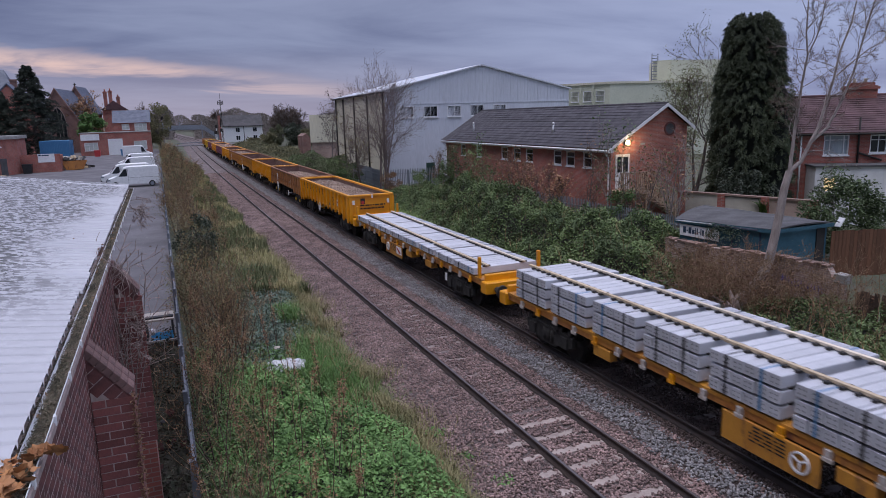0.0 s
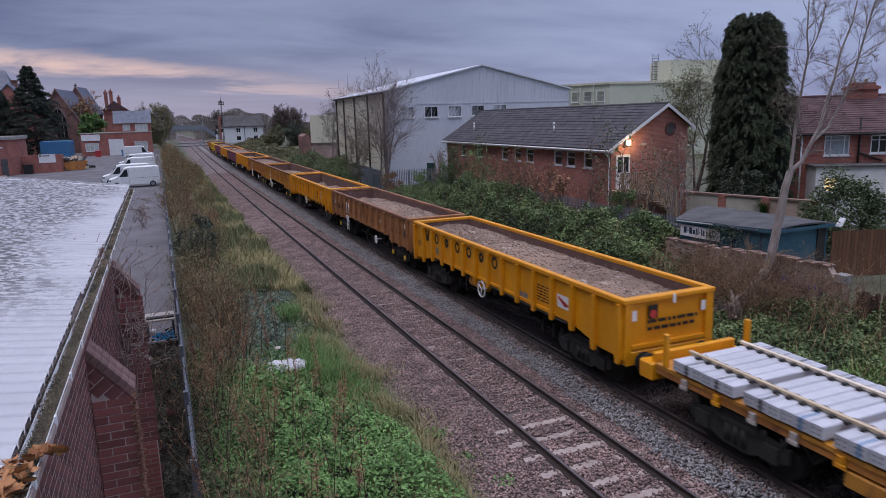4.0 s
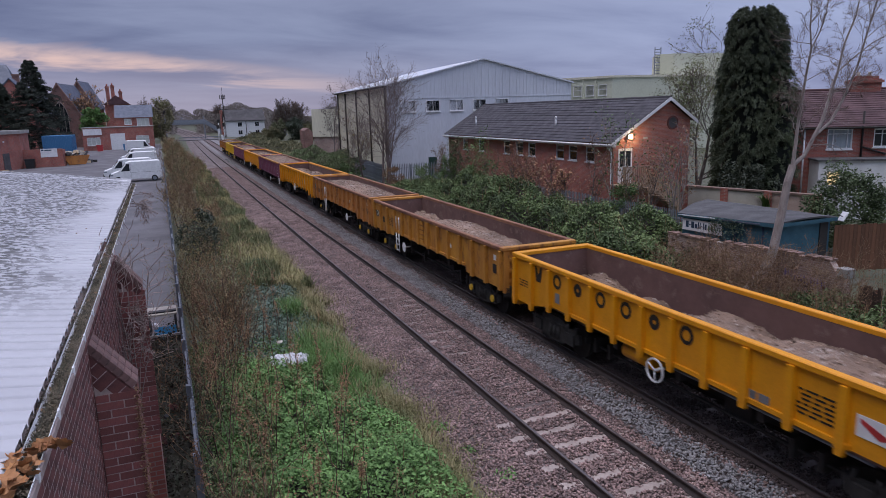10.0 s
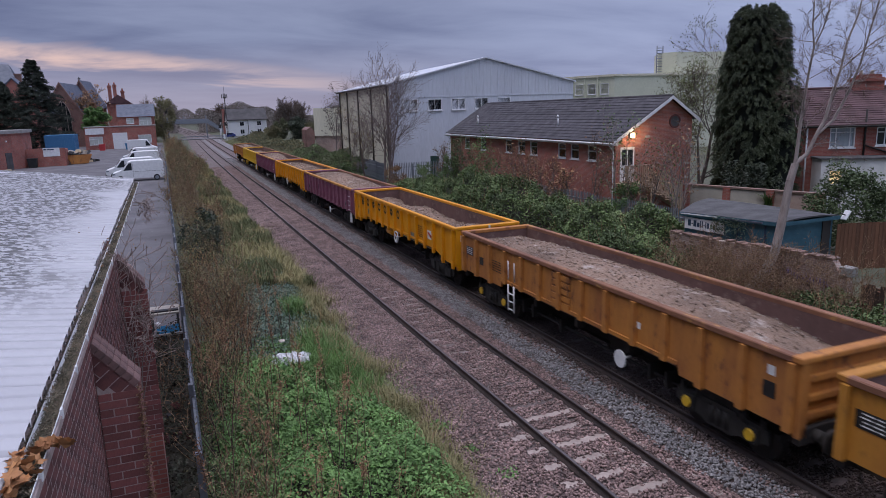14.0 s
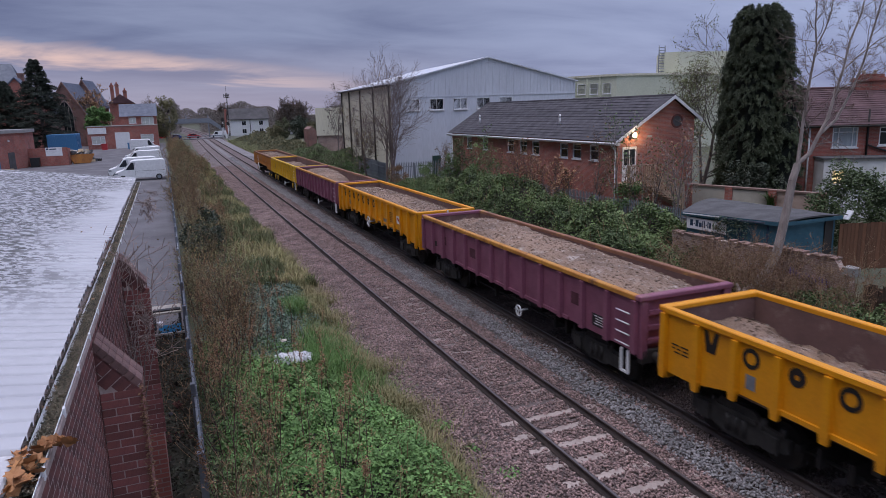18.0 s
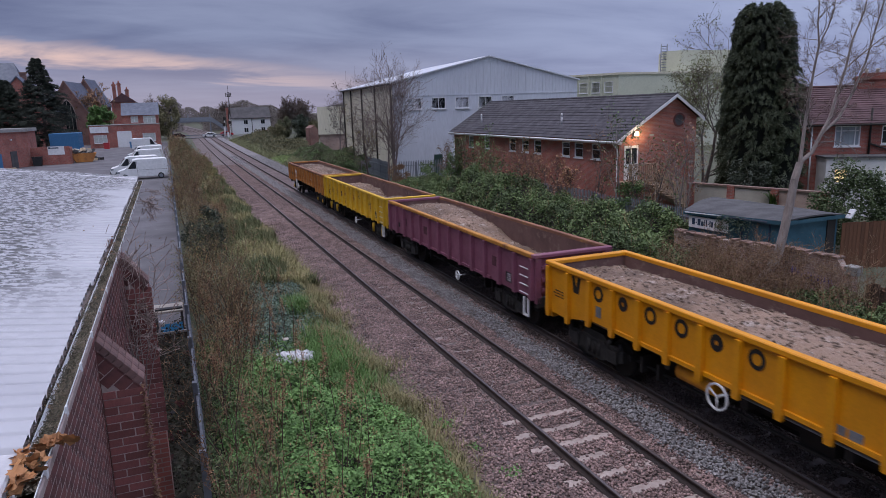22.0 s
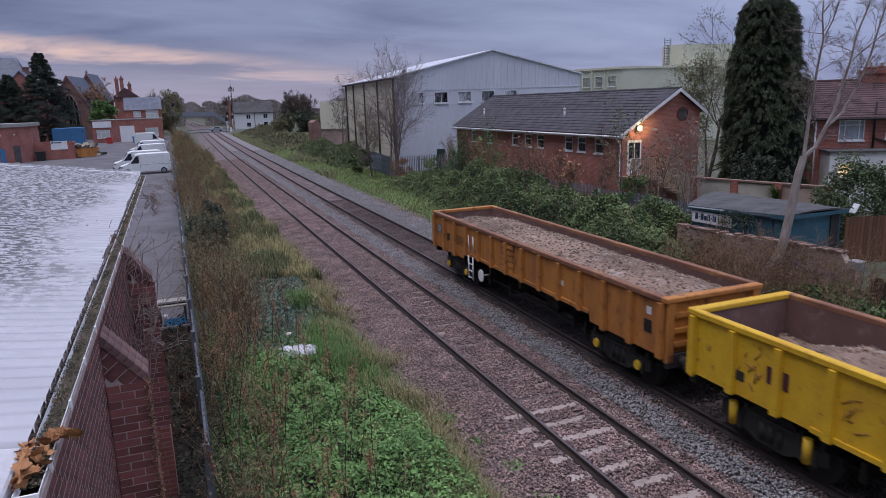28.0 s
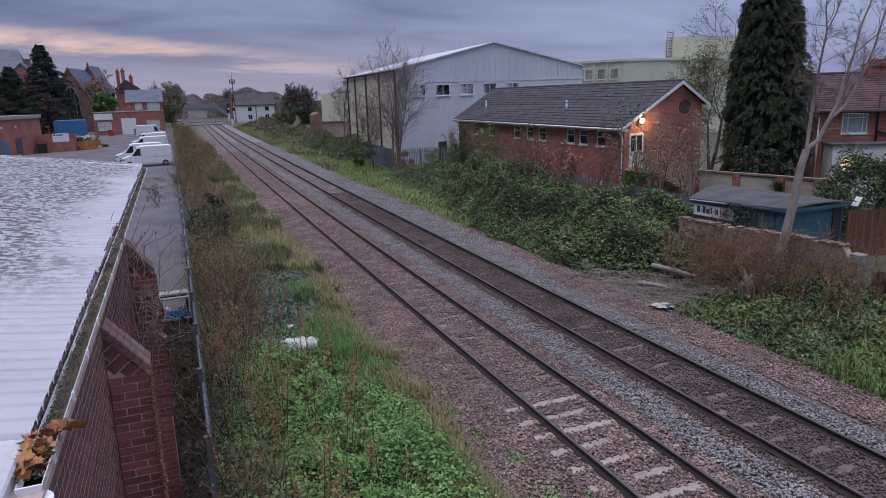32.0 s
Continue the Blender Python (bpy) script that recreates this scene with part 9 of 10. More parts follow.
PITCH, BODY, FIRST = 14.8925, 14.09, 37.51
M["spoil_clod"] = mat("spoil_clods", (0.26, 0.175, 0.128), (0.16, 0.108, 0.082), scale=2, fine=30, bump=0.4, tone=0.4)
M["spoil_pale"] = mat("pale_spoil_stones", (0.40, 0.34, 0.30), (0.27, 0.225, 0.195), scale=2, fine=30, bump=0.3, tone=0.3)
MOVERS = []       # things that ride with the train and their place along it


def ride(y):
    return pose(FAR + bend(y), y, 0, 0, 0, bend_angle(y))


def wheel_set():
    bm = bmesh.new()
    for s in (-1, 1):
        tube(bm, (s * 0.70, 0, 0), (s * 0.80, 0, 0), 0.46, seg=20)
        tube(bm, (s * 0.67, 0, 0), (s * 0.70, 0, 0), 0.49, seg=20)
    tube(bm, (-0.8, 0, 0), (0.8, 0, 0), 0.08, seg=8)
    for s in (-1, 1):
        for k in range(4):
            a = k * math.pi / 2
            c, d = math.cos(a), math.sin(a)
            tube(bm, (s * 0.81, 0.22 * c, 0.22 * d), (s * 0.815, 0.22 * c, 0.22 * d), 0.05, seg=6)
    return mesh_of("wheelset", bm, M["under"])


M["bogie"] = mat("grimy_bogie_frame", (0.024, 0.021, 0.020), (0.016, 0.015, 0.0145), rough=0.8, scale=3, bump=0.2)
WHEELS = wheel_set()
SPINNERS = []


def bogie(wagon, y, caps):
    bm = bmesh.new()
    for s in (-1, 1):
        prism(bm, [(-1.22, 0.74), (-1.22, 0.48), (-0.95, 0.40), (-0.55, 0.36), (-0.32, 0.26), (0.32, 0.26), (0.55, 0.36), (0.95, 0.40), (1.22, 0.48), (1.22, 0.74), (0.6, 0.80), (0.4, 0.98), (-0.4, 0.98), (-0.6, 0.80)], "x", s * 1.03 - 0.05, s * 1.03 + 0.05)
        for k in (-0.2, 0.0, 0.2):
            tube(bm, (s * 1.06, k, 0.36), (s * 1.06, k, 0.72), 0.075, seg=8)
        for k in (-0.85, 0.85):
            box(bm, s * 1.04 - 0.10, s * 1.04 + 0.10, k - 0.17, k + 0.17, 0.38, 0.70)
            tube(bm, (s * 1.04, k - 0.22, 0.70), (s * 1.04, k - 0.22, 0.92), 0.06, seg=7)
            tube(bm, (s * 1.04, k + 0.22, 0.70), (s * 1.04, k + 0.22, 0.92), 0.06, seg=7)
        box(bm, s * 1.08 - 0.04, s * 1.08 + 0.04, -0.5, 0.5, 0.74, 0.82)
    box(bm, -1.0, 1.0, -0.2, 0.2, 0.5, 1.02)
    for k in (-1.3, 1.3):
        box(bm, -0.95, 0.95, k - 0.05, k + 0.05, 0.55, 0.70)
    frame_ob = part("bogie", bm, M["bogie"], wagon)
    frame_ob.location = (0, y, 0)
    for k in (-0.85, 0.85):
        w = piece("wheelset", WHEELS, frame_ob, pose(0, k, 0.46))
        SPINNERS.append(w)
        for s in (-1, 1):
            if caps == "axle_cap":
                bm = bmesh.new()
                tube(bm, (s * 1.14, k, 0.54), (s * 1.19, k, 0.54), 0.13, 0.11, seg=14)
                part("axle_cap", bm, M["yellow_dirty"], frame_ob, "yellow axle-box cover")
            elif caps == "spring":
                bm = bmesh.new()
                tube(bm, (s * 1.16, k, 0.42), (s * 1.16, k, 0.88), 0.085, seg=10)
                part("spring_damper", bm, M["yellow_dirty"], frame_ob, "yellow damper")
    return frame_ob


def buffers(wagon, half, z=1.02, material=None):
    for e in (-1, 1):
        for s in (-1, 1):
            bm = bmesh.new()
            tube(bm, (s * 0.87, e * half, z), (s * 0.87, e * (half + 0.25), z), 0.11, seg=10)
            tube(bm, (s * 0.87, e * (half + 0.25), z), (s * 0.87, e * (half + 0.38), z), 0.075, seg=8)
            tube(bm, (s * 0.87, e * (half + 0.36), z), (s * 0.87, e * (half + 0.40), z), 0.23, 0.21, seg=16)
            part("buffer", bm, M["under"], wagon, "greasy black buffer")
        bm = bmesh.new()
        tube(bm, (0, e * half, z), (0, e * (half + 0.32), z), 0.06, seg=8)
        part("coupling", bm, M["under"], wagon)
        part("brake_hose", sweep([(-0.35, e * (half + 0.10 + 0.14 * math.sin(q * 0.35)), z - 0.15 - 0.09 * q) for q in range(8)], 0.02), M["under"], wagon)


def hand_wheel(wagon, x, y, z, r, plate=False):
    bm = bmesh.new()
    if plate:
        tube(bm, (x, y, z), (x - 0.03, y, z), r, seg=24)
    else:
        ring(bm, (x - 0.02, y, z), (1, 0, 0), r, 0.034, 0.036, 28)
        for k in range(3):
            a = k * 2 * math.pi / 3 + 0.5
            tube(bm, (x - 0.02, y, z), (x - 0.02, y + (r - 0.02) * math.cos(a), z + (r - 0.02) * math.sin(a)), 0.02, seg=6)
    tube(bm, (x, y, z), (x + 0.3, y, z), 0.03, seg=6)
    part("brake_wheel", bm, M["white"], wagon, "white-painted brake wheel" if not plate else "white disc on the underframe")


def letters(wagon, x, first, step, z0, z1, count):
    """Plain black shapes, one to a bay, in place of the fleet lettering: a notched wedge and rings."""
    h = z1 - z0
    for k in range(count):
        c = first - step * k
        bm = bmesh.new()
        if k == 0:
            prism(bm, [(c - 0.21, z1), (c - 0.12, z0), (c + 0.12, z0), (c + 0.21, z1), (c + 0.09, z1), (c, z0 + 0.16), (c - 0.09, z1)], "x", x - 0.006, x)
        elif k in (2, 5):
            ring(bm, (x - 0.003, c, z0 + h / 2), (1, 0, 0), h * 0.40, 0.125, 0.006, 16)
        else:
            ring(bm, (x - 0.003, c, z0 + h / 2), (1, 0, 0), h * 0.46, 0.085, 0.006, 20)
        part("letter_block", bm, M["black"], wagon, "black lettering shape")


def text_bars(wagon, x, y, z, rows, width, h, gap, material, seed, side="x"):
    rng = random.Random(seed)
    bm = bmesh.new()
    for r in range(rows):
        zz = z - r * (h + gap)
        yy = y - width / 2
        while yy < y + width / 2 - 0.05:
            w = rng.uniform(0.08, 0.26)
            e = min(yy + w, y + width / 2)
            if side == "x":
                box(bm, x - 0.005, x, yy, e, zz - h, zz)
            else:
                box(bm, yy, e, x - 0.005, x, zz - h, zz)
            yy = e + 0.05
    part("lettering_bar", bm, material, wagon, "small illegible lettering")


def panel(wagon, x, y0, y1, z0, z1, material, name="panel", label=""):
    bm = bmesh.new()
    box(bm, x - 0.008, x, y0, y1, z0, z1)
    return part(name, bm, material, wagon, label)


HW = 1.36


def box_wagon(kind, paint, label, body_top=2.50, floor=1.40, ribs=14, seed=0):
    """A bogie open box wagon; its y runs along the train, its x across."""
    half = BODY / 2
    w = thing("box_wagon", label, "railway wagon", group="wagons of the train")
    low = {"yellow": 1.32, "rust": 1.33}.get(kind, 1.12)
    end = {"yellow": 1.05, "rust": 1.11}.get(kind, 1.10)
    skin = HW - 0.09
    top = body_top - 0.10
    outline = {"yellow": [(-half, end), (-half + 0.9, end), (-half + 2.2, low), (half - 2.2, low), (half - 0.9, end), (half, end), (half, top), (-half, top)],
               "rust": [(-half, end), (-half + 2.9, end), (-half + 2.95, low), (half - 2.95, low), (half - 2.9, end), (half, end), (half, top), (-half, top)]}.get(kind, [(-half, low), (half, low), (half, top), (-half, top)])

    def bottom(y):
        d = half - abs(y)
        if kind == "yellow":
            return end if d < 0.9 else (low if d > 2.2 else end + (low - end) * (d - 0.9) / 1.3)
        return end if (kind == "rust" and d < 2.92) else low

    for s in (-1, 1):
        bm = bmesh.new()
        prism(bm, outline, "x", s * skin - 0.03, s * skin + 0.03)
        part("side_wall", bm, paint, w)
    # inside lining
    for s in (-1, 1):
        bm = bmesh.new()
        box(bm, s * (skin - 0.05) - 0.015, s * (skin - 0.05) + 0.015, -half + 0.06, half - 0.06, floor, body_top - 0.11)
        part("inner_lining", bm, M["rust_in"], w, "rusty scuffed inner face")
    for e in (-1, 1):
        bm = bmesh.new()
        box(bm, -skin + 0.05, skin - 0.05, e * (half - 0.09) - 0.015, e * (half - 0.09) + 0.015, floor, body_top - 0.11)
        part("inner_lining", bm, M["rust_in"], w, "rusty scuffed inner face")
        bm = bmesh.new()
        box(bm, -skin, skin, e * (half - 0.05) - 0.03, e * (half - 0.05) + 0.03, end - 0.03, body_top - 0.10)
        part("end_wall", bm, paint, w)
        for x in (-HW + 0.16, HW - 0.16):
            bm = bmesh.new()
            box(bm, x - 0.10, x + 0.10, e * (half + 0.0) - 0.07, e * (half + 0.0) + 0.07, 1.0, body_top - 0.08)
            part("corner_post", bm, paint, w, bevel=0.015)
        for z in ((1.40, 1.72, 2.08) if kind != "yellow" else (1.30,)):
            bm = bmesh.new()
            box(bm, -HW + 0.27, HW - 0.27, e * (half + 0.02) - 0.05, e * (half + 0.02) + 0.05, z - 0.05, z + 0.05)
            part("end_rib", bm, paint, w)
        bm = bmesh.new()
        box(bm, -HW, HW, e * (half - 0.02) - 0.11, e * (half - 0.02) + 0.11, body_top - 0.12, body_top)
        part("end_top_rail", bm, paint, w, bevel=0.02)
        bm = bmesh.new()
        box(bm, -1.25, 1.25, e * (half - 0.02) - 0.09, e * (half - 0.02) + 0.09, 0.86, 1.20)
        part("headstock", bm, paint if kind == "yellow" else M["under"], w, bevel=0.02)
    bm = bmesh.new()
    box(bm, -skin, skin, -half + 0.08, half - 0.08, floor - 0.14, floor)
    part("wagon_floor", bm, M["rust_in"], w)
    for s in (-1, 1):
        bm = bmesh.new()
        box(bm, s * (HW - 0.075) - 0.085, s * (HW - 0.075) + 0.085, -half + 0.09, half - 0.09, body_top - 0.13, body_top)
        plain = kind == "maroon" and s > 0
        rail = M["rust_edge"] if kind == "rust" or plain else (M["amber"] if paint is M["maroon"] else paint)
        part("top_rail", bm, rail, w, "rust-brown top edge" if kind == "rust" or plain else ("worn yellow top edge" if kind == "maroon" else ""), bevel=0.02)
        bm = bmesh.new()
        box(bm, s * (skin + 0.02) - 0.06, s * (skin + 0.02) + 0.06, -half + 2.95, half - 2.95, low, low + 0.09)
        part("bottom_rail", bm, paint, w)
        # side ribs, each down to the body's lower edge
        shapes = {}
        for k in range(ribs + 1):
            y = -half + 0.10 + (BODY - 0.20) * k / ribs
            b = round(bottom(y), 2)
            if b not in shapes:
                bm = bmesh.new()
                prism(bm, [(-0.085, b - 0.01), (0.085, b - 0.01), (0.062, body_top - 0.13), (-0.062, body_top - 0.13)], "x", -0.075, 0.045)
                if kind == "yellow":
                    prism(bm, [(-0.10, b + 0.10), (-0.07, b - 0.13), (0.07, b - 0.13), (0.10, b + 0.10)], "x", -0.07, 0.02)
                shapes[b] = mesh_of("side_rib", bm, paint)
            piece("side_rib", shapes[b], w, pose(s * (skin + 0.075), y, 0, 0, 0, 0 if s < 0 else 180))
    # underframe
    bm = bmesh.new()
    for x in (-0.45, 0.45):
        box(bm, x - 0.08, x + 0.08, -half + 0.2, half - 0.2, 0.82, floor - 0.12)
    for y in (-2.2, 0, 2.2):
        box(bm, -1.15, 1.15, y - 0.08, y + 0.08, 0.95, floor - 0.12)
    box(bm, -0.7, 0.2, -1.6, -0.9, 0.55, 0.95)
    # deep centre box added to block light passing under the wagon
    box(bm, -0.22, 0.22, -half + 0.4, half - 0.4, 0.50, floor - 0.13)
    for y in (-3.3, -2.7, 1.2, 2.8, 3.4):
        box(bm, -0.9, 0.9, y - 0.05, y + 0.05, 0.42, 0.80)
    for x in (-0.75, 0.75):
        tube(bm, (x, -4.2, 0.55), (x, 4.2, 0.55), 0.035, seg=6)
    tube(bm, (0.3, 0.6, 0.75), (0.3, 1.9, 0.75), 0.2, seg=10)
    part("underframe", bm, M["under"], w)
    for y in (-half + 1.95, half - 1.95):
        bogie(w, y, "axle_cap" if kind == "rust" else ("spring" if "paint scrawls" in label else ""))
    buffers(w, half)
    x = -(skin + 0.035)
    if kind == "yellow":
        hand_wheel(w, -HW - 0.02, half - (7.3 if seed == 5 else 6.6), 1.06, 0.28)
        letters(w, x, half - 1.42, 1.0, 1.88, 2.32, 7)
        bm = bmesh.new()
        tube(bm, (-1.02, half - 6.3, 1.05), (-1.02, half - 5.2, 1.05), 0.21, seg=16)
        part("air_tank", bm, paint, w)
        panel(w, x, half - 2.55, half - 2.33, 1.50, 1.78, M["steel"], "data_plate")
        panel(w, x, -half + 2.2, -half + 2.88, 1.62, 1.98, M["white"], "sign_plate", "white plate with red flash")
        bm = bmesh.new()
        prism(bm, [(-half + 2.27, 1.74), (-half + 2.50, 1.68), (-half + 2.82, 1.86), (-half + 2.82, 1.93)], "x", x - 0.013, x - 0.008)
        part("red_flash", bm, M["red"], w)
        text_bars(w, x, -half + 3.62, 2.02, 6, 0.72, 0.035, 0.05, M["black"], seed)
        text_bars(w, x, half - 0.55, 1.75, 3, 0.5, 0.03, 0.05, M["black"], seed + 1)
        for yy in (-half + 4.65, -half + 4.95):
            panel(w, x, yy - 0.12, yy + 0.12, 1.42, 1.58, M["steel"], "data_plate")
        # pipe along the bottom edge
        bm = bmesh.new()
        tube(bm, (-1.2, -half + 2.6, 1.20), (-1.2, half - 6.8, 1.20), 0.03, seg=6)
        part("brake_pipe", bm, M["steel"], w)
        yy = -half - 0.045
        text_bars(w, yy, 0.1, 1.92, 2, 1.5, 0.08, 0.10, M["black"], seed + 2, "y")
        for q in (-1.05, 1.05):
            bm = bmesh.new()
            box(bm, q - 0.09, q + 0.09, yy - 0.004, yy + 0.004, 1.95, 2.2)
            part("data_plate", bm, M["white"], w)
        bm = bmesh.new()
        box(bm, -0.62, -0.36, yy - 0.012, yy - 0.004, 1.95, 2.28)
        part("warning_plate", bm, M["black"], w)
        bm = bmesh.new()
        tube(bm, (-0.49, yy - 0.012, 2.06), (-0.49, yy - 0.018, 2.06), 0.10, seg=16)
        part("warning_disc", bm, M["red"], w)
        bm = bmesh.new()
        box(bm, -0.30 + 0.32, -0.22 + 0.32, -half - 0.135, -half - 0.12, 2.28, body_top - 0.005)
        part("handle", bm, M["white"], w)
    elif kind in ("rust", "orange_end"):
        # ladder, white disc, ventilated panel
        yl = half - 3.75
        for yy in (yl - 0.19, yl + 0.19):
            bm = bmesh.new()
            tube(bm, (-HW - 0.02, yy, 0.52), (-HW - 0.02, yy, 1.36), 0.026, seg=6)
            part("ladder_rail", bm, M["white"], w)
        for q in range(3):
            bm = bmesh.new()
            tube(bm, (-HW - 0.02, yl - 0.19, 0.58 + q * 0.25), (-HW - 0.02, yl + 0.19, 0.58 + q * 0.25), 0.022, seg=6)
            part("ladder_rung", bm, M["white"], w)
        hand_wheel(w, -HW - 0.02, half - (4.65 if seed in (3, 10) else 9.3), 0.86, 0.215, True)
        bm = bmesh.new()
        for q in range(5):
            box(bm, x - 0.05, x, half - 7.0, half - 6.1, 1.42 + q * 0.19, 1.54 + q * 0.19)
        part("louvre_panel", bm, paint, w)
        panel(w, x + 0.001, half - 7.02, half - 6.08, 1.40, 2.32, M["brown"], "louvre_backing")
        panel(w, x, half - 0.80, half - 0.26, 1.72, 2.02, M["black"], "data_panel")
        text_bars(w, x - 0.009, half - 0.53, 1.99, 4, 0.42, 0.022, 0.045, M["white"], seed)
        text_bars(w, x, half - 2.55, 1.90, 5, 0.75, 0.03, 0.05, M["black"], seed + 1)
        panel(w, x, half - 1.62, half - 1.34, 1.55, 1.82, M["under"], "handle_box")
        panel(w, x, -half + 0.45, -half + 0.72, 1.55, 1.85, M["black"], "data_panel")
        panel(w, x, -half + 0.48, -half + 0.64, 1.98, 2.16, M["white"], "data_plate")
        for yy in (half - 3.55, half - 3.95):
            bm = bmesh.new()
            tube(bm, (x - 0.06, yy, 1.5), (x - 0.06, yy, 2.1), 0.02, seg=6)
            part("grab_handle", bm, M["white"], w)
        panel(w, x, half - 9.9, half - 9.75, 1.75, 1.9, M["white"], "data_plate")
    else:
        hand_wheel(w, -HW - 0.02, half - 8.45, 0.66, 0.18)
        for q in range(4):
            bm = bmesh.new()
            tube(bm, (x - 0.09, -half + 0.25, 1.25 + q * 0.26), (x - 0.09, -half + 0.75, 1.25 + q * 0.26), 0.018, seg=6)
            part("step_rung", bm, M["white"], w, "white foot rung")
        bm = bmesh.new()
        box(bm, x - 0.06, x, -half + 0.3, -half + 0.36, 0.55, 1.1)
        box(bm, x - 0.06, x, -half + 0.56, -half + 0.62, 0.55, 1.1)
        box(bm, x - 0.06, x, -half + 0.3, -half + 0.62, 0.52, 0.57)
        part("step_iron", bm, M["white"], w)
        panel(w, x, half - 1.45, half - 1.15, 1.42, 1.62, M["under"], "handle_box")
        for q, (yy, c) in enumerate(((half - 2.2, "brown"), (half - 4.9, "brown"), (-half + 2.6, "brown"))):
            panel(w, x, yy - 0.24, yy + 0.24, 1.62, 1.95, M["maroon_dark"], "faded_panel", "dark faded panel")
        panel(w, x, -half + 1.25, -half + 1.85, 1.30, 1.62, M["black"], "data_panel")
        text_bars(w, x - 0.009, -half + 1.55, 1.58, 4, 0.4, 0.022, 0.045, M["white"], seed)
        if "paint scrawls" in label:
            scrawl(w, x - 0.002, half - 1.5, 1.75, 0.55, M["brown"], seed)
            for q in range(5):
                scrawl(w, x - 0.002, half - 3.6 - q * 1.9, 1.75, 0.5, M["brown" if q < 3 else "black"], seed + q + 1)
    return w


def scrawl(wagon, x, y, z, size, material, seed):
    """Sprayed strokes that spell nothing."""
    rng = random.Random(seed)
    bm = bmesh.new()
    for k in range(9):
        a = (x, y + rng.uniform(-size, size) * 0.7, z + rng.uniform(-size, size) * 0.6)
        b = (x, a[1] + rng.uniform(-0.25, 0.25), a[2] + rng.uniform(-0.25, 0.25))
        tube(bm, a, b, 0.014, seg=4)
    part("paint_scrawl", bm, material, wagon, "sprayed paint strokes")


def spoil_heap(seed, profile):
    """A load of dug ballast and clay; profile: heights above the floor along the wagon, rear to front."""
    rng = np.random.default_rng(seed)
    ny, nx = 150, 30
    half, wid = BODY / 2 - 0.14, HW - 0.17
    ys, xs = np.linspace(-half, half, ny), np.linspace(-wid, wid, nx)
    prof = np.interp(np.linspace(0, 1, ny), np.linspace(0, 1, len(profile)), profile)
    v = []
    for j, y in enumerate(ys):
        for x in xs:
            n1 = noise.fractal((x * 1.3 + seed * 7, y * 1.0, seed), 0.9, 2.1, 5)
            n2 = abs(noise.noise((x * 4.5, y * 4.5, seed + 3)))
            n3 = 0.5 - abs(noise.noise((x * 2.2, y * 1.9, seed + 9)))
            z = prof[j] * (1.0 - 0.14 * (abs(x) / wid) ** 2) + (1.25 - prof[j]) * 0.30 * n1 + 0.04 * n2 + 0.10 * n3 - 0.03
            v.append((x, y, 1.13 + max(z, 0.03)))
    f = [(j * nx + i, j * nx + i + 1, (j + 1) * nx + i + 1, (j + 1) * nx + i) for j in range(ny - 1) for i in range(nx - 1)]
    return soup("spoil_heap", v, f, M["spoil"])


M["maroon_dark"] = mat("dark_maroon_patch", (0.085, 0.022, 0.035), rough=0.6, bump=0.05)
TRAIN = [  # kind, paint, label, load profile from the front end to the rear end
    ("yellow", "yellow", "bright yellow bogie box wagon with black lettering blocks", (1.14, 1.18, 1.16, 1.18, 1.15, 1.17, 1.10)),
    ("rust", "brown", "rusty brown bogie box wagon with a white ladder", (0.95, 1.15, 1.1, 1.12, 1.05, 0.95, 0.7)),
    ("yellow", "yellow", "bright yellow bogie box wagon with black lettering blocks", (0.50, 0.55, 0.75, 0.95, 0.72, 0.80, 0.35, 0.22, 0.68, 0.35)),
    ("rust", "orange", "rusting orange bogie box wagon with a white ladder", (0.60, 0.95, 1.15, 1.18, 1.20, 1.18, 1.16, 1.0)),
    ("rust", "amber", "faded amber bogie box wagon with rust streaks", (0.40, 0.65, 0.80, 0.92, 1.0, 0.85, 0.40, 0.75, 0.45)),
    ("rust", "orange", "rusting orange bogie box wagon with a white ladder", (0.6, 0.95, 0.85, 1.0, 0.9, 1.05, 0.95)),
    ("yellow", "yellow", "bright yellow bogie box wagon with black lettering blocks", (0.8, 0.95, 0.6, 0.85, 0.9, 0.5, 0.85)),
    ("maroon", "maroon", "faded maroon bogie box wagon with a yellow top edge", (1.15, 1.28, 1.32, 1.38, 1.34, 1.42, 1.38, 0.95)),
    ("yellow", "yellow", "bright yellow bogie box wagon with black lettering blocks", (1.10, 1.18, 1.16, 1.18, 1.14, 1.16, 1.05)),
    ("maroon", "maroon", "faded maroon bogie box wagon with a yellow top edge", (0.30, 0.40, 0.50, 0.60, 1.05, 1.28, 1.34, 1.05)),
    ("maroon", "yellow_dirty", "weathered yellow bogie box wagon with paint scrawls", (0.3, 0.75, 0.85, 0.35, 0.8, 0.95, 0.4)),
    ("rust", "orange", "rusting orange bogie box wagon, the last of the train", (1.18, 1.27, 1.24, 1.28, 1.25, 1.28, 1.0)),
]


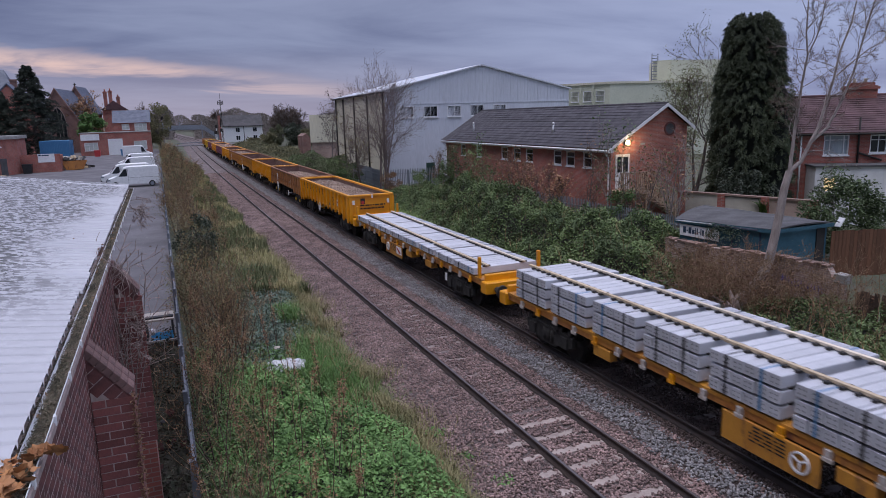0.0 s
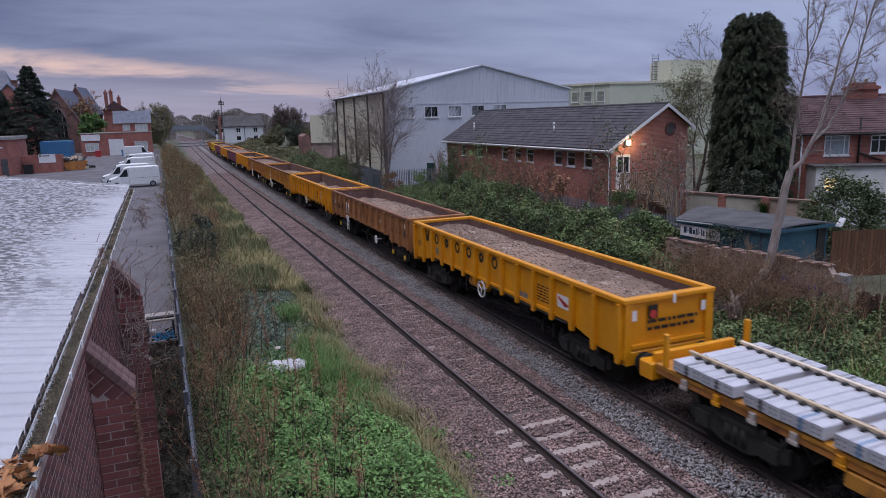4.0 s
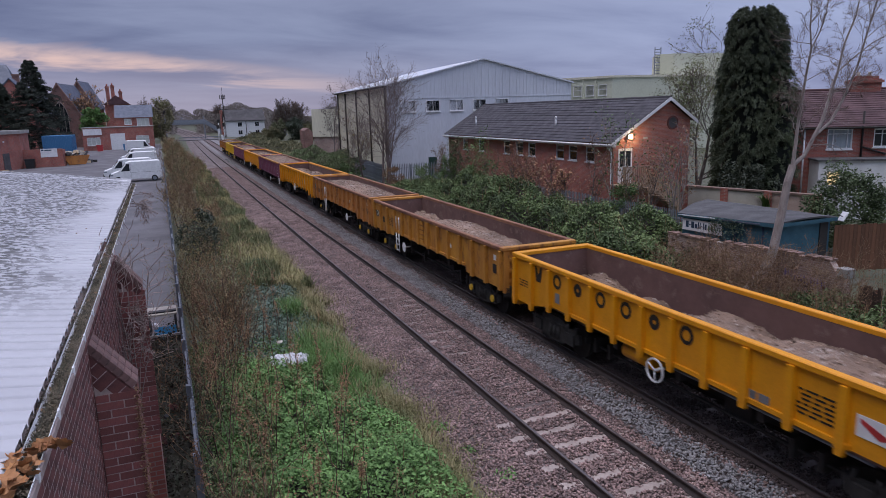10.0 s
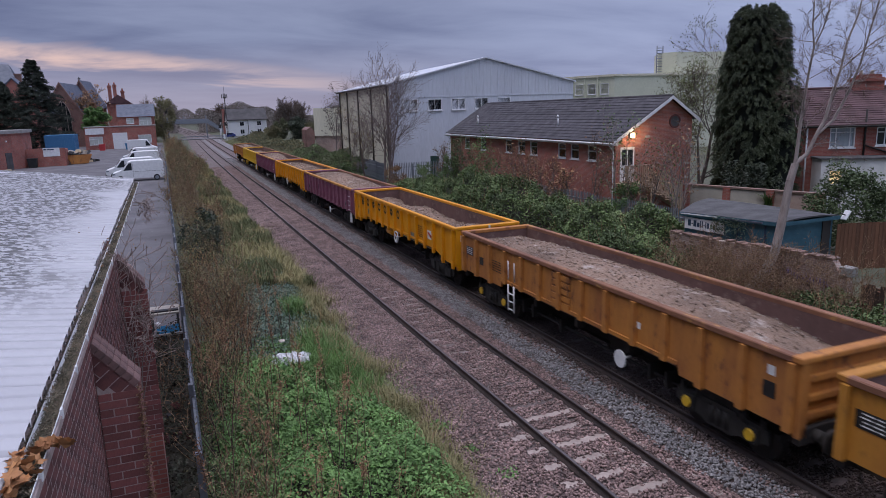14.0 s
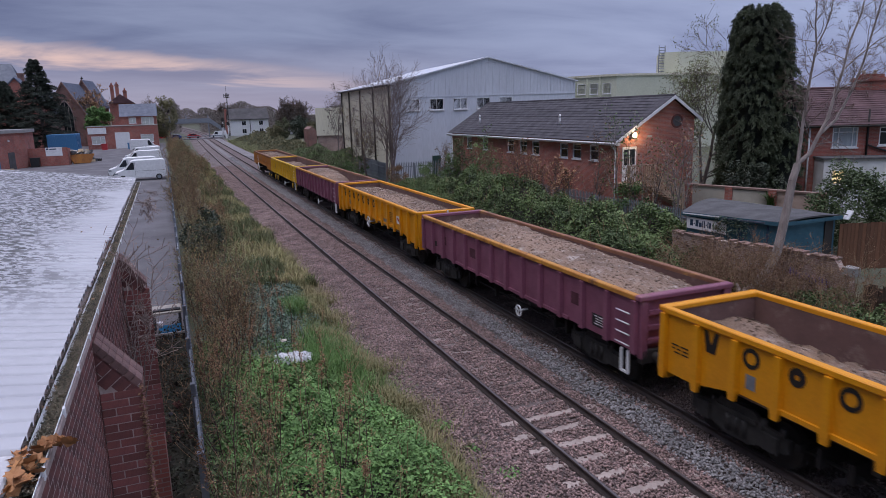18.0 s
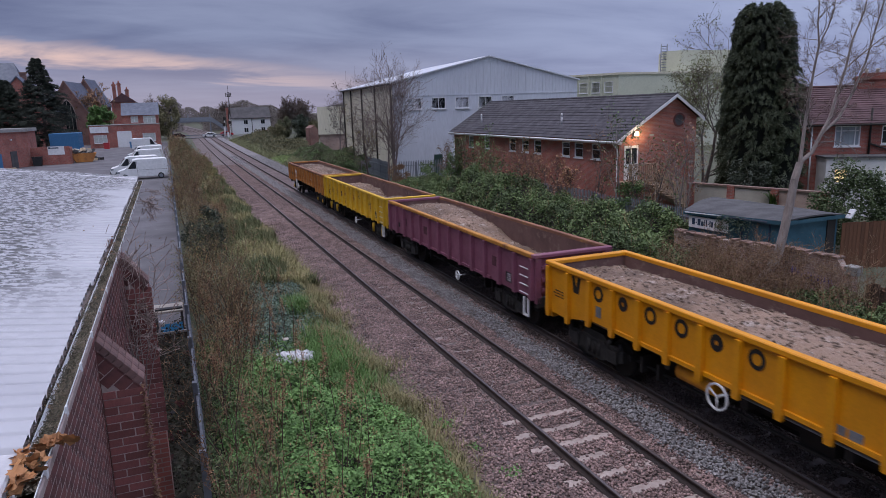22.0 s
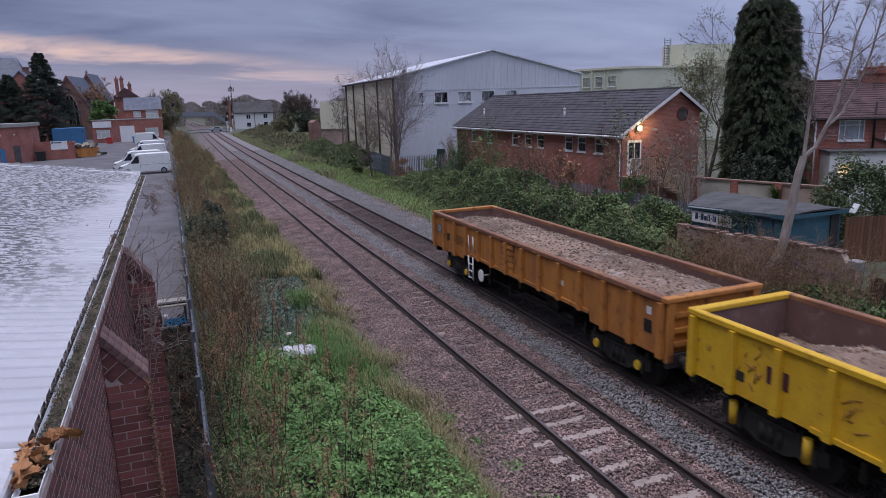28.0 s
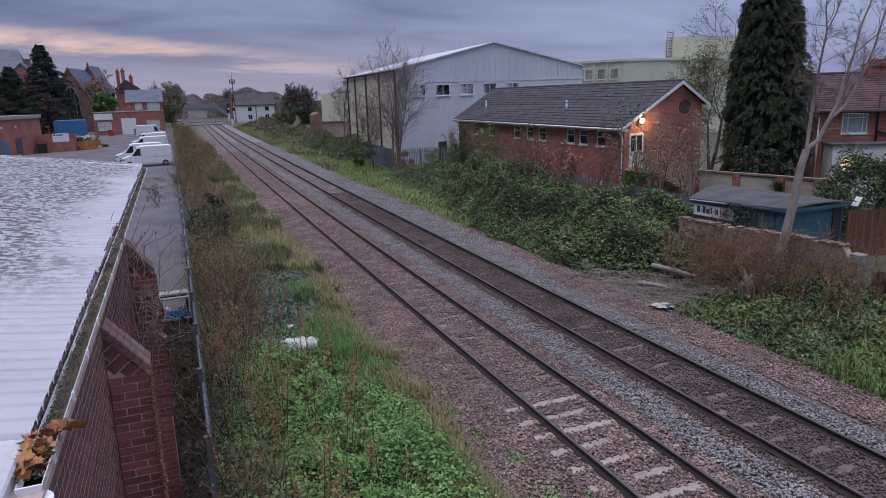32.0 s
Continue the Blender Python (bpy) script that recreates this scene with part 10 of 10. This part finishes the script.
def build_boxes():
    order = [0, 1, 2, 4, 3, 6, 7, 8, 9, 10, 11]
    for k, i in enumerate(order):
        kind, paint, label, prof = TRAIN[i]
        s = FIRST + PITCH * k + BODY / 2
        w = box_wagon(kind, M[paint], label, seed=k, ribs=14 if kind == "yellow" else 13)
        MOVERS.append((w, s))
        load = new("spoil_load", spoil_heap(k + 1, prof))
        rng = np.random.default_rng(300 + k)
        vv = np.array([v.co[:] for v in load.data.vertices])
        for nm, n, size, mt in (("clod_mass", 2600, 0.034, "spoil_clod"), ("stone_mass", 420, 0.030, "spoil_pale")):
            pts = vv[rng.integers(0, len(vv), n)] + rng.normal(size=(n, 3)) * (0.04, 0.04, 0.012)
            pts[:, 0] = np.clip(pts[:, 0], -HW + 0.22, HW - 0.22)
            pts[:, 1] = np.clip(pts[:, 1], -BODY / 2 + 0.2, BODY / 2 - 0.2)
            cl = stones(nm, "", pts, size, M[mt], rng)
            del cl["category"]
            cl.parent = load
            tagged(cl, "loose clods and stones on the heap")
        tagged(load, "brown dug ballast and clay heaped in a wagon", "spoil", group="spoil loads")
        MOVERS.append((load, s))


M["clamp"] = mat("dirty_white_clamp", (0.48, 0.44, 0.42), (0.30, 0.25, 0.22), rough=0.6, scale=6, bump=0.1)
M["timber_pale"] = mat("pale_softwood", (0.60, 0.52, 0.42), (0.50, 0.42, 0.33), scale=2, fine=30, stretch=(3, 0.4, 3), bump=0.2, tone=0.15)


def flat_wagon(label, rows, front, rear, seed, panel_at):
    """A flat wagon with stacked new sleepers; front and rear: the ends of the load along the train."""
    mid, half = (front + rear) / 2, (rear - front) / 2 + 0.55
    w = thing("flat_wagon", label, "railway wagon", group="wagons of the train")
    deck = 1.28
    for s in (-1, 1):
        bm = bmesh.new()
        prism(bm, [(-half, deck - 0.24), (half, deck - 0.24), (half, deck - 0.08), (-half, deck - 0.08)], "x", s * 1.12 - 0.05, s * 1.12 + 0.05)
        part("side_sill", bm, M["orange"], w, bevel=0.012)
        bm = bmesh.new()
        for u, v in ((0.14, 0.42), (0.58, 0.86)):
            for q in range(7):
                ya, yb = -half + 2 * half * (u + (v - u) * q / 7), -half + 2 * half * (u + (v - u) * (q + 0.5) / 7)
                tube(bm, (s * 0.95, ya, deck - 0.25), (s * 0.95, yb, 0.70), 0.03, seg=5)
                tube(bm, (s * 0.95, yb, 0.70), (s * 0.95, 2 * yb - ya, deck - 0.25), 0.03, seg=5)
        tagged(part("truss", bm, M["under"], w), kind="stuff")
        for k in range(17):
            y = -half + 1.0 + (2 * half - 2.0) * k / 16
            bm = bmesh.new()
            box(bm, s * 1.20 - 0.06, s * 1.20 + 0.06, y - 0.06, y + 0.06, deck - 0.20, deck - 0.05)
            box(bm, s * 1.24 - 0.025, s * 1.24 + 0.025, y - 0.10, y + 0.10, deck - 0.27, deck - 0.19)
            part("stake_pocket", bm, M["clamp"] if k % 3 else M["yellow"], w, bevel=0.008)
    bm = bmesh.new()
    box(bm, -1.2, 1.2, -half + 0.05, half - 0.05, deck - 0.08, deck - 0.0)
    part("deck", bm, M["amber"], w)
    bm = bmesh.new()
    for x in (-0.4, 0.4):
        box(bm, x - 0.09, x + 0.09, -half + 0.1, half - 0.1, 0.75, deck - 0.08)
    part("underframe", bm, M["under"], w)
    for e in (-1, 1):
        bm = bmesh.new()
        box(bm, -1.28, 1.28, e * (half + 0.18) - 0.22, e * (half + 0.18) + 0.22, 0.85, deck - 0.02)
        part("headstock", bm, M["yellow"], w, bevel=0.03)
        bm = bmesh.new()
        box(bm, -1.15, 1.15, e * (half + 0.05) - 0.07, e * (half + 0.05) + 0.07, deck - 0.05, deck + 0.20)
        part("end_stop", bm, M["yellow"], w, bevel=0.02)
        for s in (-1, 1) if rows == 1 else ():
            bm = bmesh.new()
            box(bm, s * 1.16 - 0.05, s * 1.16 + 0.05, e * (half - 0.35) - 0.06, e * (half - 0.35) + 0.06, deck, deck + 0.74)
            part("stanchion", bm, M["yellow"], w, bevel=0.01)
    pa, pb, wy, sy = panel_at
    bm = bmesh.new()
    box(bm, -1.26, -1.20, pa, pb, 0.46, 1.04)
    part("equipment_panel", bm, M["amber"], w, bevel=0.01)
    hand_wheel(w, -1.28, wy, 0.78, 0.20)
    if rows == 1:
        panel(w, -1.262, sy - 0.35, sy + 0.35, 0.62, 0.96, M["white"], "sign_plate", "white plate with red flash")
        bm = bmesh.new()
        prism(bm, [(sy - 0.28, 0.72), (sy - 0.05, 0.66), (sy + 0.28, 0.86), (sy + 0.28, 0.93)], "x", -1.275, -1.27)
        part("red_flash", bm, M["red"], w)
    text_bars(w, -1.262, (pa + pb) / 2, 1.0, 5, 0.8, 0.03, 0.04, M["black"], seed)
    for y in (-half + 5.2, half - 5.0, -half + 7.6):
        bm = bmesh.new()
        box(bm, -1.2, -0.7, y - 0.35, y + 0.35, 0.72, 1.0)
        part("brake_rigging", bm, M["amber"], w, "rusty yellow rigging box", bevel=0.02)
    panel(w, -1.15, -half + 3.3, -half + 3.5, 0.55, 0.85, M["white"], "data_plate")
    for y in (-half + 2.3, half - 2.3):
        bogie(w, y, False)
    buffers(w, half + 0.4, 1.0)
    MOVERS.append((w, mid))
    # the sleepers in bundles
    bm = bmesh.new()
    prism(bm, [(-0.138, 0), (0.138, 0), (0.130, 0.235), (-0.130, 0.235)], "x", -1.25, 1.25)
    one = mesh_of("concrete_sleeper", bm, M["new_sleeper"], 0.008)
    bm = bmesh.new()
    for e in (-1, 1):
        for v in (-0.055, 0.055):
            for u in (0.075, 0.16):
                box(bm, e * 1.2505 - 0.0015, e * 1.2505 + 0.0015, v - 0.018, v + 0.018, u - 0.014, u + 0.014)
    marks = mesh_of("wire_ends", bm, M["felt"])
    rng = random.Random(seed)
    per = 6
    gap = 0.11
    nb = int((rear - front) / (per * 0.285 + gap))
    length = (rear - front) / nb
    for b in range(nb):
        c = front + length * (b + 0.5)
        bundle = thing("sleeper_bundle", "strapped bundle of new pale grey concrete sleepers", "sleepers", group="sleeper bundles on the flat wagons")
        for r in range(rows):
            for k in range(per):
                y = (k - (per - 1) / 2) * 0.285 + rng.uniform(-0.008, 0.008)
                sl = piece("sleeper", one, bundle, pose(rng.uniform(-0.012, 0.012), y, deck + 0.055 + r * 0.29, 0, 0, rng.uniform(-0.3, 0.3)))
                piece("wire_ends", marks, sl, label="dark cut wire ends")
            for x in (-0.95, -0.75, 0.75, 0.95):
                bm = bmesh.new()
                box(bm, x - 0.035, x + 0.035, -per * 0.1425, per * 0.1425, deck + 0.0 + r * 0.29, deck + 0.054 + r * 0.29)
                part("batten", bm, M["under"] if abs(x) > 0.8 else M["timber"], bundle)
        top = deck + 0.055 + (rows - 1) * 0.29 + 0.235
        for y in (-0.42, 0.42):
            bm = bmesh.new()
            for s in (-1, 1):
                box(bm, s * 1.262 - 0.004, s * 1.262 + 0.004, y - 0.022, y + 0.022, deck + 0.06, top + 0.004)
            for s in (-1, 1):
                box(bm, min(s * 1.262, s * 0.80), max(s * 1.262, s * 0.80), y - 0.022, y + 0.022, top + 0.002, top + 0.006)
            part("strap", bm, M["black"] if (b + int(y > 0)) % 3 else M["blue"], bundle, "tight load strap")
        MOVERS.append((bundle, c))
    top = deck + 0.055 + (rows - 1) * 0.29 + 0.24
    n = max(1, int((rear - front) / 3.9))
    for s in (-0.72, 0.72):
        for k in range(n):
            bm = bmesh.new()
            L = (rear - front) / n
            box(bm, -0.045, 0.045, -L / 2 + 0.03, L / 2 - 0.03, 0.024, 0.085)
            bt = part("timber_batten", bm, M["timber" if s < 0 else "timber_pale"], None, bevel=0.006)
            bm = bmesh.new()
            for q in range(int(L / 0.285)):
                y = -L / 2 + 0.16 + q * 0.285
                box(bm, -0.14, 0.14, y - 0.045, y + 0.045, 0.0, 0.05)
            tagged(part("pad_strip", bm, M["under"], bt, "dark fastening pads under the batten"), kind="stuff")
            tagged(bt, "pale softwood batten lying along the sleepers", "timber", group="battens on the sleepers")
            bt.location = (0, 0, 0)
            MOVERS.append((bt, front + L * (k + 0.5), s + rng.uniform(-0.03, 0.03), top))


flat_wagon("yellow flat wagon loaded with one layer of new concrete sleepers", 1, 20.75, 36.0, 5, (0.2, 2.5, 2.05, 0.55))
flat_wagon("yellow flat wagon loaded with three layers of new concrete sleepers", 3, 2.0, 17.9, 6, (-2.7, -0.55, -2.35, -1.0))
build_boxes()

# ---- what moves ----
def motions():
    times = [0.0] + [float(t) for t in range(1, 32)] + [32.0]
    for entry in MOVERS:
        ob, s = entry[0], entry[1]
        dx, dz = (entry[2], entry[3]) if len(entry) > 2 else (0.0, 0.0)
        walk(ob, [(t, ride(s - travelled(t)) @ pose(dx, 0, dz)) for t in times])
    for ob, rows in CARS:
        walk(ob, rows)
    # wheels roll with the train: one turn for each 2.9 m
    spin = [(t / 10, pose(0, 0, 0.46, math.degrees(travelled(t / 10) / 0.46))) for t in range(321)]
    first = {}
    for w in SPINNERS:
        y = round(w.location.y, 2)
        if y not in first:
            walk(w, [(t, pose(0, y, 0) @ m) for t, m in spin])
            first[y] = w
        else:
            w.rotation_mode = "QUATERNION"
            w.animation_data_create()
            w.animation_data.action = first[y].animation_data.action
            w.animation_data.action_slot = first[y].animation_data.action_slot


motions()
